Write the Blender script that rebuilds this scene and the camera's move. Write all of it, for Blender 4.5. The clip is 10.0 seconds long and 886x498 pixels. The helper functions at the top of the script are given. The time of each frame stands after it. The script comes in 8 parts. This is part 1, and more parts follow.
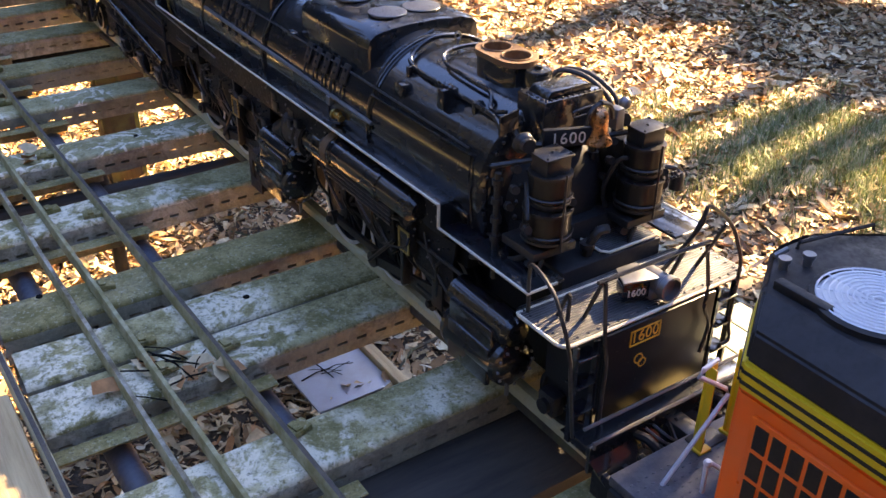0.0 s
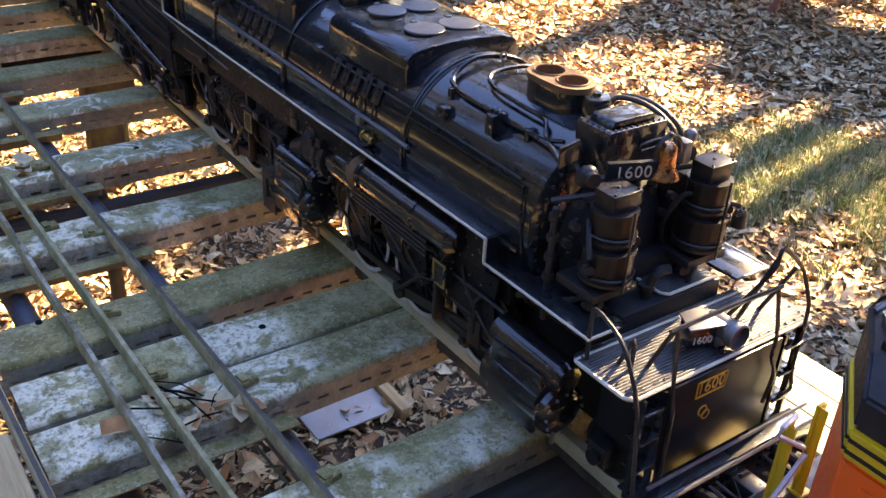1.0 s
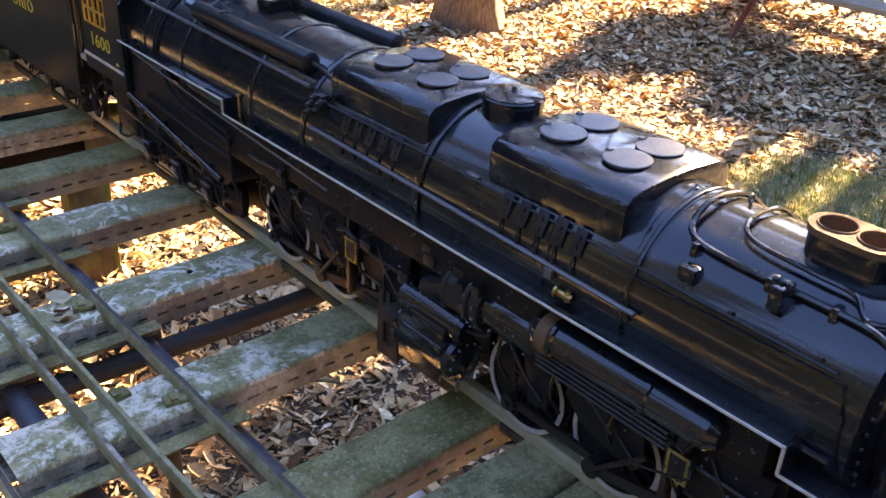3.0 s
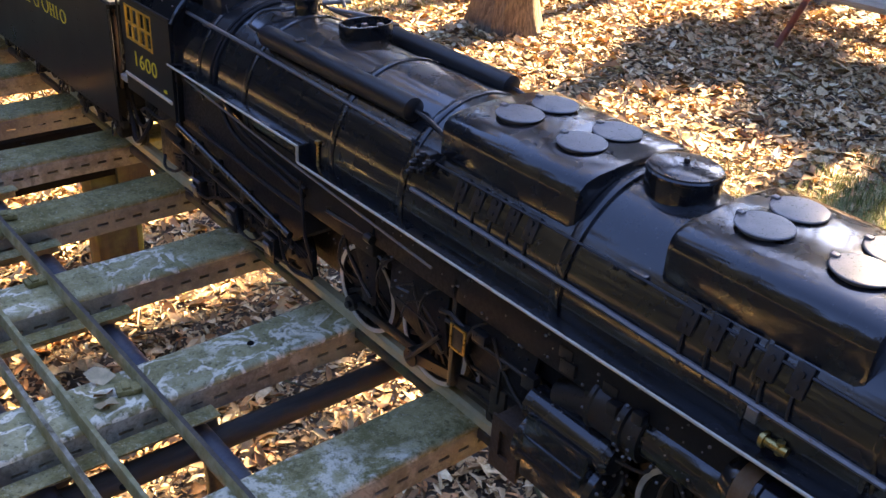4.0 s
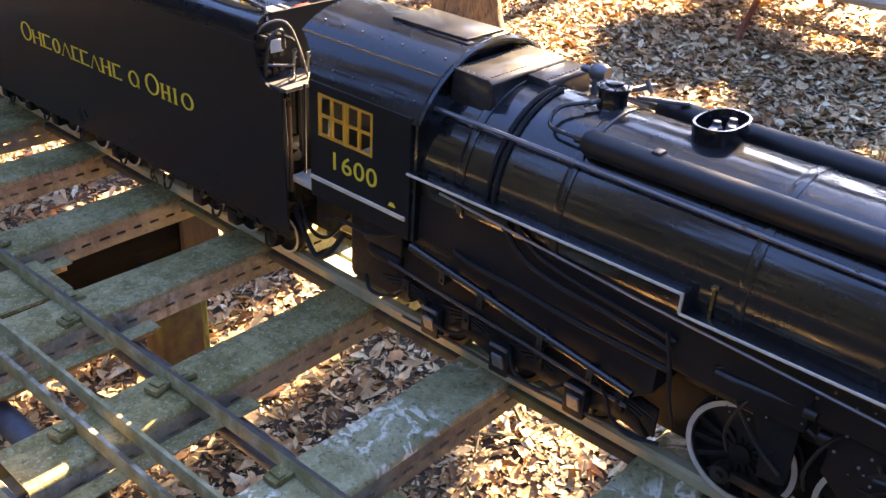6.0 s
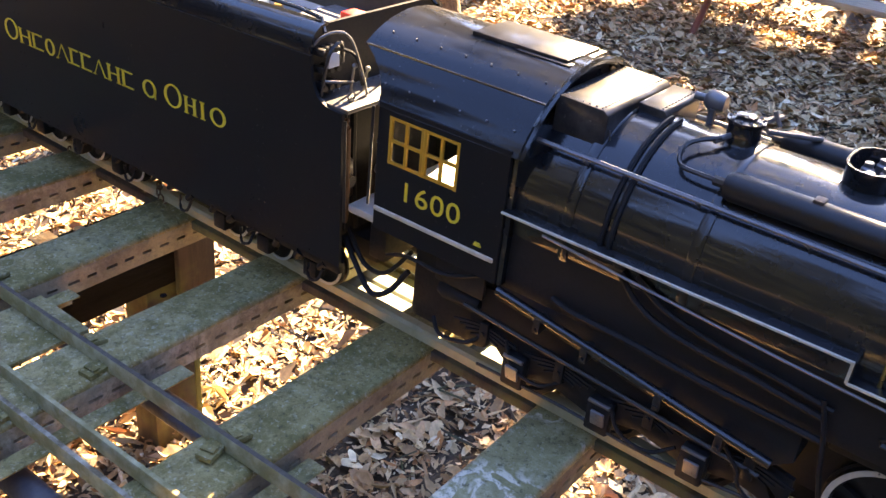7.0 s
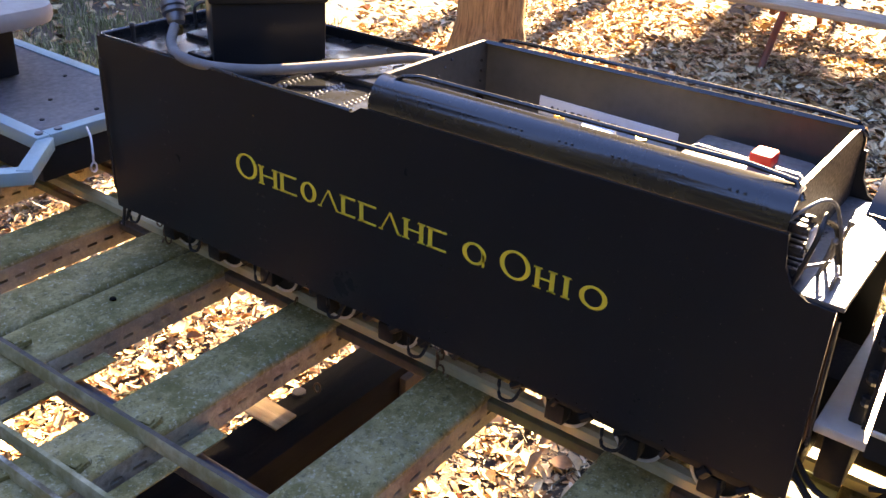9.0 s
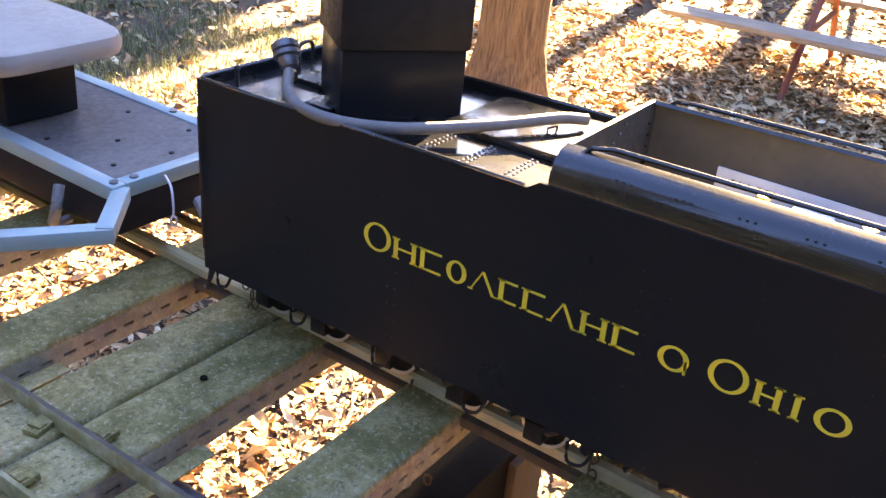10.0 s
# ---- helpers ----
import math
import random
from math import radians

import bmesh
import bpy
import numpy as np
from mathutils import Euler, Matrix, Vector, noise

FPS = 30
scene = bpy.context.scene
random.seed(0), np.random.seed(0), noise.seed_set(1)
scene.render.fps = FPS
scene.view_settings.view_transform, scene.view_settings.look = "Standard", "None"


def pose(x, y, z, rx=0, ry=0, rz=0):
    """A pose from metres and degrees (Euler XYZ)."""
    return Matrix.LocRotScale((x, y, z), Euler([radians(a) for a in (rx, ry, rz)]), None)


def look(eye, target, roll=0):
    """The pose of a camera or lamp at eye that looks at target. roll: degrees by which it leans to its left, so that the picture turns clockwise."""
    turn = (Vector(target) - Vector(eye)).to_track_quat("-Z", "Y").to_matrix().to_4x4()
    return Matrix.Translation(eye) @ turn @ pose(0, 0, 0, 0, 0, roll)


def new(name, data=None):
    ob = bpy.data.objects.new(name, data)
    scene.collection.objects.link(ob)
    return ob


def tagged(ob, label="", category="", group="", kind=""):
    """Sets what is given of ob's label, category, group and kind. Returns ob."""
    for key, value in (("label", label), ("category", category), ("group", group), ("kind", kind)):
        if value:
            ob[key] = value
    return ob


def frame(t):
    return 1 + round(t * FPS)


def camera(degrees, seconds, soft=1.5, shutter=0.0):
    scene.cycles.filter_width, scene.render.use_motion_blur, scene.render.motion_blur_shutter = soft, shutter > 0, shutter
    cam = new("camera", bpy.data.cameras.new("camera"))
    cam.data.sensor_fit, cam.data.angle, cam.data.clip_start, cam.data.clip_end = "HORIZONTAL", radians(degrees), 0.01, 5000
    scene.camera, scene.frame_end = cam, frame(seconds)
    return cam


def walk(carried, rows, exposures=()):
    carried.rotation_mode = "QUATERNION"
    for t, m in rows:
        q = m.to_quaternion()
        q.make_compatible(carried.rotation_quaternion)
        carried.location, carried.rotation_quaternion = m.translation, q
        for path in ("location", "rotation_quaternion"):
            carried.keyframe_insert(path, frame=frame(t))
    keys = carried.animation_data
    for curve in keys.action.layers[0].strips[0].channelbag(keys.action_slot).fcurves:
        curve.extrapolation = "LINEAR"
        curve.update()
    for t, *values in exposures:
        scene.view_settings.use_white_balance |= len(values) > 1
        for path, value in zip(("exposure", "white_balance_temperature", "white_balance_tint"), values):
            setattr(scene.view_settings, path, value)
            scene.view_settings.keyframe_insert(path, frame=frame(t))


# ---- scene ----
cam = camera(50.6, 10.0)
K = 1.094
METRES, EYE, TURN = 2.742 * K, 1.5 * K, -33.7
ROWS = [
    (0.0, 0.0, 0.0, 0.0, -0.3, -28.41, 0.55),
    (0.5, -0.0045, 0.0083, -0.0014, 0.01, -27.99, -0.34),
    (1.0, -0.0303, 0.0315, -0.0044, -1.23, -27.83, -1.35),
    (1.5, -0.0814, 0.0752, 0.0017, -4.67, -27.79, -1.03),
    (2.0, -0.1101, 0.0999, 0.0058, -7.96, -27.63, -0.36),
    (2.5, -0.1286, 0.1142, 0.0104, -7.61, -26.66, -0.34),
    (4.0, -0.1804, 0.2454, 0.0083, -5.85, -27.13, -1.87),
    (4.5, -0.2341, 0.2853, 0.0082, -9.17, -26.56, -2.08),
    (5.0, -0.2969, 0.3134, 0.0169, -12.75, -25.99, -0.86),
    (6.5, -0.3877, 0.4435, 0.016, -14.85, -28.55, -1.65),
    (7.0, -0.4158, 0.4767, 0.016, -18.33, -28.43, -3.15),
    (7.5, -0.4663, 0.5132, 0.0238, -24.03, -28.06, -2.06),
    (8.0, -0.5049, 0.5407, 0.0244, -25.45, -27.54, -2.48),
    (8.5, -0.5245, 0.5886, 0.0198, -23.39, -27.03, -2.6),
    (9.0, -0.5384, 0.663, 0.0209, -20.22, -27.0, -1.35),
    (9.5, -0.5513, 0.7076, 0.0216, -18.23, -26.5, -2.43),
    (10.0, -0.5888, 0.751, 0.019, -21.03, -26.12, -3.34),
]
PRE = pose(-0.764, -0.626, 0, 0, 0, 0) @ pose(0, 0, EYE, -2.5, 0, 0) @ pose(0, 0, 0, 0, 0, TURN)
walk(cam, [(t, PRE @ pose(METRES * x, METRES * y, METRES * z, 90 + pitch, roll, yaw)) for t, x, y, z, yaw, pitch, roll in ROWS], [(0.0, 3.97, 10600, 18), (2.5, 4.16, 10700, 18), (4.0, 3.84, 10600, 18), (5.0, 4.46, 11000, 18), (6.5, 4.07, 10200, 18), (7.5, 4.47, 10500, 18), (8.5, 4.81, 10700, 19), (9.0, 4.19, 10600, 20), (9.5, 4.55, 11000, 20), (10.0, 4.63, 11100, 20)])

# ---------------------------------------------------------------- world and light
SUN_AZ, SUN_EL = radians(11.5), radians(31)
sun_way = Vector((math.cos(SUN_EL) * math.cos(SUN_AZ), math.cos(SUN_EL) * math.sin(SUN_AZ), math.sin(SUN_EL)))
world = bpy.data.worlds.new("sky")
scene.world = world
world.use_nodes = True
wn = world.node_tree
sky = wn.nodes.new("ShaderNodeTexSky")
sky.sky_type = "NISHITA"
sky.sun_disc = False
sky.ozone_density = 4.5
sky.dust_density = 1.0
sky.sun_elevation = SUN_EL
sky.sun_rotation = radians(90) - SUN_AZ
tint = wn.nodes.new("ShaderNodeMix")
tint.data_type, tint.blend_type = "RGBA", "MULTIPLY"
tint.inputs[0].default_value = 1.0
tint.inputs[7].default_value = (0.65, 0.88, 1.36, 1)   # deep clear autumn blue
wn.links.new(sky.outputs[0], tint.inputs[6])
wn.links.new(tint.outputs[2], wn.nodes["Background"].inputs[0])
wn.nodes["Background"].inputs[1].default_value = 0.060
sun_data = bpy.data.lights.new("sun", "SUN")
sun_data.energy, sun_data.angle, sun_data.color = 5.0, radians(0.55), (1.0, 0.90, 0.74)
sun = new("sun", sun_data)
sun.matrix_world = look(sun_way * 20, (0, 0, 0))


# ---------------------------------------------------------------- materials
def nodes_of(name):
    m = bpy.data.materials.new(name)
    m.use_nodes = True
    return m, m.node_tree, m.node_tree.nodes["Principled BSDF"]


def ramp(nt, stops):
    r = nt.nodes.new("ShaderNodeValToRGB")
    while len(r.color_ramp.elements) < len(stops):
        r.color_ramp.elements.new(0.5)
    for e, (p, c) in zip(r.color_ramp.elements, stops):
        e.position, e.color = p, (*c, 1)
    return r


def noise_tex(nt, scale, detail=4, rough=0.6, stretch=None, dist=0.0):
    tc = nt.nodes.new("ShaderNodeTexCoord")
    n = nt.nodes.new("ShaderNodeTexNoise")
    n.inputs["Scale"].default_value, n.inputs["Detail"].default_value = scale, detail
    n.inputs["Roughness"].default_value, n.inputs["Distortion"].default_value = rough, dist
    if stretch:
        mp = nt.nodes.new("ShaderNodeMapping")
        mp.inputs["Scale"].default_value = stretch
        nt.links.new(tc.outputs["Object"], mp.inputs[0])
        nt.links.new(mp.outputs[0], n.inputs[0])
    else:
        nt.links.new(tc.outputs["Object"], n.inputs[0])
    return n


def mix(nt, fac, a, b, mode="MIX"):
    m = nt.nodes.new("ShaderNodeMix")
    m.data_type, m.blend_type = "RGBA", mode
    for sock, v in ((m.inputs[0], fac), (m.inputs[6], a), (m.inputs[7], b)):
        if hasattr(v, "links"):
            nt.links.new(v, sock)
        elif isinstance(v, tuple):
            sock.default_value = (*v, 1)
        else:
            sock.default_value = v
    return m.outputs[2]


def bump(nt, bsdf, height, strength, distance=0.002):
    b = nt.nodes.new("ShaderNodeBump")
    b.inputs["Strength"].default_value, b.inputs["Distance"].default_value = strength, distance
    nt.links.new(height, b.inputs["Height"])
    nt.links.new(b.outputs[0], bsdf.inputs["Normal"])


def paint(name, colour, rough=0.3, metal=0.0, dust=(0.2, 0.18, 0.14), amount=0.12, scale=18, bumps=0.15, coat=0.0, specks=0.0):
    """Paint or metal with a thin veil of dust and uneven gloss."""
    m, nt, b = nodes_of(name)
    n1, n2 = noise_tex(nt, scale, 6, 0.65), noise_tex(nt, scale * 9, 3, 0.6)
    r = ramp(nt, [(0.42, (0, 0, 0)), (0.75, (amount, amount, amount))])
    nt.links.new(n1.outputs[0], r.inputs[0])
    col = mix(nt, r.outputs[0], colour, dust)
    if specks:
        n3 = noise_tex(nt, 210, 2, 0.5)
        r3 = ramp(nt, [(0.715, (0, 0, 0)), (0.75, (specks, specks, specks))])
        nt.links.new(n3.outputs[0], r3.inputs[0])
        col = mix(nt, r3.outputs[0], col, (0.34, 0.31, 0.27))
    nt.links.new(col, b.inputs["Base Color"])
    lo, hi = (0.9, 1.2) if specks else (0.75, 1.5)
    rr = ramp(nt, [(0.3, (rough * lo,) * 3), (0.75, (min(1, rough * hi),) * 3)])
    nt.links.new((n1 if specks else n2).outputs[0], rr.inputs[0])
    nt.links.new(rr.outputs[0], b.inputs["Roughness"])
    b.inputs["Metallic"].default_value = metal
    b.inputs["Coat Weight"].default_value = coat
    b.inputs["Coat Roughness"].default_value = 0.09
    b.inputs["Coat IOR"].default_value = 1.62
    if coat:
        b.inputs["Specular IOR Level"].default_value = 0.15
    if bumps:
        bump(nt, b, n2.outputs[0], bumps, 0.0006)
    return m


BLACK = paint("black_gloss_enamel", (0.0105, 0.0118, 0.0135), 0.26, 0, (0.040, 0.043, 0.048), 0.06, 14, 0.03, 0.9, 0.18)
SATIN = paint("black_satin_enamel", (0.0140, 0.0158, 0.0172), 0.30, 0, (0.036, 0.039, 0.044), 0.06, 10, 0.03, 0.0, 0.12)
SATIN.node_tree.nodes["Principled BSDF"].inputs["Specular IOR Level"].default_value = 0.14
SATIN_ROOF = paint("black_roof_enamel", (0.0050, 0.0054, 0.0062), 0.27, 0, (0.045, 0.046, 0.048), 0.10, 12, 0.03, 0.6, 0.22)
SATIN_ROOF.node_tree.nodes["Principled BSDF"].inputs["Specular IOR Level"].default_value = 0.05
DUSTY_TOP = paint("dusty_black_plate", (0.022, 0.022, 0.023), 0.36, 0.15, (0.16, 0.15, 0.14), 0.35, 26, 0.15, 0.3, 0.2)
TAG_GREY = paint("worn_dark_grey_tag", (0.015, 0.0155, 0.017), 0.40, 0.2, (0.10, 0.09, 0.08), 0.3, 30, 0.2)
RUST_BROWN = paint("dark_rusty_sheet", (0.055, 0.030, 0.019), 0.6, 0.1, (0.16, 0.085, 0.045), 0.5, 24, 0.3)
SOFT = paint("black_soft_paint", (0.0105, 0.0113, 0.0127), 0.38, 0, (0.040, 0.042, 0.046), 0.10, 16, 0.06, 0.0, 0.10)
BLACK_MATT = paint("black_grimy_paint", (0.0165, 0.0176, 0.0193), 0.46, 0, (0.040, 0.040, 0.041), 0.12, 22, 0.2)
BLACK_MATT.node_tree.nodes["Principled BSDF"].inputs["Specular IOR Level"].default_value = 0.15
GEAR = paint("oily_steel", (0.021, 0.021, 0.022), 0.34, 0.2, (0.055, 0.045, 0.036), 0.3, 30, 0.2)
ROD = paint("oily_rod_steel", (0.075, 0.070, 0.066), 0.36, 0.8, (0.06, 0.045, 0.03), 0.5, 26, 0.2)
LID_GREY = paint("worn_grey_lid", (0.16, 0.16, 0.165), 0.32, 0.3, (0.3, 0.29, 0.27), 0.5, 40, 0.3)
STEEL_DULL = paint("dull_steel", (0.20, 0.20, 0.205), 0.4, 0.7, (0.2, 0.17, 0.13), 0.3, 24, 0.2)
WHITE = paint("white_line_paint", (0.68, 0.62, 0.49), 0.45, 0, (0.25, 0.20, 0.13), 0.5, 40, 0.1)
TYRE_WHITE = paint("whitewall_paint", (0.66, 0.64, 0.57), 0.5, 0, (0.25, 0.20, 0.14), 0.5, 40, 0.1)
YELLOW_LETTER = paint("yellow_lettering", (0.82, 0.64, 0.06), 0.4, 0, (0.5, 0.4, 0.1), 0.12, 40, 0.0)
YELLOW_FRAME = paint("yellow_sash_paint", (0.70, 0.34, 0.03), 0.45, 0, (0.3, 0.2, 0.06), 0.3, 40, 0.1)
YELLOW = paint("yellow_livery", (0.72, 0.47, 0.02), 0.35, 0, (0.4, 0.3, 0.1), 0.2, 20, 0.05)
ORANGE = paint("orange_livery", (1.0, 0.125, 0.010), 0.35, 0, (0.4, 0.2, 0.12), 0.2, 14, 0.05)
COPPER = paint("tarnished_copper", (0.62, 0.28, 0.14), 0.28, 1.0, (0.18, 0.09, 0.05), 0.5, 30, 0.1)
BRASS = paint("brass", (0.60, 0.42, 0.16), 0.3, 1.0, (0.2, 0.13, 0.05), 0.5, 30, 0.1)
RUST = paint("rusty_brown_iron", (0.145, 0.070, 0.030), 0.75, 0.1, (0.23, 0.135, 0.068), 0.7, 30, 0.5)
RUSTGEAR = paint("heat_browned_iron", (0.009, 0.0065, 0.005), 0.40, 0.1, (0.034, 0.027, 0.022), 0.2, 24, 0.1)
RAILTOP = paint("worn_rail_steel", (0.082, 0.060, 0.042), 0.55, 0.15, (0.19, 0.145, 0.085), 0.6, 20, 0.4)
RAIL_TAN = paint("mossy_tan_rail_paint", (0.52, 0.45, 0.27), 0.6, 0, (0.30, 0.26, 0.13), 0.6, 24, 0.3)
HOSE = paint("grey_rubber_hose", (0.17, 0.16, 0.15), 0.6, 0, (0.30, 0.27, 0.23), 0.5, 30, 0.3)
RED = paint("red_plastic", (0.60, 0.02, 0.015), 0.4, 0, (0.4, 0.1, 0.08), 0.1, 30, 0.0)
PALE_PLATE = paint("pale_plastic_plate", (0.66, 0.70, 0.74), 0.35, 0, (0.4, 0.38, 0.34), 0.2, 20, 0.0)
SHEET_GREY = paint("dusty_zinc_sheet", (0.40, 0.405, 0.41), 0.45, 0.2, (0.28, 0.23, 0.17), 0.6, 9, 0.3)
BLUE_FRAME = paint("pale_blue_frame_paint", (0.27, 0.42, 0.43), 0.42, 0.1, (0.35, 0.34, 0.30), 0.5, 16, 0.2)
DECK_GREY = paint("dark_grey_deck_board", (0.085, 0.085, 0.09), 0.48, 0, (0.24, 0.22, 0.19), 0.5, 9, 0.3)
VINYL = paint("cream_vinyl_seat", (0.40, 0.36, 0.31), 0.55, 0, (0.30, 0.26, 0.21), 0.5, 7, 0.3)
WHITE_PIPE = paint("white_coated_tube", (0.62, 0.64, 0.68), 0.35, 0.2, (0.4, 0.38, 0.34), 0.3, 30, 0.1)
LEG_RED = paint("red_brown_metal_leg", (0.26, 0.075, 0.045), 0.55, 0, (0.2, 0.12, 0.08), 0.5, 16, 0.3)
TUBE_BLUE = paint("blue_grey_steel_tube", (0.055, 0.065, 0.085), 0.5, 0.2, (0.2, 0.18, 0.15), 0.5, 14, 0.3)
# raised to a pale tone, so the sunlight on the floor is partly colour
CAB_INSIDE = paint("cab_interior", (0.55, 0.53, 0.48), 0.45, 0.2, (0.2, 0.16, 0.1), 0.3, 14, 0.1)
BUNKER_GREY = paint("dark_olive_bunker_paint", (0.050, 0.050, 0.046), 0.5, 0, (0.12, 0.105, 0.085), 0.5, 8, 0.2)
HOOD_BLACK = paint("satin_black_hood", (0.013, 0.013, 0.014), 0.46, 0, (0.07, 0.066, 0.06), 0.25, 16, 0.05)
HOOD_BLACK.node_tree.nodes["Principled BSDF"].inputs["Specular IOR Level"].default_value = 0.25


def tread_plate():
    """Worn plate with fine cross ribs."""
    m = paint("worn_tread_plate", (0.020, 0.021, 0.024), 0.36, 0.2, (0.22, 0.21, 0.20), 0.45, 34, 0.0, 0.0, 0.7)
    nt = m.node_tree
    tc = nt.nodes.new("ShaderNodeTexCoord")
    wave = nt.nodes.new("ShaderNodeTexWave")
    wave.bands_direction = "Y"
    wave.inputs["Scale"].default_value, wave.inputs["Distortion"].default_value = 75.0, 0.6
    wave.inputs["Detail"].default_value, wave.inputs["Detail Scale"].default_value = 3.0, 4.0
    nt.links.new(tc.outputs["Object"], wave.inputs[0])
    bump(nt, nt.nodes["Principled BSDF"], wave.outputs["Fac"], 0.7, 0.0012)
    return m


TREAD = tread_plate()
FAN_WHITE = paint("pale_fan_guard", (0.70, 0.70, 0.70), 0.4, 0.2, (0.4, 0.4, 0.38), 0.2, 40, 0.0)


def lichen_metal(name, rusty, crusts=1.0, spread=-0.11, drift=-0.22, mossy=0.95, veins=False):
    """Weathered painted metal channel: grey-green film, white lichen crusts, rust at the sides."""
    m, nt, b = nodes_of(name)
    info = nt.nodes.new("ShaderNodeObjectInfo")
    tc = nt.nodes.new("ShaderNodeTexCoord")
    add = nt.nodes.new("ShaderNodeVectorMath")
    mul = nt.nodes.new("ShaderNodeVectorMath")
    mul.operation = "SCALE"
    mul.inputs[0].default_value = (7.3, 3.1, 5.7)
    nt.links.new(info.outputs["Random"], mul.inputs["Scale"])
    nt.links.new(tc.outputs["Object"], add.inputs[0])
    nt.links.new(mul.outputs[0], add.inputs[1])

    def tex(scale, detail, rough, dist=0.0):
        n = nt.nodes.new("ShaderNodeTexNoise")
        n.inputs["Scale"].default_value, n.inputs["Detail"].default_value = scale, detail
        n.inputs["Roughness"].default_value, n.inputs["Distortion"].default_value = rough, dist
        nt.links.new(add.outputs[0], n.inputs[0])
        return n.outputs[0]

    film = ramp(nt, [(0.32, (0.150, 0.108, 0.030)), (0.5, (0.305, 0.228, 0.080)), (0.68, (0.48, 0.375, 0.165))] if crusts < 0.5 else [(0.32, (0.20, 0.155, 0.055)), (0.5, (0.385, 0.312, 0.138)), (0.66, (0.58, 0.49, 0.265))])
    nt.links.new(tex(21, 12, 0.86), film.inputs[0])
    moss = ramp(nt, [(0.47, (0, 0, 0)), (0.53, (mossy * 0.63,) * 3), (0.62, (mossy,) * 3)])
    nt.links.new(tex(11, 14, 0.86), moss.inputs[0])
    col = mix(nt, moss.outputs[0], film.outputs[0], (0.130, 0.105, 0.022))
    # rims of lichen crusts: a band of a soft noise, thickest towards the open end of the tie
    ring = ramp(nt, [(0.44, (0, 0, 0)), (0.47, (1, 1, 1)), (0.525, (1, 1, 1)), (0.56, (0.10, 0.10, 0.10))] if veins else [(0.43, (0, 0, 0)), (0.48, (0.8, 0.8, 0.8)), (0.53, (0.8, 0.8, 0.8)), (0.60, (0.12, 0.12, 0.12))])
    nt.links.new(tex(19, 3, 0.5, 0.9) if veins else tex(13, 7, 0.66, 0.5), ring.inputs[0])
    area = ramp(nt, [(0.54, (0, 0, 0)), (0.62, (0.95, 0.95, 0.95))])
    lot = nt.nodes.new("ShaderNodeMath")
    lot.operation = "MULTIPLY_ADD"
    lot.inputs[1].default_value, lot.inputs[2].default_value = 0.16, spread
    nt.links.new(info.outputs["Random"], lot.inputs[0])
    end = nt.nodes.new("ShaderNodeSeparateXYZ")
    nt.links.new(tc.outputs["Object"], end.inputs[0])
    lean = nt.nodes.new("ShaderNodeMath")
    lean.operation = "MULTIPLY_ADD"
    lean.inputs[1].default_value = drift
    nt.links.new(end.outputs[0], lean.inputs[0])
    nt.links.new(lot.outputs[0], lean.inputs[2])
    more = nt.nodes.new("ShaderNodeMath")
    nt.links.new(tex(4.0, 4, 0.55), more.inputs[0])
    nt.links.new(lean.outputs[0], more.inputs[1])
    nt.links.new(more.outputs[0], area.inputs[0])
    fine = ramp(nt, [(0.36, (0, 0, 0)), (0.50, (1, 1, 1))])
    nt.links.new(tex(75, 5, 0.7), fine.inputs[0])
    crust = mix(nt, 1.0, mix(nt, 1.0, ring.outputs[0], area.outputs[0], "MULTIPLY"), fine.outputs[0], "MULTIPLY")
    crust = mix(nt, crusts, (0.0, 0.0, 0.0), crust)
    col = mix(nt, crust, col, (0.90, 0.79, 0.58))
    speck = ramp(nt, [(0.57, (0, 0, 0)), (0.64, (0.45, 0.45, 0.45))])
    nt.links.new(tex(150, 4, 0.7), speck.inputs[0])
    col = mix(nt, speck.outputs[0], col, (0.60, 0.53, 0.36))
    grime = ramp(nt, [(0.36, (0.75, 0.75, 0.75)), (0.45, (0, 0, 0))])
    nt.links.new(tex(110, 5, 0.75), grime.inputs[0])
    col = mix(nt, grime.outputs[0], col, (0.085, 0.072, 0.026))
    if rusty:
        rs = ramp(nt, [(0.48, (0, 0, 0)), (0.66, (0.85, 0.85, 0.85))])
        nt.links.new(tex(8, 6, 0.7), rs.inputs[0])
        col = mix(nt, rs.outputs[0], mix(nt, 0.6, col, (0.235, 0.225, 0.195)), (0.115, 0.090, 0.066))
    nt.links.new(col, b.inputs["Base Color"])
    b.inputs["Roughness"].default_value = 0.8
    bump(nt, b, tex(90, 6, 0.7), 0.5, 0.0015)
    return m


TIE_TOP = lichen_metal("lichened_channel_metal", False, 1.0, -0.15, -0.42)
TIE_VEINED = lichen_metal("thickly_lichened_channel_metal", False, 1.0, 0.03, -0.12, 0.4, True)
TIE_PLAIN = lichen_metal("algae_filmed_channel_metal", False, 0.12)
TIE_SIDE = lichen_metal("rust_stained_channel_side", True)
RAIL_LICHEN = paint("weathered_lichened_bar", (0.25, 0.205, 0.082), 0.8, 0, (0.56, 0.49, 0.30), 0.9, 30, 0.6, 0.0, 0.5)
RAIL_BROWN = paint("browned_bar_edge", (0.125, 0.088, 0.042), 0.8, 0, (0.62, 0.56, 0.42), 0.95, 26, 0.5, 0.0, 0.3)


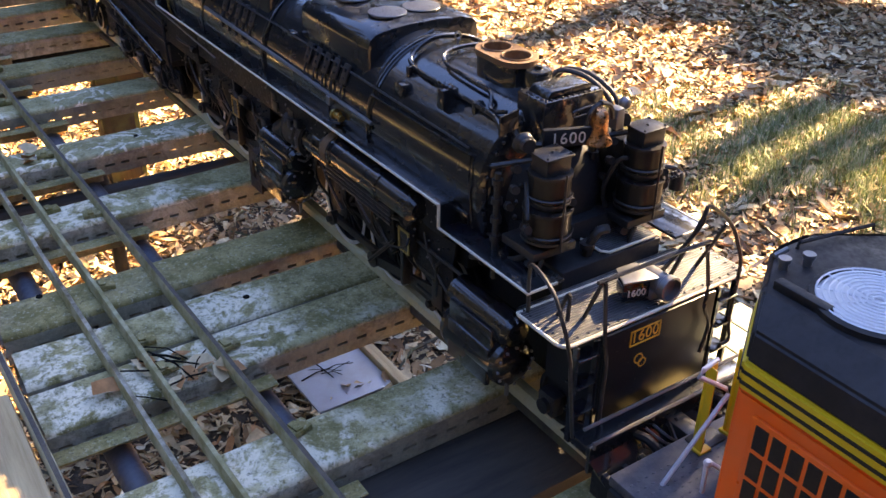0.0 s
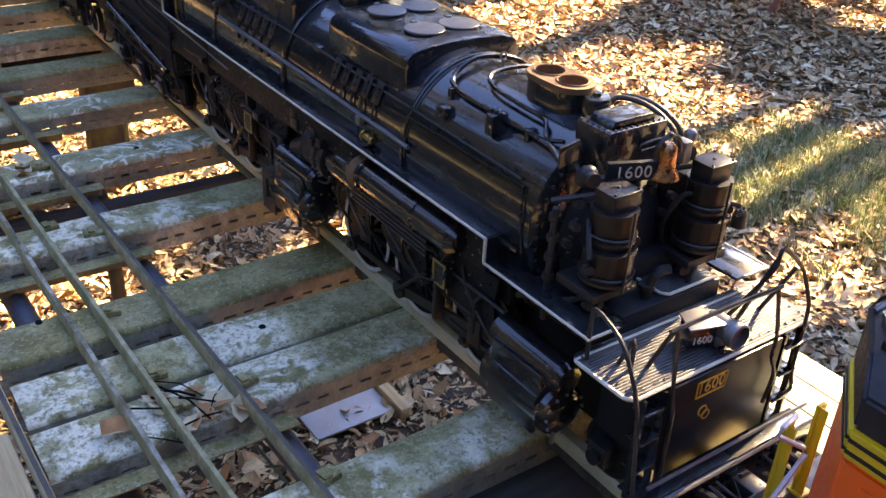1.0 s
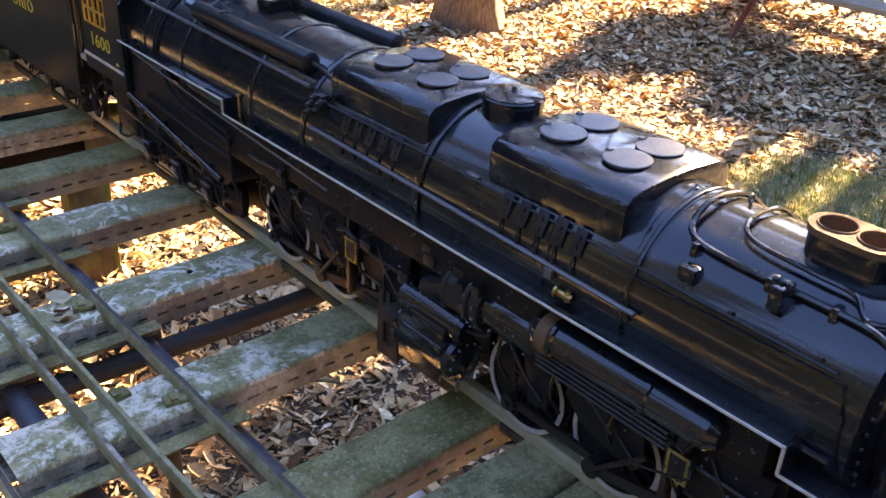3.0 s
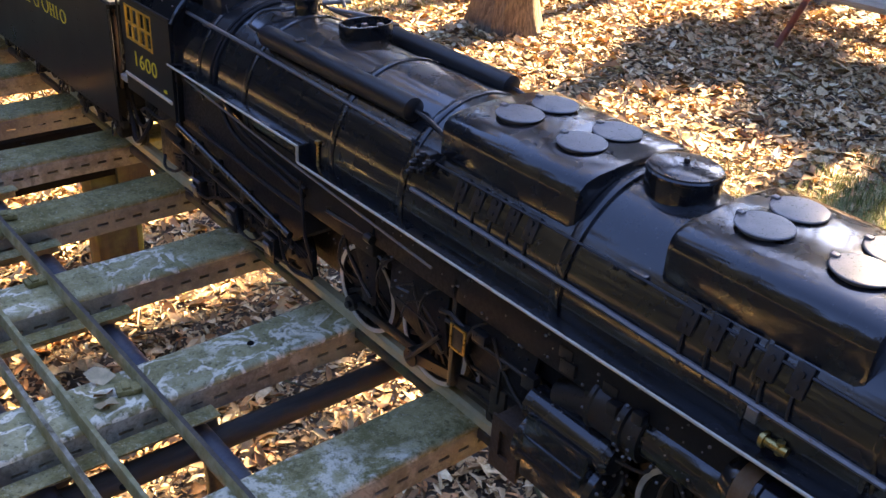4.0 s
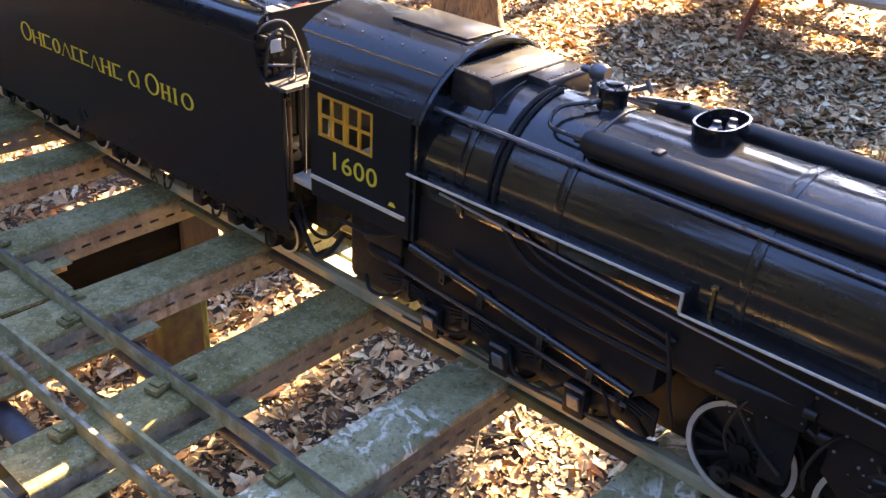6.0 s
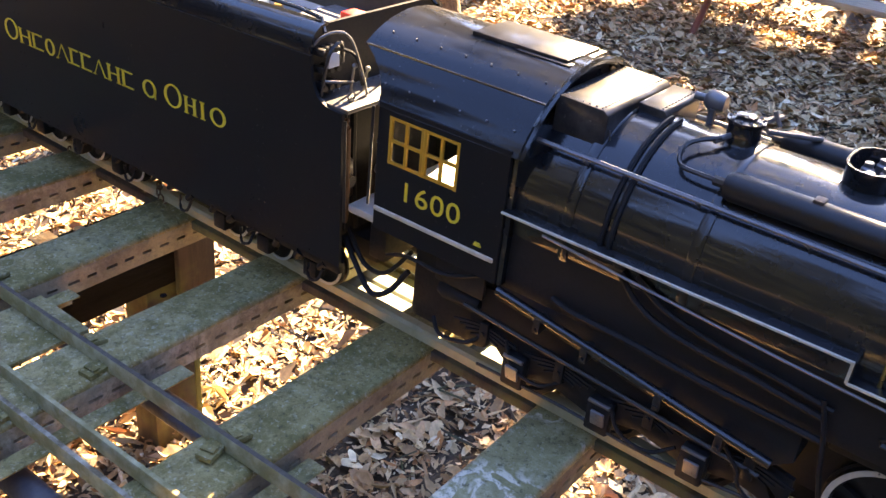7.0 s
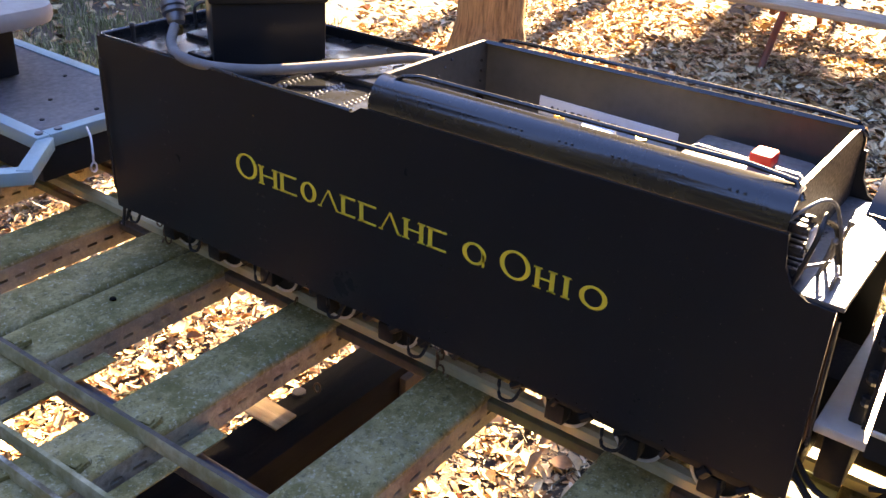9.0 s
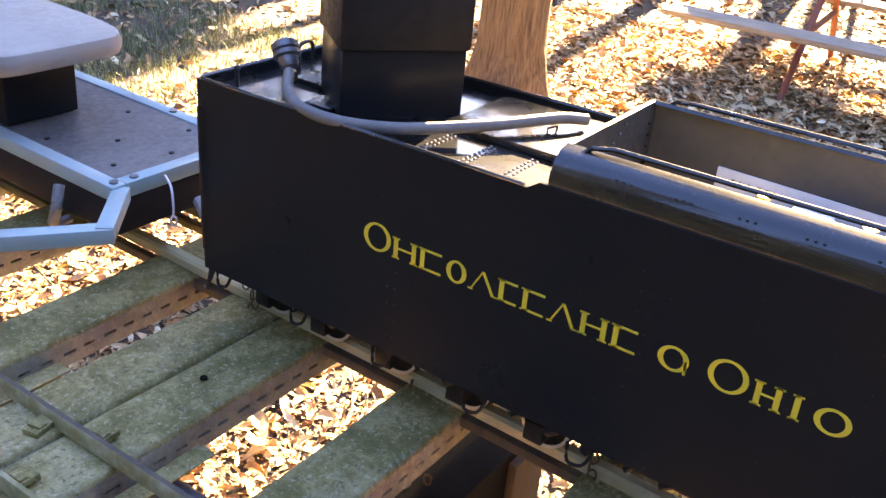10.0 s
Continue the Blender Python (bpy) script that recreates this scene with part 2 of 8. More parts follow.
def wood(name, dark, light, stretch, green=0.0, scale=6, relief=0.004):
    m, nt, b = nodes_of(name)
    g = noise_tex(nt, scale, 8, 0.7, stretch, 0.3)
    r = ramp(nt, [(0.3, dark), (0.7, light)])
    nt.links.new(g.outputs[0], r.inputs[0])
    col = r.outputs[0]
    if green:
        g2 = noise_tex(nt, 9, 6, 0.6)
        rg = ramp(nt, [(0.48, (0, 0, 0)), (0.66, (green, green, green))])
        nt.links.new(g2.outputs[0], rg.inputs[0])
        col = mix(nt, rg.outputs[0], col, (0.11, 0.13, 0.05))
    nt.links.new(col, b.inputs["Base Color"])
    b.inputs["Roughness"].default_value = 0.8
    bump(nt, b, g.outputs[0], 0.6, relief)
    return m


POST_WOOD = wood("weathered_post_timber", (0.032, 0.023, 0.015), (0.085, 0.062, 0.040), (6, 6, 0.6), 0.8)
ALGAE_WOOD = wood("algae_green_timber", (0.10, 0.11, 0.03), (0.22, 0.22, 0.07), (6, 6, 0.6), 0.5)
# near black: the shade over the rear cross beam is put into the colour
SLEEPER_DARK = wood("dark_creosoted_timber", (0.0028, 0.0026, 0.0023), (0.010, 0.0088, 0.0075), (0.7, 6, 6))
SLEEPER_DARK.node_tree.nodes["Principled BSDF"].inputs["Specular IOR Level"].default_value = 0.1
BEAM_BROWN = wood("dark_brown_beam_timber", (0.018, 0.014, 0.0105), (0.065, 0.050, 0.036), (0.7, 6, 6))
PALE_WOOD = wood("bleached_plank", (0.33, 0.20, 0.085), (0.72, 0.51, 0.27), (9, 0.5, 9))
BENCH_WOOD = wood("grey_bench_plank", (0.20, 0.17, 0.13), (0.40, 0.36, 0.29), (6, 0.6, 6))
FAR_BOARD = wood("green_weathered_board", (0.15, 0.17, 0.12), (0.33, 0.34, 0.28), (8, 0.7, 8), 0.4)
BARK = wood("furrowed_bark", (0.035, 0.025, 0.017), (0.28, 0.21, 0.14), (13, 13, 1.1), 0.0, 5, 0.05)


def soil_material():
    m, nt, b = nodes_of("leaf_mould_soil")
    n1, n2, n3 = noise_tex(nt, 1.3, 6, 0.6), noise_tex(nt, 70, 8, 0.75), noise_tex(nt, 9, 5, 0.7)
    r1 = ramp(nt, [(0.3, (0.028, 0.019, 0.012)), (0.5, (0.07, 0.048, 0.031)), (0.70, (0.15, 0.11, 0.072))])
    nt.links.new(n2.outputs[0], r1.inputs[0])
    r2 = ramp(nt, [(0.35, (0.62, 0.6, 0.58)), (0.7, (1.15, 1.1, 1.0))])
    nt.links.new(n1.outputs[0], r2.inputs[0])
    nt.links.new(mix(nt, 1.0, r1.outputs[0], r2.outputs[0], "MULTIPLY"), b.inputs["Base Color"])
    b.inputs["Roughness"].default_value = 0.9
    bump(nt, b, n3.outputs[0], 0.8, 0.02)
    return m


def island_material(name, stops, rough=0.75, translucent=0.0):
    """Colour picked leaf by leaf."""
    m, nt, b = nodes_of(name)
    geo = nt.nodes.new("ShaderNodeNewGeometry")
    r = ramp(nt, stops)
    nt.links.new(geo.outputs["Random Per Island"], r.inputs[0])
    n = noise_tex(nt, 60, 4, 0.6)
    rr = ramp(nt, [(0.3, (0.65, 0.65, 0.65)), (0.7, (1.1, 1.1, 1.1))])
    nt.links.new(n.outputs[0], rr.inputs[0])
    nt.links.new(mix(nt, 1.0, r.outputs[0], rr.outputs[0], "MULTIPLY"), b.inputs["Base Color"])
    b.inputs["Roughness"].default_value = rough
    return m


SOIL = soil_material()
LEAF = island_material("dry_leaf", [(0.0, (0.170, 0.075, 0.029)), (0.18, (0.340, 0.180, 0.073)), (0.40, (0.570, 0.380, 0.189)), (0.70, (0.740, 0.560, 0.323)), (0.88, (0.500, 0.200, 0.065)), (0.92, (0.800, 0.660, 0.404)), (1.0, (0.860, 0.760, 0.525))])
GRASS = island_material("dry_grass", [(0.0, (0.10, 0.15, 0.035)), (0.4, (0.20, 0.25, 0.075)), (0.75, (0.37, 0.37, 0.17)), (1.0, (0.56, 0.50, 0.31))], 0.6)
# very dark green: the wood's inner shade is put into the colour
WOODS = island_material("evergreen_needles", [(0.0, (0.006, 0.011, 0.006)), (0.5, (0.011, 0.018, 0.010)), (1.0, (0.018, 0.023, 0.013))], 0.7)
FOLIAGE = island_material("tree_leaf", [(0.0, (0.045, 0.075, 0.02)), (0.5, (0.085, 0.12, 0.035)), (1.0, (0.16, 0.13, 0.04))], 0.6)


def glass_material():
    m, nt, b = nodes_of("window_glass")
    b.inputs["Base Color"].default_value = (0.9, 0.92, 0.92, 1)
    b.inputs["Transmission Weight"].default_value = 1.0
    b.inputs["Roughness"].default_value = 0.03
    b.inputs["IOR"].default_value = 1.1
    return m


GLASS = glass_material()


# ---------------------------------------------------------------- mesh helpers
def thing(name, at, label, category, group="", kind=""):
    e = new(name)
    e.empty_display_size = 0.05
    e.location = at
    return tagged(e, label, category, group, kind)


def part(name, bm, material, parent=None, label="", angle=38):
    me = bpy.data.meshes.new(name)
    bm.normal_update()
    bm.to_mesh(me)
    bm.free()
    me.shade_smooth()
    me.set_sharp_from_angle(angle=radians(angle))
    for mt in material if isinstance(material, (list, tuple)) else (material,):
        me.materials.append(mt)
    ob = new(name, me)
    if parent:
        ob.parent = parent
        if parent.type == "EMPTY":
            ob.matrix_parent_inverse = Matrix.Translation(parent.location).inverted()
    if label:
        ob["label"] = label
    return ob


def again(ob, m, parent=None):
    """Another object on the same mesh, moved by m, with its sub-parts."""
    o = new(ob.name.split(".")[0], ob.data)
    p = parent or ob.parent
    o.parent = p
    if p and p.type == "EMPTY":
        o.matrix_parent_inverse = Matrix.Translation(p.location).inverted()
    o.matrix_basis = m @ ob.matrix_basis
    if "label" in ob:
        o["label"] = ob["label"]
    for c in ob.children:
        k = new(c.name.split(".")[0], c.data)
        k.parent = o
        k.matrix_basis = c.matrix_basis.copy()
        if "label" in c:
            k["label"] = c["label"]
    return o


def at(x, y, z):
    return Matrix.Translation((x, y, z))


def box(bm, x0, x1, y0, y1, z0, z1, bev=0.0, m=None, mi=0):
    t = bmesh.new()
    bmesh.ops.create_cube(t, size=1, matrix=at((x0 + x1) / 2, (y0 + y1) / 2, (z0 + z1) / 2) @ Matrix.Diagonal((x1 - x0, y1 - y0, z1 - z0, 1)))
    if bev:
        bmesh.ops.bevel(t, geom=t.edges[:], offset=bev, segments=2, affect="EDGES", profile=0.5)
    return graft(bm, t, m, mi)


def graft(bm, t, m=None, mi=0):
    if m is not None:
        bmesh.ops.transform(t, matrix=m, verts=t.verts[:])
        if m.determinant() < 0:
            bmesh.ops.reverse_faces(t, faces=t.faces[:])
    for f in t.faces:
        f.material_index = mi
    me = bpy.data.meshes.new("tmp")
    t.to_mesh(me)
    t.free()
    bm.from_mesh(me)
    bpy.data.meshes.remove(me)
    return bm


def cyl(bm, p, q, r, seg=14, r2=None, mi=0):
    p, q = Vector(p), Vector(q)
    d = q - p
    t = bmesh.new()
    bmesh.ops.create_cone(t, cap_ends=True, segments=seg, radius1=r, radius2=r if r2 is None else r2, depth=d.length)
    m = at(*((p + q) / 2)) @ d.to_track_quat("Z", "Y").to_matrix().to_4x4()
    return graft(bm, t, m, mi)


def ball(bm, c, r, seg=10, squash=(1, 1, 1), mi=0):
    t = bmesh.new()
    bmesh.ops.create_uvsphere(t, u_segments=seg, v_segments=max(4, seg // 2), radius=r)
    return graft(bm, t, at(*c) @ Matrix.Diagonal((*squash, 1)), mi)


def tube(bm, pts, r, seg=6, closed=False, mi=0):
    """A round bar along a run of points."""
    pts = [Vector(p) for p in pts]
    n = len(pts)
    rings = []
    up = Vector((0.13, 0.21, 0.97))
    for i, p in enumerate(pts):
        a = pts[i - 1] if i or closed else p
        b = pts[(i + 1) % n] if i < n - 1 or closed else p
        d = (b - a).normalized()
        u = d.cross(up)
        if u.length < 0.05:
            u = d.cross(Vector((1, 0, 0)))
        u.normalize()
        v = d.cross(u)
        rings.append([bm.verts.new(p + r * (math.cos(k * math.tau / seg) * u + math.sin(k * math.tau / seg) * v)) for k in range(seg)])
    for i in range(n if closed else n - 1):
        a, b = rings[i], rings[(i + 1) % n]
        for k in range(seg):
            bm.faces.new((a[k], a[(k + 1) % seg], b[(k + 1) % seg], b[k])).material_index = mi
    if not closed:
        bm.faces.new(rings[0][::-1]).material_index = mi
        bm.faces.new(rings[-1]).material_index = mi
    return bm


def smooth(pts, steps=6):
    """Points along a smooth curve through those given."""
    p = [Vector(q) for q in pts]
    p = [2 * p[0] - p[1]] + p + [2 * p[-1] - p[-2]]
    out = []
    for i in range(1, len(p) - 2):
        for k in range(steps):
            t = k / steps
            a, b, c, d = p[i - 1], p[i], p[i + 1], p[i + 2]
            out.append(0.5 * (2 * b + (c - a) * t + (2 * a - 5 * b + 4 * c - d) * t * t + (3 * b - a - 3 * c + d) * t**3))
    return out + [p[-2]]


def prism(bm, prof, y0, y1, m=None, bev=0.0, mi=0):
    """A profile of (x, z) drawn out along y."""
    t = bmesh.new()
    a = [t.verts.new((x, y0, z)) for x, z in prof]
    b = [t.verts.new((x, y1, z)) for x, z in prof]
    n = len(prof)
    t.faces.new(a)
    t.faces.new(b[::-1])
    for i in range(n):
        t.faces.new((a[i], b[i], b[(i + 1) % n], a[(i + 1) % n]))
    bmesh.ops.recalc_face_normals(t, faces=t.faces[:])
    if bev:
        bmesh.ops.bevel(t, geom=[e for e in t.edges if e.calc_face_angle(0) > 0.6], offset=bev, segments=2, affect="EDGES", profile=0.5)
    return graft(bm, t, m, mi)


def plate_yz(bm, prof, x0, x1, bev=0.0, mi=0):
    """A profile of (y, z) drawn out along x."""
    m = Matrix(((0, 1, 0, 0), (1, 0, 0, 0), (0, 0, 1, 0), (0, 0, 0, 1)))
    return prism(bm, prof, x0, x1, m, bev, mi)


def plate_xy(bm, prof, z0, z1, bev=0.0, mi=0):
    """A profile of (x, y) drawn out along z."""
    m = Matrix(((1, 0, 0, 0), (0, 0, 1, 0), (0, 1, 0, 0), (0, 0, 0, 1)))
    return prism(bm, prof, z0, z1, m, bev, mi)


def lathe(bm, prof, seg=32, m=None, mi=0):
    """A profile of (radius, height) turned round z."""
    t = bmesh.new()
    rings = [[t.verts.new((r * math.cos(k * math.tau / seg), r * math.sin(k * math.tau / seg), h)) for k in range(seg)] if r > 1e-6 else [t.verts.new((0, 0, h))] for r, h in prof]
    for a, b in zip(rings, rings[1:]):
        for k in range(seg):
            q = (k + 1) % seg
            if len(a) == 1:
                t.faces.new((a[0], b[k], b[q]))
            elif len(b) == 1:
                t.faces.new((a[k], a[q], b[0]))
            else:
                t.faces.new((a[k], a[q], b[q], b[k]))
    bmesh.ops.recalc_face_normals(t, faces=t.faces[:])
    return graft(bm, t, m, mi)


ALONG_Y = pose(0, 0, 0, -90, 0, 0)   # z to +y
ALONG_X = pose(0, 0, 0, 0, -90, 0)   # z to -x


def arc(cx, cz, r, a0, a1, n):
    return [(cx + r * math.cos(radians(a0 + (a1 - a0) * i / n)), cz + r * math.sin(radians(a0 + (a1 - a0) * i / n))) for i in range(n + 1)]


def oval(cx, cy, rx, ry, n=24, power=1.0):
    out = []
    for k in range(n):
        c, s = math.cos(k * math.tau / n), math.sin(k * math.tau / n)
        out.append((cx + rx * math.copysign(abs(c) ** power, c), cy + ry * math.copysign(abs(s) ** power, s)))
    return out


def words(text, size, m, material, parent, name="lettering", label="", depth=0.0006, spacing=1.0):
    cu = bpy.data.curves.new("tmp_text", "FONT")
    cu.body, cu.size, cu.extrude, cu.space_character = text, size, depth, spacing
    cu.align_x = "CENTER"
    t = bpy.data.objects.new("tmp_text", cu)
    scene.collection.objects.link(t)
    bpy.context.view_layer.update()
    me = bpy.data.meshes.new_from_object(t.evaluated_get(bpy.context.evaluated_depsgraph_get()))
    bpy.data.objects.remove(t)
    bpy.data.curves.remove(cu)
    me.transform(m)
    bm = bmesh.new()
    bm.from_mesh(me)
    bpy.data.meshes.remove(me)
    return part(name, bm, material, parent, label)


FACE_SIDE = Matrix(((0, 0, -1, 0), (-1, 0, 0, 0), (0, 1, 0, 0), (0, 0, 0, 1)))   # text read from -x
FACE_FRONT = Matrix(((1, 0, 0, 0), (0, 0, -1, 0), (0, 1, 0, 0), (0, 0, 0, 1)))   # text read from -y


def rivets(bm, pts, r=0.0016, squash=(1, 1, 1)):
    for p in pts:
        t = bmesh.new()
        bmesh.ops.create_icosphere(t, subdivisions=1, radius=r)
        graft(bm, t, at(*p) @ Matrix.Diagonal((*squash, 1)))
    return bm


def pipes(runs, material, parent, name="pipe", seg=6):
    for pts, r in runs:
        bm = bmesh.new()
        tube(bm, pts, r, seg)
        part(name, bm, material, parent)


def bar(bm, p, q, w, h, bev=0.002):
    """A square bar from p to q."""
    p, q = Vector(p), Vector(q)
    d = q - p
    m = at(*p) @ d.to_track_quat("Y", "Z").to_matrix().to_4x4()
    return box(bm, -w / 2, w / 2, 0, d.length, -h / 2, h / 2, bev, m)


def holed(bm, x0, x1, outer, inner):
    """An upright plate across x with a rectangular opening; rectangles as y0, y1, z0, z1."""
    ring = []
    for x in (x0, x1):
        for a, b, c, d in (outer, inner):
            ring.append([bm.verts.new((x, p, q)) for p, q in ((a, c), (b, c), (b, d), (a, d))])
    o0, i0, o1, i1 = ring
    for k in range(4):
        j = (k + 1) % 4
        for quad in ((o0[k], o0[j], i0[j], i0[k]), (o1[k], i1[k], i1[j], o1[j]), (o0[k], o1[k], o1[j], o0[j]), (i0[k], i0[j], i1[j], i1[k])):
            bm.faces.new(quad)
    bmesh.ops.recalc_face_normals(bm, faces=bm.faces[:])
    return bm


def stuff(ob):
    ob["kind"] = "stuff"
    return ob


def ground_z(x, y):
    return -0.02 - 0.035 * x + 0.03 * noise.noise(Vector((x * 0.55, y * 0.55, 3.1))) + 0.012 * noise.noise(Vector((x * 2.3, y * 2.3, 1.7)))

# ---------------------------------------------------------------- ground, litter, grass
def build_ground():
    bm = bmesh.new()
    lines = [-3000, -600, -120, -40, -16] + [-8 + 0.25 * i for i in range(73)] + [14, 20, 40, 120, 600, 3000]
    grid = [[bm.verts.new((x, y, ground_z(x, y) if abs(x) < 30 and abs(y) < 30 else -0.02 - 0.035 * max(-30, min(30, x)))) for y in lines] for x in lines]
    for i in range(len(lines) - 1):
        for j in range(len(lines) - 1):
            bm.faces.new((grid[i][j], grid[i + 1][j], grid[i + 1][j + 1], grid[i][j + 1]))
    ob = part("ground", bm, SOIL, None, "", 180)
    tagged(ob, "brown woodland soil covered with dry leaves", "ground", kind="structure")


def mesh_of(name, verts, faces, material, label, category):
    me = bpy.data.meshes.new(name)
    me.from_pydata(verts, [], faces)
    me.materials.append(material)
    me.shade_smooth()
    return tagged(new(name, me), label, category, kind="stuff")


def build_leaves():
    rng = random.Random(5)
    nrg = np.random.default_rng(5)
    # a leaf is five stations along its rib, with a point each side of it
    along = np.array((-1.0, -0.62, -0.1, 0.45, 0.8))
    half = np.array((0.10, 0.62, 1.0, 0.72, 0.34))
    verts, count = [], 0

    def scatter(n, x0, x1, y0, y1, lo, hi, tip, low, keep=None):
        nonlocal count
        x, y = nrg.uniform(x0, x1, n), nrg.uniform(y0, y1, n)
        if keep is not None:
            ok = nrg.random(n) < keep(x, y)
            x, y, n = x[ok], y[ok], int(ok.sum())
        size = lo + (hi - lo) * nrg.random(n) ** 2.0
        turn, wide = nrg.uniform(0, math.tau, n), nrg.uniform(0.20, 0.62, n)
        roll, bend = nrg.uniform(-0.3, 1.7, n), nrg.uniform(-0.7, 1.0, n)
        u = np.repeat(along[None, :, None] + nrg.uniform(-0.07, 0.07, (n, 5, 1)), 3, 2)
        w = half[None, :] * wide[:, None] * nrg.uniform(0.65, 1.25, (n, 5))
        v = np.stack((-w * nrg.uniform(0.75, 1.15, (n, 5)), np.zeros((n, 5)) + 0.05 * nrg.uniform(-1, 1, (n, 5)), w), 2)
        s_ = size[:, None, None] / 2
        px, py = u * s_, v * s_ * np.cos(0.55 * roll)[:, None, None]
        h = (roll[:, None, None] * np.abs(v) * 0.75 + bend[:, None, None] * u * u * 0.45) * s_ + nrg.uniform(-0.07, 0.07, (n, 5, 3)) * s_
        h += nrg.uniform(-tip, tip, (n, 1, 1)) * px + nrg.uniform(-tip, tip, (n, 1, 1)) * py
        ca, sa = np.cos(turn)[:, None, None], np.sin(turn)[:, None, None]
        z = np.array([ground_z(p, q) for p, q in zip(x, y)]) + 0.002 + nrg.random(n) ** 1.6 * low
        verts.append(np.stack((x[:, None, None] + ca * px - sa * py, y[:, None, None] + sa * px + ca * py, z[:, None, None] + h), 3).reshape(-1, 3))
        count += n

    scatter(44000, -0.95, 1.6, 0.0, 5.3, 0.010, 0.034, 0.4, 0.016)
    scatter(27000, -0.95, 1.7, 0.0, 5.4, 0.022, 0.080, 0.6, 0.030)
    scatter(36000, 1.5, 6.6, 0.3, 6.0, 0.020, 0.055, 0.4, 0.012)
    scatter(30000, 1.5, 6.6, 0.3, 6.0, 0.040, 0.115, 0.45, 0.028)
    scatter(9000, 6.4, 11.5, 0.5, 11.5, 0.06, 0.14, 0.5, 0.03)
    scatter(6000, -0.8, 6.6, 5.2, 12.0, 0.05, 0.12, 0.5, 0.03)
    # thinning out round the part that is walked past
    scatter(34000, -8.0, 12.0, -7.0, 12.0, 0.05, 0.13, 0.5, 0.03, lambda x, y: np.where((x > -0.9) & (y > 0.1), 0.0, np.exp(-((np.maximum(0, -0.9 - x)) ** 2 + np.maximum(0, 0.1 - y) ** 2) / 11.0)))
    base = 15 * np.arange(count)[:, None]
    quads = []
    for i in range(4):
        for j in range(2):
            k = 3 * i + j
            quads.append(base + np.array((k, k + 3, k + 4, k + 1)))
    mesh_of("leaf_litter", np.concatenate(verts).tolist(), np.concatenate(quads).tolist(), LEAF, "dry curled brown and tan fallen leaves", "leaves")

    # thin twigs and sticks among the leaves
    bm = bmesh.new()
    for _ in range(620):
        x, y = rng.uniform(-0.8, 4.5), rng.uniform(0.0, 5.0)
        a, n = rng.uniform(0, 6.3), rng.uniform(0.05, 0.26)
        z = ground_z(x, y) + 0.02
        d = Vector((math.cos(a), math.sin(a), 0)) * n
        mid = Vector((x, y, z)) + d * 0.5 + Vector((rng.uniform(-0.02, 0.02), rng.uniform(-0.02, 0.02), rng.uniform(0, 0.015)))
        tube(bm, [(x, y, z), mid, Vector((x, y, z)) + d], rng.uniform(0.0015, 0.005), 4)
    ob = part("fallen_twigs", bm, POST_WOOD)
    tagged(ob, "thin broken brown twigs lying among the leaves", "twigs", kind="stuff")


def build_grass():
    rng = random.Random(11)
    verts, faces = [], []

    def clump(x, y, n, spread, tall):
        for _ in range(n):
            px, py = x + rng.gauss(0, spread), y + rng.gauss(0, spread)
            z = ground_z(px, py)
            a, h = rng.uniform(0, 6.3), tall * rng.uniform(0.4, 1.25)
            lean, w = rng.uniform(0.15, 0.9) * h, rng.uniform(0.0012, 0.0028)
            dx, dy = math.cos(a), math.sin(a)
            b = len(verts)
            verts.extend(((px - dy * w, py + dx * w, z), (px + dy * w, py - dx * w, z),
                          (px + dx * lean * 0.35 - dy * w * 0.8, py + dy * lean * 0.35 + dx * w * 0.8, z + h * 0.6),
                          (px + dx * lean * 0.35 + dy * w * 0.8, py + dy * lean * 0.35 - dx * w * 0.8, z + h * 0.6),
                          (px + dx * lean, py + dy * lean, z + h * 0.92)))
            faces.extend(((b, b + 1, b + 3, b + 2), (b + 2, b + 3, b + 4)))

    for _ in range(260):
        clump(rng.gauss(2.75, 0.36), rng.gauss(1.55, 0.36), 45, 0.055, 0.085)
    for _ in range(90):
        clump(rng.gauss(2.35, 0.3), rng.gauss(2.2, 0.22), 26, 0.05, 0.06)
    for _ in range(950):
        clump(rng.uniform(0.5, 3.6), rng.uniform(5.3, 9.5), 26, 0.08, 0.075)
    # unseen grass behind the path, added to lessen brown reflections in the black paint
    for _ in range(1700):
        clump(rng.uniform(-8.0, -1.9), rng.uniform(-4.0, 8.0), 26, 0.13, 0.07)
    mesh_of("grass", verts, faces, GRASS, "pale green and straw-coloured tufts of dry grass", "grass")


build_ground()
build_leaves()
build_grass()


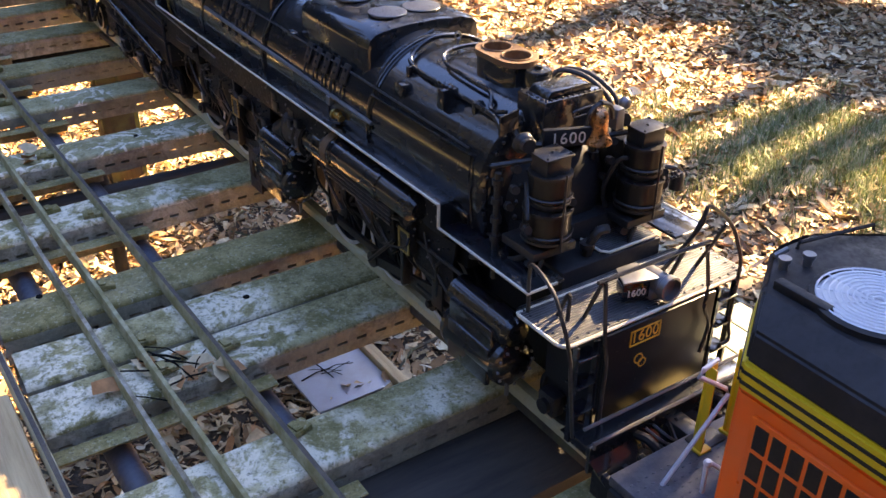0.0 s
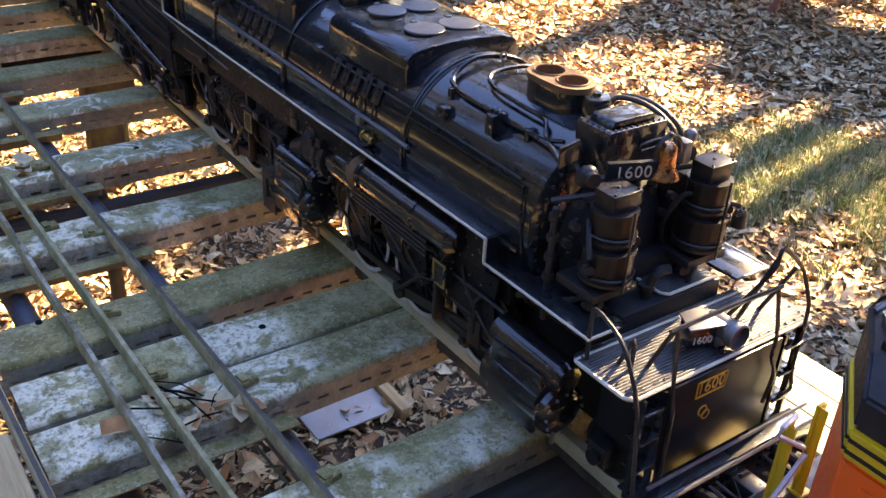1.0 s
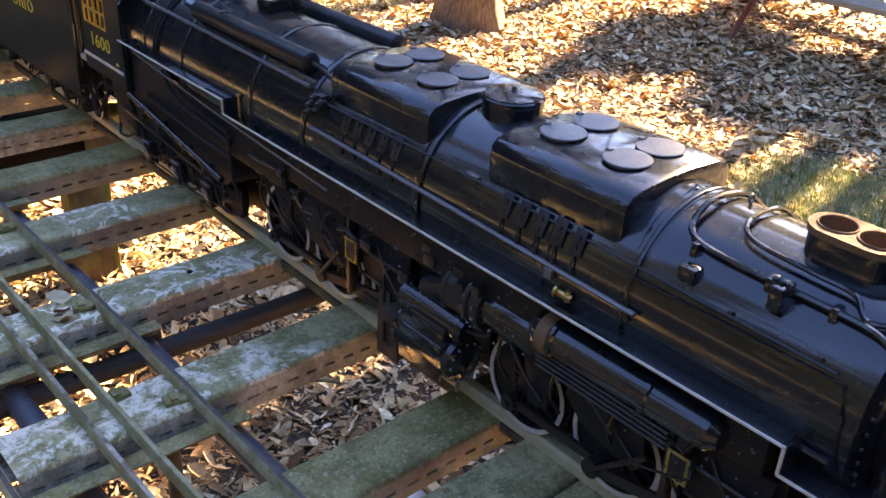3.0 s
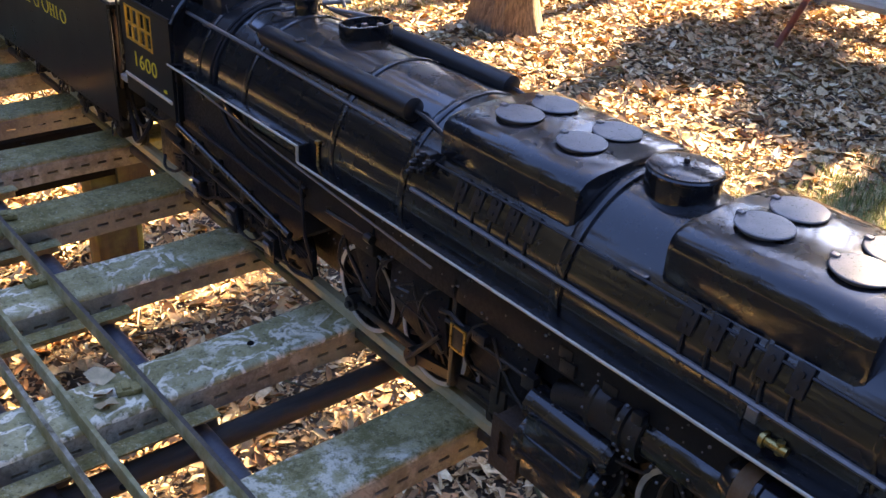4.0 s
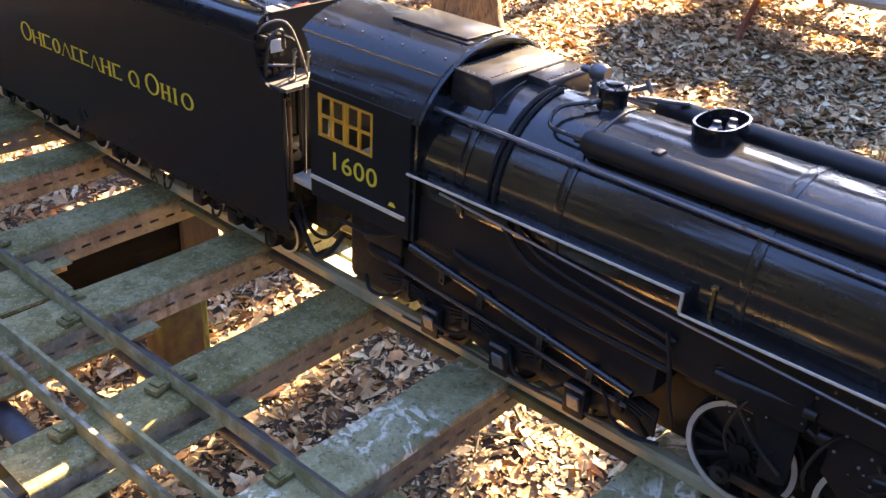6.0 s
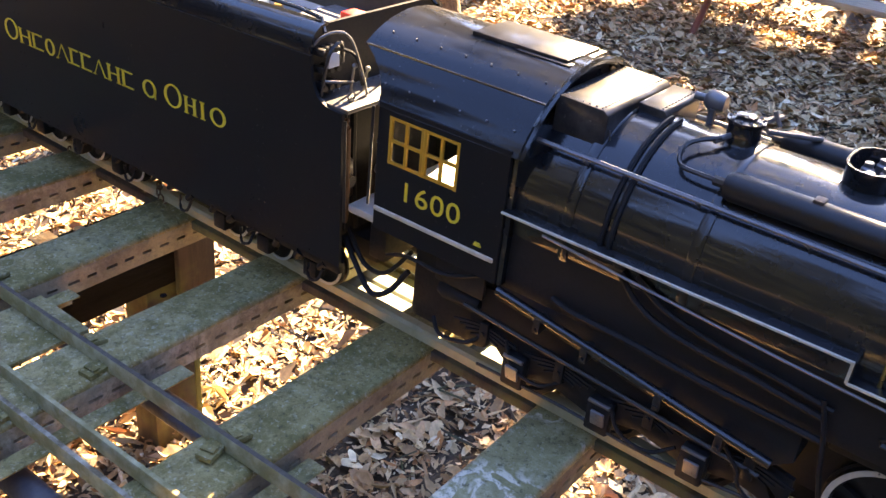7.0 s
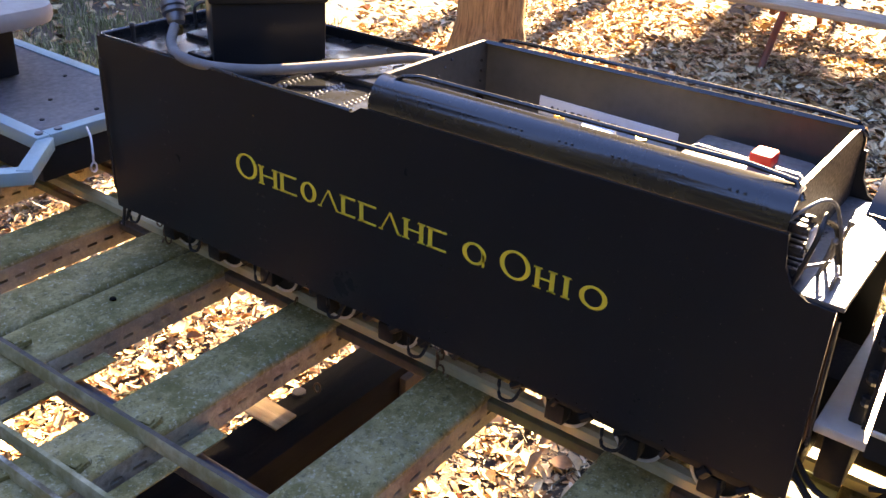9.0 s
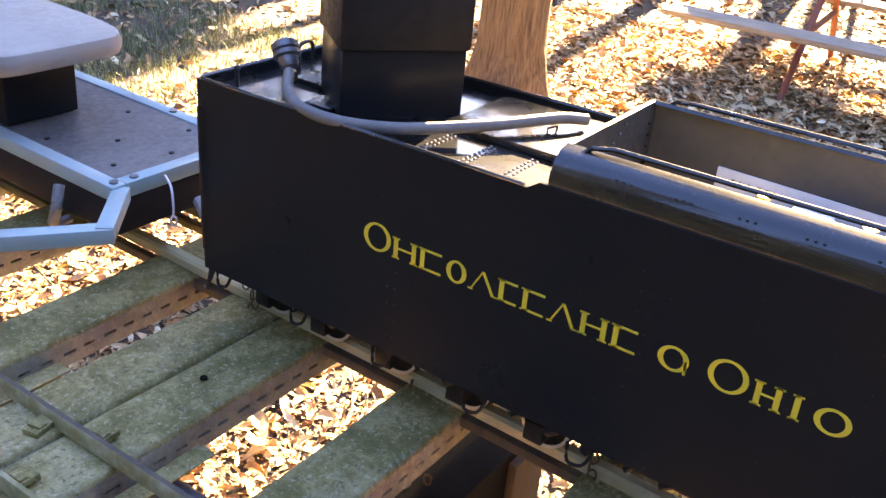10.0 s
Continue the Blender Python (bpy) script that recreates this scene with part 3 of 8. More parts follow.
# ---------------------------------------------------------------- trees
def tree(x, y, r, height, crown_z, spread, n_leaf, seed, label, limbs=16, clump=0.17):
    rng = random.Random(seed)
    z0 = ground_z(x, y)
    e = thing("tree", (x, y, z0), label, "tree", "trees")
    bm = bmesh.new()
    seg, levels = 40, 26
    prev = None
    for i in range(levels):
        f = i / (levels - 1)
        h = f * height
        rr = r * (1 - 0.72 * f) * (1 + 0.40 * math.exp(-h / 0.12))
        ring = []
        for k in range(seg):
            a = k * math.tau / seg
            q = rr * (1 + 0.055 * noise.noise(Vector((math.cos(a) * 5, math.sin(a) * 5, h * 0.7 + seed))) + 0.10 * math.exp(-h / 0.2) * math.sin(5 * a + seed) + (0.03 if k % 2 else -0.03))
            ring.append(bm.verts.new((x + q * math.cos(a), y + q * math.sin(a), z0 - 0.05 + h)))
        if prev:
            for k in range(seg):
                bm.faces.new((prev[k], prev[(k + 1) % seg], ring[(k + 1) % seg], ring[k]))
        prev = ring
    part("trunk", bm, BARK, e, "", 60)
    bm = bmesh.new()
    tips = []
    for i in range(limbs):
        a, h = rng.uniform(0, 6.3), rng.uniform(crown_z * 0.95, height * 0.97)
        n = spread * rng.uniform(0.5, 1.0)
        p = Vector((x, y, z0 + h))
        q = p + Vector((math.cos(a) * n * 0.5, math.sin(a) * n * 0.5, n * 0.25))
        s = p + Vector((math.cos(a + 0.3) * n, math.sin(a + 0.3) * n, n * 0.55))
        tube(bm, smooth([p, q, s], 3), 0.035, 5)
        tips += [q, s, (q + s) / 2]
    part("limbs", bm, BARK, e)
    verts, faces = [], []
    for _ in range(n_leaf):
        c = rng.choice(tips) + Vector((rng.uniform(-1.6, 1.6), rng.uniform(-1.6, 1.6), rng.uniform(-1.1, 1.1))) * spread * clump
        w = rng.uniform(0.06, 0.13)
        u = Vector((rng.gauss(0, 1), rng.gauss(0, 1), rng.gauss(0, 1))).normalized()
        v = u.orthogonal().normalized()
        b = len(verts)
        verts.extend((c - u * w, c + v * w * 0.5, c + u * w, c - v * w * 0.5))
        faces.append((b, b + 1, b + 2, b + 3))
    me = bpy.data.meshes.new("crown")
    me.from_pydata(verts, [], faces)
    me.materials.append(FOLIAGE)
    ob = new("crown", me)
    ob.parent = e
    ob.matrix_parent_inverse = Matrix.Translation(e.location).inverted()
    return e


tree(3.655, 4.875, 0.197, 9.0, 4.6, 2.4, 4200, 3, "tall tree with furrowed grey-brown bark on leafy ground")
# unseen trees towards the sun, added to throw patches of shade on ground and engine
for x, y, crown, wide, n_leaf, seed in ((16.0, 5.95, 7.3, 0.62, 5200, 8), (15.95, 5.05, 7.3, 0.62, 5200, 18), (15.35, 4.70, 7.2, 0.55, 4200, 14), (15.9, 4.05, 7.2, 0.5, 3600, 15)):
    tree(x, y, 0.10, crown + 0.3, crown, wide, n_leaf, seed, "unseen slender tree with a small dense crown, added to cast shade", 10, 0.3)
tree(9.7, 2.97, 0.12, 8.3, 6.1, 0.98, 1700, 21, "unseen slender tree with a thin broken crown, added to cast shade")
tree(9.9, 1.15, 0.12, 8.3, 6.1, 0.85, 2600, 34, "unseen slender tree with a thin broken crown, added to cast shade")
tree(9.3, 6.03, 0.10, 8.4, 6.7, 1.1, 6500, 55, "unseen slender tree with a thin broken crown, added to cast shade")
tree(14.8, 9.65, 0.14, 8.6, 6.4, 1.6, 7000, 71, "unseen slender tree with a thin broken crown, added to cast shade", 9, 0.14)
tree(9.9, 2.15, 0.05, 5.3, 4.7, 0.45, 1700, 74, "unseen young thin tree with a small crown, added to cast shade", 12, 0.2)
tree(12.3, 4.80, 0.05, 8.3, 7.4, 0.30, 1100, 72, "unseen young thin tree with a small crown, added to cast shade", 12, 0.2)
tree(12.2, 3.69, 0.06, 8.3, 7.3, 0.45, 2200, 73, "unseen young thin tree with a small crown, added to cast shade", 14, 0.2)
# unseen taller trees, added to shade the engine and the ground behind the path
for x, y, wide, seed in ((10.3, 3.73, 1.5, 61), (10.6, 6.29, 1.5, 62), (10.3, 1.29, 1.5, 63), (10.3, 8.69, 1.5, 64), (13.2, 3.52, 0.66, 65), (13.2, 5.78, 0.72, 68), (13.4, 1.22, 1.5, 66), (13.1, 8.6, 1.5, 67)):
    tree(x, y, 0.12, 10.6, 9.4, wide, 5200 if wide > 1 else 1000, seed, "unseen tall slender tree, added to cast shade")

# unseen row of high crowns, added to keep the ground behind the path shaded
for k in range(8):
    tree(14.6 + 0.3 * math.sin(3 * k), -2.74 + 1.75 * k, 0.15, 15.5, 11.4, 1.5, 4600, 80 + k, "unseen tall straight tree with a high crown, added to cast shade")


def woodland_belt():
    """An unseen belt of trees all round the clearing, added to shape skylight and reflections: low towards the sun and
    behind the path, tall beyond the tracks.
    """
    rng = random.Random(77)
    verts, faces = [], []

    def quad(c, u, v):
        k = len(verts)
        verts.extend((c - u, c + v, c + u, c - v))
        faces.append((k, k + 1, k + 2, k + 3))

    def wood_tree(x, y, tall, n, wide):
        for z in range(4):
            a = rng.uniform(0, 6.3)
            quad(Vector((x, y, tall * (z + 0.5) / 5)), Vector((0.12 * math.cos(a), 0.12 * math.sin(a), 0)), Vector((0.02, 0.02, tall / 8)))
        for _ in range(n):
            h = tall * rng.random() ** 0.8
            w = wide * (1.1 - h / tall) + 0.5
            c = Vector((x + rng.gauss(0, w * 0.6), y + rng.gauss(0, w * 0.6), h))
            u = Vector((rng.gauss(0, 1), rng.gauss(0, 1), rng.gauss(0, 1))).normalized()
            quad(c, u * rng.uniform(0.18, 0.42), u.orthogonal().normalized() * rng.uniform(0.15, 0.32))

    for i in range(150):
        ang = math.tau * i / 150 + rng.uniform(-0.02, 0.02)
        bearing = (math.degrees(ang) + 180) % 360 - 180
        from_sun = abs(bearing - math.degrees(SUN_AZ))
        if from_sun < 26:
            r, tall = rng.uniform(21, 28), rng.uniform(6.0, 9.0)
        elif -70 < bearing < 86:
            r, tall = rng.uniform(21, 28), rng.uniform(17.0, 22.0)
        else:
            r, tall = rng.uniform(14, 20), 8.0 + 4.5 * noise.noise(Vector((5.0 * math.cos(ang), 5.0 * math.sin(ang), 0.4))) + rng.uniform(-1.5, 2.0) + (6.0 if i % 7 == 0 else 0.0)
        wood_tree(r * math.cos(ang), 1.5 + r * math.sin(ang), tall, int(60 * tall), 1.9 + 0.05 * tall)
    mesh_of("woodland", verts, faces, WOODS, "unseen belt of dark green trees round the clearing, shaping reflections", "trees")


woodland_belt()

# ---------------------------------------------------------------- picnic table
def picnic_table():
    e = thing("picnic_table", (5.9, 3.5, -0.2), "weathered grey picnic table on red-brown metal legs", "picnic table")
    m = at(5.25, 3.7, 0) @ pose(0, 0, 0, 0, 0, 4)
    for name, xs, z in (("seat_plank", (-0.14, 0.12), 0.25), ("table_plank", (0.52, 0.70), 0.55), ("table_plank", (0.71, 0.89), 0.55), ("table_plank", (0.90, 1.08), 0.55), ("seat_plank", (1.45, 1.70), 0.25)):
        bm = bmesh.new()
        box(bm, xs[0], xs[1], -1.85, 0.87, z - 0.038, z, 0.006, m)
        part(name, bm, BENCH_WOOD, e)
    for y in (0.0, -1.5):
        for a, b in (((-0.12, -0.22), (0.62, 0.51)), ((1.70, -0.24), (0.96, 0.51)), ((-0.1, 0.19), (1.68, 0.19))):
            bm = bmesh.new()
            p, q = m @ Vector((a[0], y, a[1])), m @ Vector((b[0], y, b[1]))
            cyl(bm, p, q, 0.024, 10)
            part("leg" if a[1] < 0 else "cross_bar", bm, LEG_RED, e)


picnic_table()

# ---------------------------------------------------------------- trestle of the steaming bay
RAIL, TIE = 0.800, 0.783
TIE_ROWS = [-0.10, 0.198, 0.462, 0.566, 0.715, 1.012, 1.310, 1.628, 1.912, 2.182, 2.462, 2.748, 3.000, 3.104, 3.285, 3.57, 3.86, 4.15]
TIE_W = 0.100
trestle = tagged(thing("trestle", (0, 1.5, 0), "raised track bed of slotted metal channels on timber posts", "trestle"), kind="structure")


def tie_mesh(x0, x1, w, top):
    """Inverted channel with slotted flanges and rounded shoulders, its front edge at y = 0 and its top at z = 0."""
    rng = random.Random(1)
    r = 0.009
    shoulder = [(r - r * math.cos(radians(a)), r * math.sin(radians(a)) - r) for a in (0, 30, 60, 90)]
    half = [(0.043, -0.0522), (0.0, -0.052), (0.0, -0.034), (0.0, -0.029), (0.0, -0.018)] + shoulder
    section = half + [(w / 3, 0.0), (2 * w / 3, 0.0005)] + [(w - y, z) for y, z in half[::-1]]
    cols, slots = [x0], set()
    x = x0 + 0.012
    while x < x1 - 0.03:
        slots.add(len(cols))
        cols += [x, x + 0.020 + rng.uniform(-0.002, 0.002)]
        x += 0.036 + rng.uniform(-0.001, 0.001)
    cols.append(x1)
    bm = bmesh.new()
    grid = [[bm.verts.new((cx, y, z + 0.0006 * math.sin(cx * 23 + y * 40))) for y, z in section] for cx in cols]
    n = len(section)
    for i in range(len(cols) - 1):
        for j in range(n - 1):
            if i in slots and j in (2, n - 4):
                continue
            f = bm.faces.new((grid[i][j], grid[i + 1][j], grid[i + 1][j + 1], grid[i][j + 1]))
            f.material_index = 1 if j < 5 or j > n - 7 else 0
    bmesh.ops.recalc_face_normals(bm, faces=bm.faces[:])
    if sum(f.normal.z for f in bm.faces) < 0:
        bmesh.ops.reverse_faces(bm, faces=bm.faces[:])
    bmesh.ops.solidify(bm, geom=bm.faces[:], thickness=0.003)
    ob = part("cross_tie", bm, (top, TIE_SIDE), trestle, "", 50)
    ob.location = (0, TIE_ROWS[0], TIE)
    return ob


VEINED = [k for k, y in enumerate(TIE_ROWS) if 1.3 < y < 1.8]     # ties with thick lichen along their whole length
first = tie_mesh(-0.665, 0.335, TIE_W, TIE_TOP)
plain = tie_mesh(-0.665, 0.335, TIE_W, TIE_PLAIN)
plain.location.y = 4.44
veined = tie_mesh(-0.665, 0.335, TIE_W, TIE_VEINED)
veined.location.y = TIE_ROWS[VEINED[0]]
for k, y in enumerate(TIE_ROWS[1:]):
    if k + 1 == VEINED[0]:
        continue
    o = again(veined if k + 1 in VEINED else plain if y > 1.8 or abs(y - 0.715) < 0.01 else first, Matrix())
    o.location = (0.006 * math.sin(7 * k), y, TIE + 0.0015 * math.sin(5 * k))
    o.rotation_euler = (0, radians(0.25 * math.sin(3.3 * k)), radians(0.5 * math.sin(2.1 * k)))

# low angle strips under the small-gauge rails
bm = bmesh.new()
box(bm, -0.662, -0.338, 0, 0.030, -0.003, 0, 0.001)
box(bm, -0.662, -0.338, 0.027, 0.030, -0.028, -0.003, 0.0, None, 1)
strip = part("angle_strip", bm, (TIE_PLAIN, TIE_SIDE), trestle)
strip.location = (0, TIE_ROWS[1] - 0.045, TIE - 0.03)
for k, y in enumerate(TIE_ROWS[2:]):
    if abs(y - 0.566) < 0.02 or abs(y - 3.104) < 0.02:
        continue
    o = again(strip, Matrix())
    o.location = (0.008 * math.sin(4 * k), y - 0.042, TIE - 0.03)

bm = bmesh.new()
box(bm, -0.017, 0.017, -0.012, 0.012, 0.0, 0.009, 0.0015)
box(bm, -0.009, 0.003, -0.010, 0.010, 0.009, 0.013, 0.001)
chair = part("rail_chair", bm, TIE_PLAIN, trestle, "lichened metal block holding the rail")
chair.location = (-0.391 - 0.019 * 0.0 + 0.018, -0.05, TIE)
for k, y in enumerate(TIE_ROWS[1:]):
    for x0, slope, dx in ((-0.391, -0.019, 0.020), (-0.391, -0.019, -0.020), (-0.486, -0.023, 0.018), (-0.536, -0.018, -0.018)):
        if math.sin(37 * k + 900 * x0 + 50 * dx) < (0.1 if y < 1.9 else -0.5):
            continue
        o = again(chair, Matrix())
        yy = y + 0.05 + 0.03 * math.sin(11 * k + 70 * dx)
        o.location = (x0 + slope * yy + dx, yy, TIE + 0.001)
        o.rotation_euler = (0, 0, 0.25 * math.sin(5 * k + 90 * dx))

bm = bmesh.new()
box(bm, -0.545, -0.395, 2.300, 2.425, TIE - 0.010, TIE - 0.002, 0.002)
part("splice_plate", bm, TIE_PLAIN, trestle)

# rusty bolt heads and holes in the ties
for x, y in ((-0.27, 2.293), (-0.587, 1.091), (-0.584, 0.803), (-0.519, 1.177), (-0.24, 1.36), (-0.30, 0.62), (-0.26, 3.06)):
    bm = bmesh.new()
    lathe(bm, [(0.0, 0.0014), (0.0046, 0.0014), (0.0052, 0.0022), (0.0056, 0.0006)], 14, at(x, y, TIE))
    part("bolt_hole", bm, SLEEPER_DARK, trestle, "dark bolt hole")

# longitudinal carriers
for x, r in ((-0.355, 0.020), (-0.575, 0.020)):
    bm = bmesh.new()
    cyl(bm, (x + 0.012, -0.4, TIE - 0.075), (x - 0.05, 4.4, TIE - 0.075), r, 14)
    part("carrier_tube", bm, TUBE_BLUE, trestle, "blue-grey steel tube")
for x in (-0.071, 0.066):
    bm = bmesh.new()
    box(bm, x - 0.009, x + 0.006, -0.42, 4.42, TIE - 0.022, TIE - 0.0065, 0.001)
    part("rail_bearer", bm, POST_WOOD, trestle, "brown bearer under the rail")

# posts and dark cross beams
for x, y, top in ((0.082, 2.795, 0.446), (-0.02, 0.16, 0.59)):
    bm = bmesh.new()
    z = ground_z(x, y)
    box(bm, x - 0.068, x + 0.052, y - 0.042, y + 0.042, z - 0.1, top, 0.004)
    box(bm, x + 0.053, x + 0.070, y - 0.040, y + 0.040, z - 0.1, top - 0.01, 0.003, None, 1)
    part("post", bm, (POST_WOOD, ALGAE_WOOD), trestle, "square timber post with green algae")
for y, z, w, h, x1, timber in ((0.165, 0.729, 0.23, 0.13, 0.16, BEAM_BROWN), (2.795, 0.606, 0.10, 0.160, 0.187, SLEEPER_DARK)):
    bm = bmesh.new()
    box(bm, -0.62, x1, y - w / 2, y + w / 2, z - h, z, 0.004)
    part("cross_beam", bm, timber, trestle, "dark timber cross beam")
bm = bmesh.new()
box(bm, 0.085, 0.186, 2.728, 2.7445, 0.40, 0.590, 0.003)
part("cleat", bm, POST_WOOD, trestle, "brown timber cleat nailed to the beam")
bm = bmesh.new()
cyl(bm, (-0.079, 2.832, 0.6055), (-0.079, 2.832, 0.610), 0.012, 12)
part("bolt", bm, STEEL_DULL, trestle)
bm = bmesh.new()
box(bm, -0.175, -0.128, 2.79, 2.865, 0.6070, 0.6110, 0.001)
part("wood_chip", bm, PALE_WOOD, trestle, "pale wood offcut on the beam")
bm = bmesh.new()
cyl(bm, (-0.62, 1.285, 0.70), (0.3, 1.27, 0.70), 0.019, 14)
part("cross_pipe", bm, BEAM_BROWN, trestle, "dark pipe across the bay")

# rails
def rail(name, x0, slope, top, w, material, label):
    bm = bmesh.new()
    prof = [(-w / 2, 0), (w / 2, 0), (w / 2, top - TIE - 0.003), (w * 0.30, top - TIE + 0.0015), (-w * 0.30, top - TIE + 0.0015), (-w / 2, top - TIE - 0.003)]
    n = 24
    ys = [-0.45 + 4.9 * i / n for i in range(n + 1)]
    rings = [[bm.verts.new((x0 + slope * y + px + 0.0012 * noise.noise(Vector((y * 1.7, x0 * 9, 0))), y, TIE + pz)) for px, pz in prof] for y in ys]
    for a, b in zip(rings, rings[1:]):
        for k in range(6):
            f = bm.faces.new((a[k], a[(k + 1) % 6], b[(k + 1) % 6], b[k]))
            f.material_index = 1 if k == 3 else 0
    bm.faces.new(rings[0])
    bm.faces.new(rings[-1][::-1])
    bmesh.ops.recalc_face_normals(bm, faces=bm.faces[:])
    ob = part(name, bm, material, None, "", 30)
    tagged(ob, label, "rail", "track rails", "structure")


rail("track_rail", -0.0735, 0.004, RAIL, 0.023, (RAIL_TAN, RAIL_TAN), "tan weathered flat-bar rail under the black engine")
rail("track_rail", 0.066, 0.004, RAIL, 0.018, (RAIL_TAN, RAIL_TAN), "tan weathered flat-bar rail under the black engine")
rail("track_rail", -0.391, -0.019, RAIL + 0.004, 0.011, (RAIL_LICHEN, RAILTOP), "bar rail with a dark worn top on lichened ties")
rail("track_rail", -0.486, -0.023, RAIL + 0.003, 0.010, (RAIL_LICHEN, RAIL_LICHEN), "lichened grey-green bar rail of the small-gauge track")
rail("track_rail", -0.536, -0.018, RAIL + 0.003, 0.010, (RAIL_LICHEN, RAIL_BROWN), "lichened grey-green bar rail with rust spots")
rail("track_rail", -0.664, -0.018, RAIL + 0.004, 0.011, (RAIL_TAN, RAILTOP), "dark worn bar rail beside a bleached plank")

bm = bmesh.new()
box(bm, -0.80, -0.683, -0.5, 0.56, 0.745, 0.795, 0.006)
ob = part("edge_plank", bm, PALE_WOOD)
tagged(ob, "bleached split plank along the track bed", "plank", kind="structure")

# boards beyond the engine
far_deck = tagged(thing("far_deck", (0.42, 1.0, 0.76), "green weathered boards beside the track", "boards"), kind="structure")
for i in range(3):
    bm = bmesh.new()
    box(bm, 0.185 + i * 0.058, 0.240 + i * 0.058, -0.4, 0.15, 0.7865, 0.802, 0.002)
    part("board", bm, FAR_BOARD, far_deck)
for i in range(3):
    bm = bmesh.new()
    box(bm, 0.0 + i * 0.075, 0.066 + i * 0.075, 1.70, 2.40, 0.700, 0.722, 0.003)
    part("board", bm, FAR_BOARD, far_deck)

# sheet lying under the track
bm = bmesh.new()
box(bm, -0.115, 0.115, -0.13, 0.13, 0, 0.008, 0.002)
ob = part("pale_sheet", bm, SHEET_GREY)
ob.location, ob.rotation_euler = (0.16, 1.25, ground_z(0.16, 1.25) + 0.035), (0.06, 0.03, radians(2))
tagged(ob, "pale metal sheet with twigs lying on the leaves", "sheet")
bm = bmesh.new()
box(bm, 0.118, 0.150, -0.16, 0.16, -0.01, 0.025, 0.003)
ob2 = part("batten", bm, PALE_WOOD)
ob2.location, ob2.rotation_euler = ob.location, ob.rotation_euler
tagged(ob2, "narrow wooden batten beside a pale sheet", "batten")


# short bent pipe over the end of the cross pipe
bm = bmesh.new()
tube(bm, smooth([(-0.60, 1.32, 0.66), (-0.56, 1.335, 0.695), (-0.50, 1.345, 0.716), (-0.43, 1.345, 0.722), (-0.37, 1.335, 0.708), (-0.335, 1.32, 0.67), (-0.33, 1.31, 0.0)], 6), 0.016, 12)
ob = part("drain_pipe", bm, RAILTOP)
tagged(ob, "bent grey-brown drain pipe rising under the ties", "pipe")

# dead leaves caught between the rails
rng = random.Random(31)
spots = [(-0.439, 0.46), (-0.43, 0.485), (-0.455, 0.47), (-0.504, 0.533), (-0.50, 0.51), (-0.565, 0.495), (-0.472, 0.49), (-0.415, 0.45), (-0.48, 0.455), (-0.45, 0.52), (-0.471, 1.36), (-0.475, 1.335), (-0.46, 1.40), (-0.40, 0.452)]
for x, y in spots:
    bm = bmesh.new()
    s = rng.uniform(0.015, 0.030)
    a = [(-1, 0, 0.2), (-0.5, 0.55, 0.5), (0.3, 0.6, 0.3), (1, 0.1, 0.6), (0.4, -0.5, 0.2), (-0.4, -0.55, 0.45)]
    c = bm.verts.new((0, 0, 0))
    vs = [bm.verts.new((p * s, q * s, (r_ * 0.8 + rng.uniform(-0.2, 0.2)) * s)) for p, q, r_ in a]
    for i in range(6):
        bm.faces.new((c, vs[i], vs[(i + 1) % 6]))
    o = part("dead_leaf", bm, LEAF)
    o.location = (x, y, TIE + 0.004)
    o.rotation_euler = (rng.uniform(-0.4, 0.4), rng.uniform(-0.4, 0.4), rng.uniform(0, 6))
    tagged(o, "curled brown dead leaf lying on a tie", "leaf", "leaves on the ties")

# twigs on a tie and on the pale sheet
for x, y, z, n in ((-0.47, 0.48, TIE + 0.008, 9), (0.15, 1.24, ground_z(0.16, 1.25) + 0.048, 6)):
    for k in range(n):
        bm = bmesh.new()
        a, l = rng.uniform(0, 3.1), rng.uniform(0.04, 0.11)
        px, py = x + rng.gauss(0, 0.035), y + rng.gauss(0, 0.03)
        d = Vector((math.cos(a), math.sin(a), 0)) * l / 2
        mid = Vector((px, py, z)) + Vector((rng.uniform(-0.01, 0.01), rng.uniform(-0.01, 0.01), 0.004))
        tube(bm, [Vector((px, py, z)) - d, mid, Vector((px, py, z + 0.002)) + d], rng.uniform(0.001, 0.0022), 5)
        o = part("twig", bm, SLEEPER_DARK)
        tagged(o, "thin dark dead twig among fallen leaves", "twig", "loose twigs")

# ---------------------------------------------------------------- the black steam engine
eng = thing("steam_locomotive", (0, 0.9, RAIL), "large black articulated model steam locomotive with white-edged running boards", "locomotive")
BZ, BR = 1.088, 0.124
CX = -0.008


def along_y(x, z, y=0.0):
    return at(x, y, z) @ ALONG_Y


def flip(ob):
    """The same part on the far side."""
    o = again(ob, Matrix.Diagonal((-1, 1, 1, 1)))
    return o


# boiler shell and its bands
bm = bmesh.new()
lathe(bm, [(0, 0.215), (0.100, 0.215), (0.112, 0.219), (BR - 0.003, 0.226), (BR - 0.003, 0.495), (BR, 0.50), (BR, 0.86), (BR + 0.002, 0.862), (BR + 0.002, 1.79), (0, 1.79)], 64, along_y(CX, BZ))
boiler = part("boiler", bm, BLACK, eng, "glossy black boiler reflecting the sky", 30)
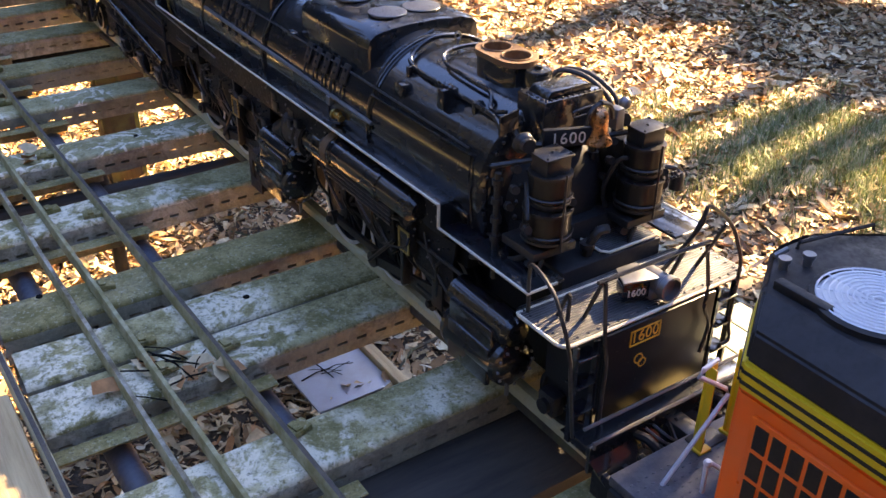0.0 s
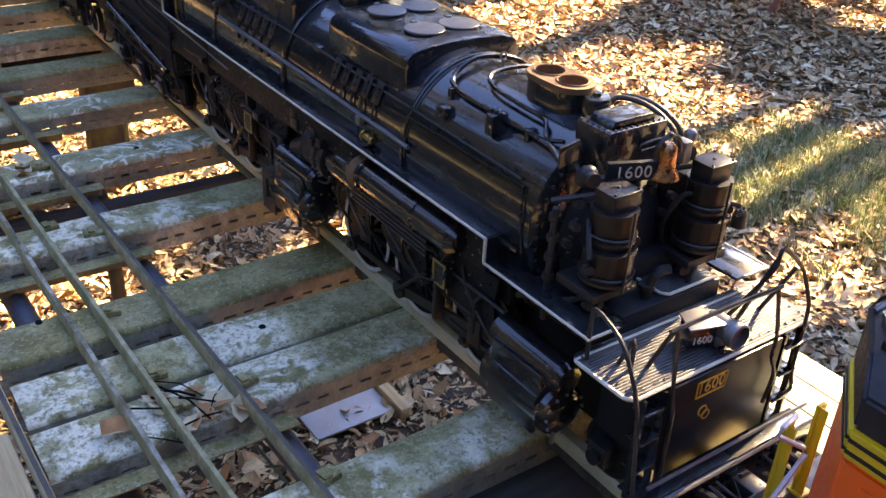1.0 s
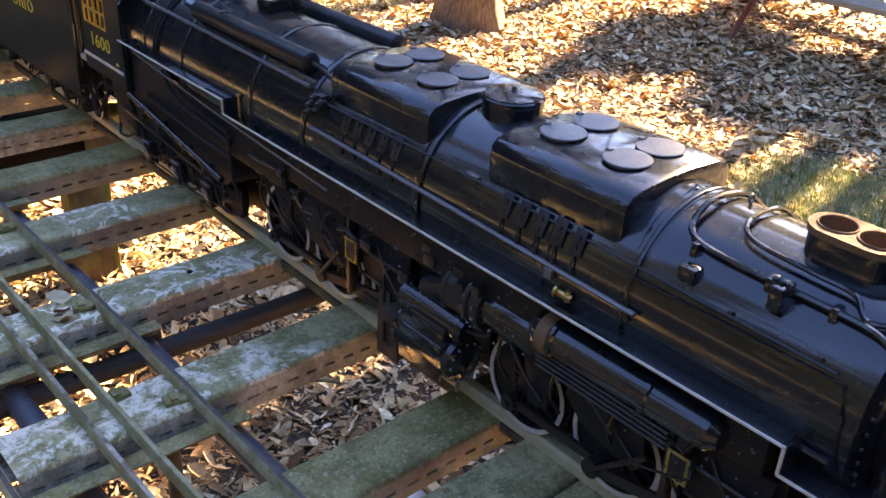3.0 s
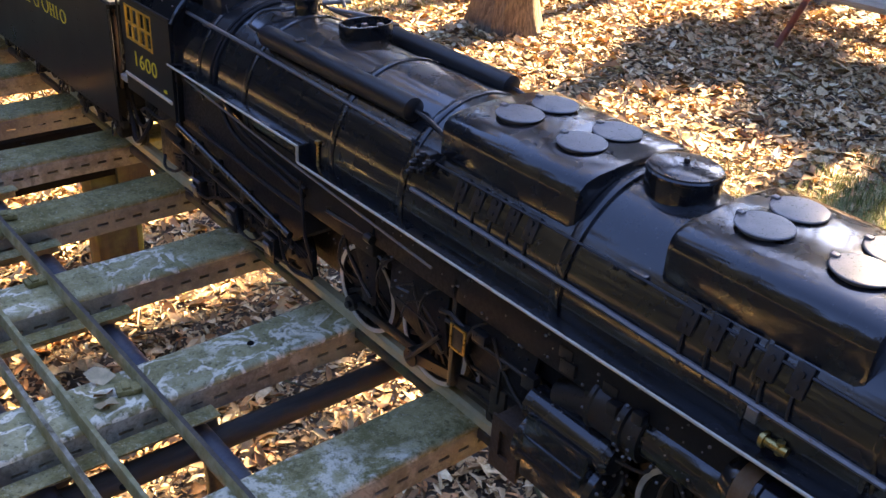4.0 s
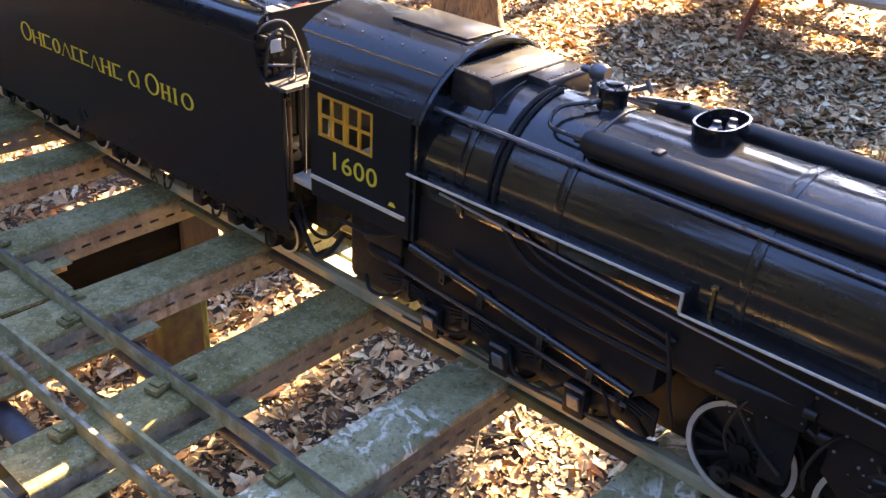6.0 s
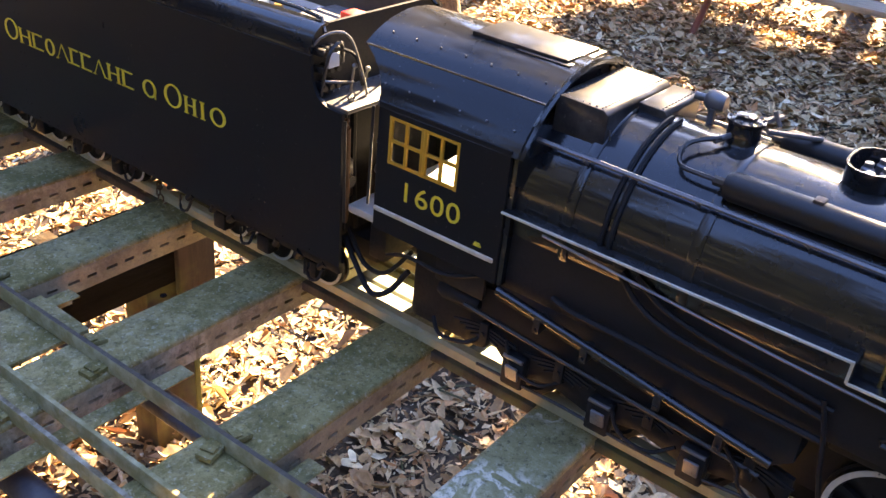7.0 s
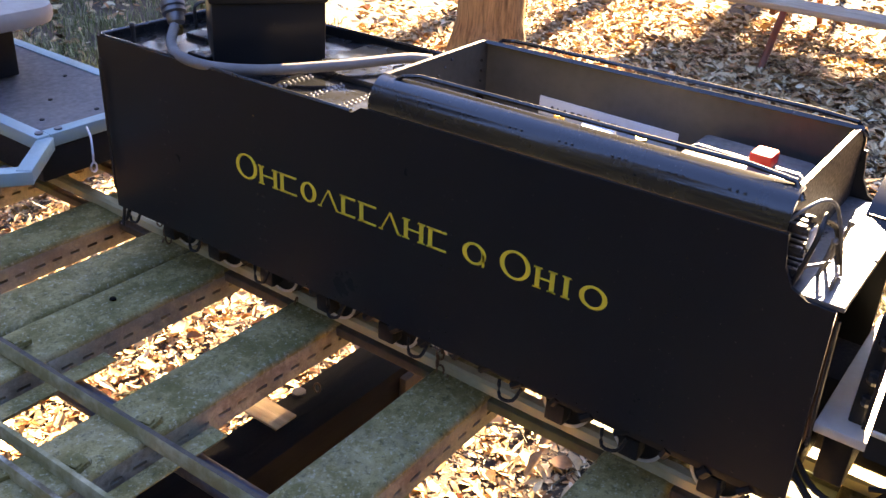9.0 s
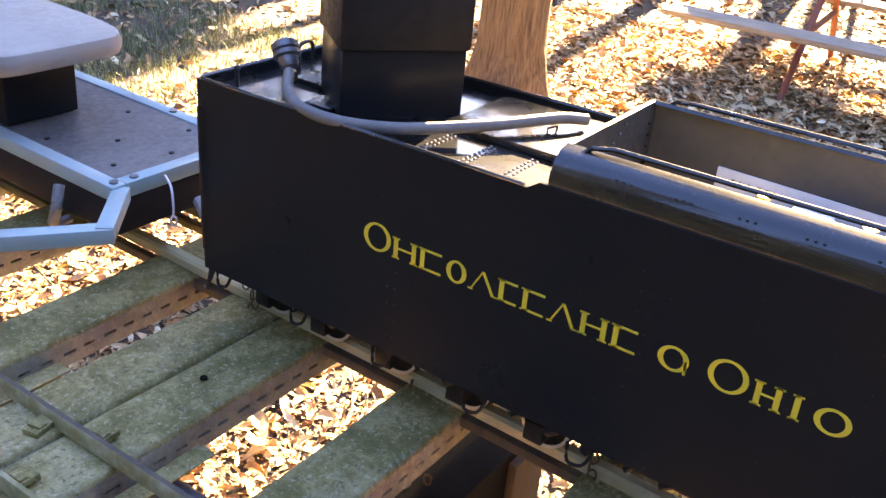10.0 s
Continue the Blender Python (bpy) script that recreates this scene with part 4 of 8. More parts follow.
for y in (0.50, 0.62, 0.86, 1.14, 1.30, 1.545, 1.70):
    bm = bmesh.new()
    r = BR + (0.0015 if y < 0.86 else 0.0042)
    v = 0.003 if y < 0.86 else 0.0065
    lathe(bm, [(r - 0.004, y - v), (r - 0.0005, y - v), (r, y - v + 0.001), (r, y + v - 0.001), (r - 0.0005, y + v), (r - 0.004, y + v)], 56, along_y(CX, BZ))
    part("boiler_band", bm, BLACK, boiler)
# smokebox wrapper seam and front ring of bolts
bm = bmesh.new()
rivets(bm, [(CX + 0.116 * math.sin(k * math.tau / 44), 0.217, BZ + 0.116 * math.cos(k * math.tau / 44)) for k in range(44)], 0.0028, (1, 0.8, 1))
part("bolt_ring", bm, GEAR, boiler)
bm = bmesh.new()
tube(bm, [(CX - 0.119, 0.235, BZ - 0.045), (CX - 0.1235, 0.24, BZ + 0.02), (CX - 0.113, 0.25, BZ + 0.052), (CX - 0.1135, 0.50, BZ + 0.052)], 0.0018, 5)
tube(bm, [(CX - 0.1225, 0.24, BZ - 0.028), (CX - 0.1225, 0.60, BZ - 0.028)], 0.003, 5)
part("wrapper_seam", bm, BLACK, boiler)

# firebox casing below the boiler and ash pan
bm = bmesh.new()
prism(bm, [(-0.128, 1.09), (0.128, 1.09), (0.132, 1.0), (0.130, 0.975), (-0.130, 0.975), (-0.132, 1.0)], 1.20, 1.785, None, 0.004)
part("firebox", bm, BLACK_MATT, eng)
bm = bmesh.new()
plate_yz(bm, [(1.785, 0.985), (1.785, 0.955), (1.41, 0.905), (1.38, 0.93), (1.38, 0.985)], -0.130, 0.130, 0.003)
part("ash_pan", bm, BLACK_MATT, eng)
bm = bmesh.new()
tube(bm, [(-0.143, 1.775, 0.978), (-0.143, 1.40, 0.925)], 0.0062, 12)
o = part("slanted_pipe", bm, BLACK, eng, "glossy pipe along the ash pan")
for y, z in ((1.709, 0.957), (1.640, 0.949), (1.538, 0.934), (1.459, 0.922)):
    bm = bmesh.new()
    box(bm, -0.150, -0.130, y - 0.005, y + 0.005, z - 0.010, z + 0.012, 0.0015)
    cyl(bm, (-0.150, y, z - 0.004), (-0.1535, y, z - 0.004), 0.003, 6)
    part("pipe_clip", bm, GEAR, o)
flip(o)
for s in (1, -1):
    runs = [
        (smooth([(s * -0.138, 1.62, 1.070), (s * -0.139, 1.588, 1.040), (s * -0.140, 1.536, 1.024), (s * -0.140, 1.449, 1.017), (s * -0.138, 1.365, 1.006)], 4), 0.0040),
        (smooth([(s * -0.137, 1.60, 1.075), (s * -0.138, 1.561, 1.050), (s * -0.139, 1.49, 1.036), (s * -0.139, 1.421, 1.029), (s * -0.138, 1.36, 1.020)], 4), 0.0034),
        (smooth([(s * -0.136, 1.70, 0.998), (s * -0.139, 1.668, 0.993), (s * -0.140, 1.591, 0.991), (s * -0.140, 1.502, 0.984), (s * -0.138, 1.36, 0.979)], 4), 0.0042),
        (smooth([(s * -0.140, 1.372, 1.03), (s * -0.144, 1.360, 0.99), (s * -0.146, 1.352, 0.95), (s * -0.140, 1.342, 0.905)], 4), 0.003)]
    pipes(runs, BLACK_MATT, eng, "firebox_pipe")
    pipes([([(s * -0.150, 1.72, 1.083), (s * -0.150, 1.42, 1.060), (s * -0.150, 1.05, 1.040)], 0.0018)], STEEL_DULL, eng, "reach_rod")


# running boards with their white edge
def running_board():
    steps = [(0.085, 0.275, 1.034), (0.275, 1.357, 1.068), (1.357, 1.778, 1.093)]
    bm = bmesh.new()
    for y0, y1, z in steps:
        box(bm, -0.152, -0.095, y0, y1, z - 0.004, z, 0.001)
    box(bm, -0.152, -0.11, 0.272, 0.277, 1.034, 1.068)
    box(bm, -0.152, -0.11, 1.355, 1.360, 1.068, 1.093)
    rb = part("running_board", bm, BLACK, eng)
    bm = bmesh.new()
    for y0, y1, z in steps:
        box(bm, -0.1550, -0.152, y0, y1, z - 0.0022, z + 0.0008, 0.0006)
    box(bm, -0.1550, -0.152, 0.2730, 0.2760, 1.034, 1.0688)
    box(bm, -0.1550, -0.152, 1.3560, 1.3590, 1.068, 1.0938)
    box(bm, -0.1550, -0.1080, 0.0825, 0.0850, 1.0318, 1.0348)
    part("edge_strip", bm, WHITE, rb, "white painted edge")
    bm = bmesh.new()
    cyl(bm, (-0.136, 1.330, 1.066), (-0.136, 1.330, 1.104), 0.0022, 8)
    cyl(bm, (-0.136, 1.330, 1.104), (-0.136, 1.330, 1.107), 0.0045, 10)
    part("oil_cup", bm, BRASS, rb, "small brass oil cup on a stem")
    return rb


flip(running_board())

# splash sheet between running board and boiler
bm = bmesh.new()
box(bm, -0.128, -0.10, 0.30, 1.30, 0.995, 1.062, 0.004)
o = part("side_sheet", bm, BLACK_MATT, eng)
flip(o)

# air reservoir below the running board
bm = bmesh.new()
lathe(bm, [(0, 0.342), (0.014, 0.345), (0.023, 0.356), (0.024, 0.43), (0.0265, 0.432), (0.0265, 0.44), (0.024, 0.442), (0.024, 0.57), (0.0275, 0.572), (0.0275, 0.60), (0.02, 0.612), (0, 0.613)], 20, along_y(-0.136, 1.022))
tank = part("air_reservoir", bm, BLACK, eng, "black cylinder with a browned rear end")
bm = bmesh.new()
lathe(bm, [(0.0255, 0.578), (0.0285, 0.578), (0.0285, 0.596), (0.0255, 0.596)], 20, along_y(-0.136, 1.022))
part("strap", bm, RUST, tank)
pipes([([(-0.150, 0.60, 1.000 - dz * 0.007), (-0.152, 0.40, 1.000 - dz * 0.007)], 0.0022) for dz in range(4)], GEAR, tank, "cooling_pipe")
flip(tank)


# ------------------------------------------------ things on top of the boiler
def sandbox(y0, y1):
    bm = bmesh.new()
    half = [(-0.080, 1.146), (-0.098, 1.148), (-0.101, 1.156), (-0.1015, 1.194), (-0.098, 1.208), (-0.089, 1.2165), (-0.070, 1.2215), (-0.025, 1.2250)]
    prof = [(CX + x, z) for x, z in half] + [(CX - x, z) for x, z in half[::-1]]
    prism(bm, prof, y0, y1, None, 0.010)
    body = part("sand_box", bm, BLACK, eng, "rounded glossy black sand box with four round lids", 40)
    yc = [(y0 + y1) / 2 - 0.051, (y0 + y1) / 2 + 0.051]
    for y in yc:
        for x in (-0.0305, 0.0305):
            bm = bmesh.new()
            lathe(bm, [(0.026, 1.218), (0.026, 1.2255), (0.0295, 1.2260), (0.0300, 1.2272), (0.0290, 1.2282), (0.024, 1.2286), (0, 1.2290)], 32, at(CX + x, y, 0))
            box(bm, CX + x - 0.004, CX + x + 0.004, y + 0.024, y + 0.032, 1.222, 1.231, 0.001)
            part("lid", bm, LID_GREY, body, "worn grey round lid")
    for i in range(5):
        y = y0 + 0.050 + i * 0.030
        bm = bmesh.new()
        tilt = at(CX - 0.1125, y, 1.146) @ pose(0, 0, 0, 0, 22, 0)
        box(bm, -0.0018, 0.0018, -0.0085, 0.0085, -0.016, 0.016, 0.001, tilt)
        cyl(bm, tilt @ Vector((-0.005, 0, 0.006)), tilt @ Vector((0.002, 0, 0.006)), 0.0034, 8)
        cyl(bm, tilt @ Vector((-0.004, 0, -0.007)), tilt @ Vector((0.002, 0, -0.007)), 0.0026, 8)
        tube(bm, smooth([(CX - 0.119, y, 1.131), (CX - 0.124, y - 0.002, 1.118), (CX - 0.127, y - 0.006, 1.102)], 3), 0.0016, 6)
        part("sand_valve", bm, TAG_GREY, body)
    return body


sandbox(0.530, 0.752)
sandbox(0.868, 1.100)

bm = bmesh.new()
lathe(bm, [(0.060, 1.188), (0.047, 1.196), (0.0415, 1.203), (0.0415, 1.230), (0.040, 1.236), (0.030, 1.239), (0, 1.2405)], 40, at(CX, 0.812, 0))
dome = part("steam_dome", bm, BLACK, eng, "round black steam dome with a flat cap")
bm = bmesh.new()
lathe(bm, [(0.0418, 1.2290), (0.0428, 1.2300), (0.0428, 1.2325), (0.0410, 1.2345)], 40, at(CX, 0.812, 0))
ball(bm, (CX, 0.812, 1.242), 0.004, 8)
part("cap_ring", bm, BLACK, dome)

# twin chimney
def stack():
    bm = bmesh.new()
    n = 40

    def loop(z, grow, cx=CX - 0.0115, cy=0.317):
        out = []
        for k in range(n):
            a = k * math.tau / n
            x, y = (0.0265 + grow) * math.cos(a), math.sin(a) * (0.0265 + grow)
            y += 0.0205 if math.sin(a) > 0 else -0.0205
            waist = 1 - 0.10 * max(0, 1 - abs(y) / 0.016)
            out.append(bm.verts.new((cx + x * waist, cy + y, z)))
        return out

    rings = [loop(1.185, 0.016), loop(1.198, 0.003), loop(1.203, 0.0), loop(1.231, 0.001), loop(1.232, 0.003), loop(1.2395, 0.003), loop(1.2395, -0.0075)]
    for a, b in zip(rings, rings[1:]):
        for k in range(n):
            f = bm.faces.new((a[k], a[(k + 1) % n], b[(k + 1) % n], b[k]))
            f.material_index = 1 if a is rings[4] or a is rings[5] else 0
    top = rings[-1]
    edges = [bm.edges.get((top[k], top[(k + 1) % n])) for k in range(n)]
    for y in (0.2955, 0.3385):
        hole = [bm.verts.new((CX - 0.0115 + 0.0185 * math.cos(k * math.tau / 28), y + 0.0185 * math.sin(k * math.tau / 28), 1.2395)) for k in range(28)]
        deep = [bm.verts.new((v.co.x, v.co.y, 1.205)) for v in hole]
        for k in range(28):
            q = (k + 1) % 28
            edges.append(bm.edges.new((hole[k], hole[q])))
            bm.faces.new((hole[q], hole[k], deep[k], deep[q])).material_index = 1
        bm.faces.new(deep).material_index = 2
    for f in bmesh.ops.triangle_fill(bm, use_beauty=True, edges=edges, normal=(0, 0, 1))["geom"]:
        if isinstance(f, bmesh.types.BMFace):
            f.material_index = 1
    body = part("chimney", bm, (BLACK, RUST, BLACK_MATT), eng, "oval twin chimney with rusty rims")
    for y in (0.2955, 0.3385):
        bm = bmesh.new()
        lathe(bm, [(0.0187, 1.2396), (0.0208, 1.2400), (0.0208, 1.2410), (0.0198, 1.2416), (0.0187, 1.2410), (0.0186, 1.2396)], 28, at(CX - 0.0115, y, 0))
        part("flue_rim", bm, RUST, body)
    return body


chimney = stack()

# feedwater heater ahead of the chimney
bm = bmesh.new()
box(bm, -0.062, 0.034, 0.183, 0.238, 1.150, 1.2205, 0.003)
heater = part("feedwater_heater", bm, BLACK, eng, "black box with a raised bolted cover")
bm = bmesh.new()
prism(bm, [(-0.053, 1.2205), (-0.047, 1.2300), (0.014, 1.2300), (0.020, 1.2205)], 0.190, 0.228, None, 0.002)
part("cover", bm, BLACK, heater)
bm = bmesh.new()
rivets(bm, [(-0.058 + 0.0088 * i, 0.1865, 1.2208) for i in range(11)] + [(-0.058 + 0.0088 * i, 0.2345, 1.2208) for i in range(11)] + [(-0.058, 0.195 + 0.0095 * i, 1.2208) for i in range(5)], 0.0018)
part("cover_bolts", bm, GEAR, heater)
bm = bmesh.new()
lathe(bm, [(0.018, 1.19), (0.018, 1.229), (0.016, 1.232), (0.006, 1.233), (0.005, 1.237), (0, 1.237)], 20, at(CX - 0.005, 0.258, 0))
part("relief_dome", bm, BLACK, heater)
pipes([(smooth([(CX + x - 0.012, 0.262, 1.214), (CX + x, 0.252, 1.226), (CX + x + 0.012, 0.215, 1.225), (CX + x + 0.020, 0.180, 1.205), (CX + x + 0.020, 0.165, 1.165)], 5), 0.0036) for x in (0.030, 0.041)], GEAR, heater, "heater_pipe", 8)
bm = bmesh.new()
tube(bm, smooth([(CX - 0.07, 0.21, 1.20), (CX - 0.078, 0.21, 1.185), (CX - 0.074, 0.19, 1.17), (CX - 0.05, 0.165, 1.175), (CX, 0.16, 1.18)], 5), 0.004, 6)
part("heater_pipe", bm, GEAR, heater)

# pipes lying over the smokebox
bm = bmesh.new()
tube(bm, smooth([(CX + 0.085, 0.47, 1.178), (CX + 0.04, 0.472, 1.208), (CX - 0.02, 0.475, 1.217), (CX - 0.062, 0.47, 1.199), (CX - 0.075, 0.44, 1.190), (CX - 0.078, 0.36, 1.188), (CX - 0.080, 0.26, 1.187), (CX - 0.085, 0.225, 1.178)], 6), 0.0038, 7)
tube(bm, smooth([(CX + 0.075, 0.425, 1.186), (CX + 0.03, 0.425, 1.212), (CX - 0.030, 0.424, 1.2135), (CX - 0.052, 0.40, 1.207), (CX - 0.058, 0.33, 1.204), (CX - 0.060, 0.285, 1.202), (CX - 0.075, 0.262, 1.19), (CX - 0.072, 0.235, 1.195)], 6), 0.0030, 7)
tube(bm, smooth([(CX - 0.125, 0.49, 1.09), (CX - 0.110, 0.505, 1.14), (CX - 0.070, 0.51, 1.19), (CX, 0.51, 1.215)], 6), 0.0024, 5)
for y in (0.45, 0.36, 0.29):
    box(bm, CX - 0.083, CX - 0.068, y - 0.004, y + 0.004, 1.170, 1.192, 0.001)
box(bm, CX - 0.10, CX - 0.074, 0.335, 0.350, 1.168, 1.196, 0.002)
rivets(bm, [(CX - 0.088, 0.335, 1.198), (CX - 0.088, 0.343, 1.198), (CX - 0.088, 0.351, 1.198)], 0.004)
part("smokebox_pipe", bm, BLACK, eng)
bm = bmesh.new()
box(bm, CX - 0.104, CX - 0.086, 0.43, 0.452, 1.156, 1.174, 0.003)
part("step_block", bm, BLACK, eng)
bm = bmesh.new()
box(bm, CX - 0.110, CX - 0.098, 0.76, 0.785, 1.150, 1.160, 0.002)
part("step_block", bm, BLACK, eng)
bm = bmesh.new()
tube(bm, [(CX - 0.004, 0.44, 1.214), (CX - 0.004, 0.44, 1.222)], 0.0018, 5)
tube(bm, [(CX - 0.004 + 0.005 * math.cos(a * math.tau / 10), 0.44, 1.227 + 0.005 * math.sin(a * math.tau / 10)) for a in range(10)], 0.0015, 5, True)
part("lifting_eye", bm, STEEL_DULL, eng)

# long silencer tubes each side of the firebox crown
for s in (-1, 1):
    bm = bmesh.new()
    x = CX + s * 0.086
    lathe(bm, [(0, 1.165), (0.010, 1.166), (0.0165, 1.170), (0.0165, 1.535), (0.013, 1.542), (0, 1.543)], 22, along_y(x, 1.198))
    tb = part("side_tube", bm, SOFT, eng, "long black tube on the boiler shoulder")
    bm = bmesh.new()
    tube(bm, smooth([(x, 1.168, 1.198), (x, 1.135, 1.194), (x + s * 0.006, 1.095, 1.185), (x + s * 0.012, 1.085, 1.170), (x + s * 0.018, 1.095, 1.155)], 5), 0.003, 6)
    part("drain_pipe", bm, GEAR, tb)
    bm = bmesh.new()
    tube(bm, smooth([(x, 1.54, 1.199), (x, 1.575, 1.199), (x - s * 0.006, 1.60, 1.20), (x - s * 0.03, 1.605, 1.215), (x - s * 0.06, 1.58, 1.222)], 5), 0.0028, 6)
    cyl(bm, (x, 1.543, 1.198), (x, 1.556, 1.198), 0.006, 8)
    part("feed_pipe", bm, ROD, tb)
    bm = bmesh.new()
    box(bm, x - 0.006, x + 0.010, 1.44, 1.452, 1.205, 1.217, 0.002)
    part("clip", bm, GEAR, tb)

# safety-valve tub, turret, generator
bm = bmesh.new()
n = 36
outer = [(oval(0.012, 1.425, 0.043 + g, 0.027 + g, n, 0.8), z) for g, z in ((0.006, 1.190), (-0.001, 1.202), (0.0, 1.206), (0.001, 1.2335), (-0.002, 1.2335), (-0.005, 1.212))]
rings = [[bm.verts.new((x, y, z)) for x, y in o] for o, z in outer]
for a, b in zip(rings, rings[1:]):
    for k in range(n):
        bm.faces.new((a[k], a[(k + 1) % n], b[(k + 1) % n], b[k]))
bm.faces.new(rings[-1])
tub = part("valve_tub", bm, BLACK, eng, "open oval tub holding safety valves")
for x, y in ((-0.012, 1.424), (0.014, 1.432), (0.036, 1.422), (0.012, 1.412)):
    bm = bmesh.new()
    lathe(bm, [(0.007, 1.21), (0.007, 1.222), (0.005, 1.224), (0.005, 1.229), (0, 1.230)], 12, at(x, y, 0))
    part("safety_valve", bm, STEEL_DULL, tub)
bm = bmesh.new()
lathe(bm, [(0.028, 1.205), (0.021, 1.212), (0.019, 1.216), (0.019, 1.236), (0.022, 1.238), (0.022, 1.241), (0.012, 1.243), (0.012, 1.246), (0.006, 1.247), (0, 1.247)], 24, at(-0.005, 1.566, 0))
turret = part("turret", bm, BLACK, eng, "round steam turret with a bolted cap")
bm = bmesh.new()
for k in range(10):
    rivets(bm, [(-0.005 + 0.018 * math.cos(k * 0.628), 1.566 + 0.018 * math.sin(k * 0.628), 1.242)], 0.002)
stuff(part("cap_bolts", bm, STEEL_DULL, turret))
bm = bmesh.new()
cyl(bm, (0.025, 1.565, 1.228), (0.07, 1.55, 1.228), 0.004, 8)
part("turret_pipe", bm, STEEL_DULL, turret)
bm = bmesh.new()
cyl(bm, (0.028, 1.55, 1.222), (0.075, 1.50, 1.215), 0.0035, 8)
part("turret_pipe", bm, STEEL_DULL, turret)
bm = bmesh.new()
cyl(bm, (0.055, 1.545, 1.222), (0.055, 1.555, 1.238), 0.003, 8)
part("turret_pipe", bm, STEEL_DULL, turret)
bm = bmesh.new()
cyl(bm, (-0.012, 1.57, 1.225), (-0.04, 1.585, 1.218), 0.0035, 8)
part("turret_pipe", bm, STEEL_DULL, turret)
bm = bmesh.new()
lathe(bm, [(0, 1.612), (0.010, 1.613), (0.013, 1.619), (0.013, 1.632), (0.009, 1.638), (0.005, 1.640), (0.005, 1.653), (0, 1.653)], 18, along_y(0.054, 1.229))
cyl(bm, (0.060, 1.622, 1.222), (0.075, 1.615, 1.210), 0.004, 8)
cyl(bm, (0.046, 1.625, 1.195), (0.046, 1.625, 1.222), 0.005, 8)
part("turbo_generator", bm, STEEL_DULL, eng)

# pair of dark pipes strapped round the boiler
for yy in (1.640, 1.651):
    bm = bmesh.new()
    tube(bm, [(CX + (BR + 0.004) * math.cos(radians(a)), yy + 0.0006 * (a - 90) * (0.25 if yy > 1.645 else 0.2) * 0.1, BZ + (BR + 0.004) * math.sin(radians(a))) for a in range(90, 186, 6)], 0.0034, 6)
    part("boiler_pipe", bm, BLACK_MATT, eng)

# boxes ahead of the cab
bm = bmesh.new()
plate_yz(bm, [(1.765, 1.150), (1.765, 1.231), (1.702, 1.229), (1.695, 1.224), (1.695, 1.150)], -0.087, 0.075, 0.002)
near_box = part("ejector_box", bm, DUSTY_TOP, eng, "riveted black box ahead of the cab")
bm = bmesh.new()
rivets(bm, [(-0.082 + 0.0078 * i, 1.706, 1.2292) for i in range(20)] + [(-0.082 + 0.0078 * i, 1.757, 1.2308) for i in range(20)] + [(-0.082, 1.714 + 0.009 * j, 1.2298) for j in range(5)], 0.0016)
stuff(part("rivets", bm, STEEL_DULL, near_box))
bm = bmesh.new()
plate_yz(bm, [(1.694, 1.160), (1.694, 1.2245), (1.660, 1.223), (1.655, 1.218), (1.655, 1.160)], -0.015, 0.080, 0.002)
low_box = part("lubricator_box", bm, DUSTY_TOP, eng, "lower black box with a riveted lid")
bm = bmesh.new()
rivets(bm, [(-0.010 + 0.0085 * i, 1.664, 1.2235) for i in range(11)], 0.0015)
stuff(part("rivets", bm, STEEL_DULL, low_box))
bm = bmesh.new()
tube(bm, [(-0.080, 1.693, 1.206), (-0.077, 1.692, 1.192), (-0.069, 1.692, 1.190), (-0.062, 1.692, 1.200), (-0.055, 1.692, 1.190), (-0.047, 1.692, 1.192), (-0.044, 1.693, 1.206)], 0.0012, 5)
part("hook_wire", bm, STEEL_DULL, near_box)


# handrails along the boiler
def stanchions(bm, pts, r=0.0035):
    for p in pts:
        a = math.atan2(p[2] - BZ, p[0] - CX)
        q = (CX + BR * math.cos(a), p[1], BZ + BR * math.sin(a))
        cyl(bm, q, p, 0.0018, 6)
        ball(bm, p, r, 8)


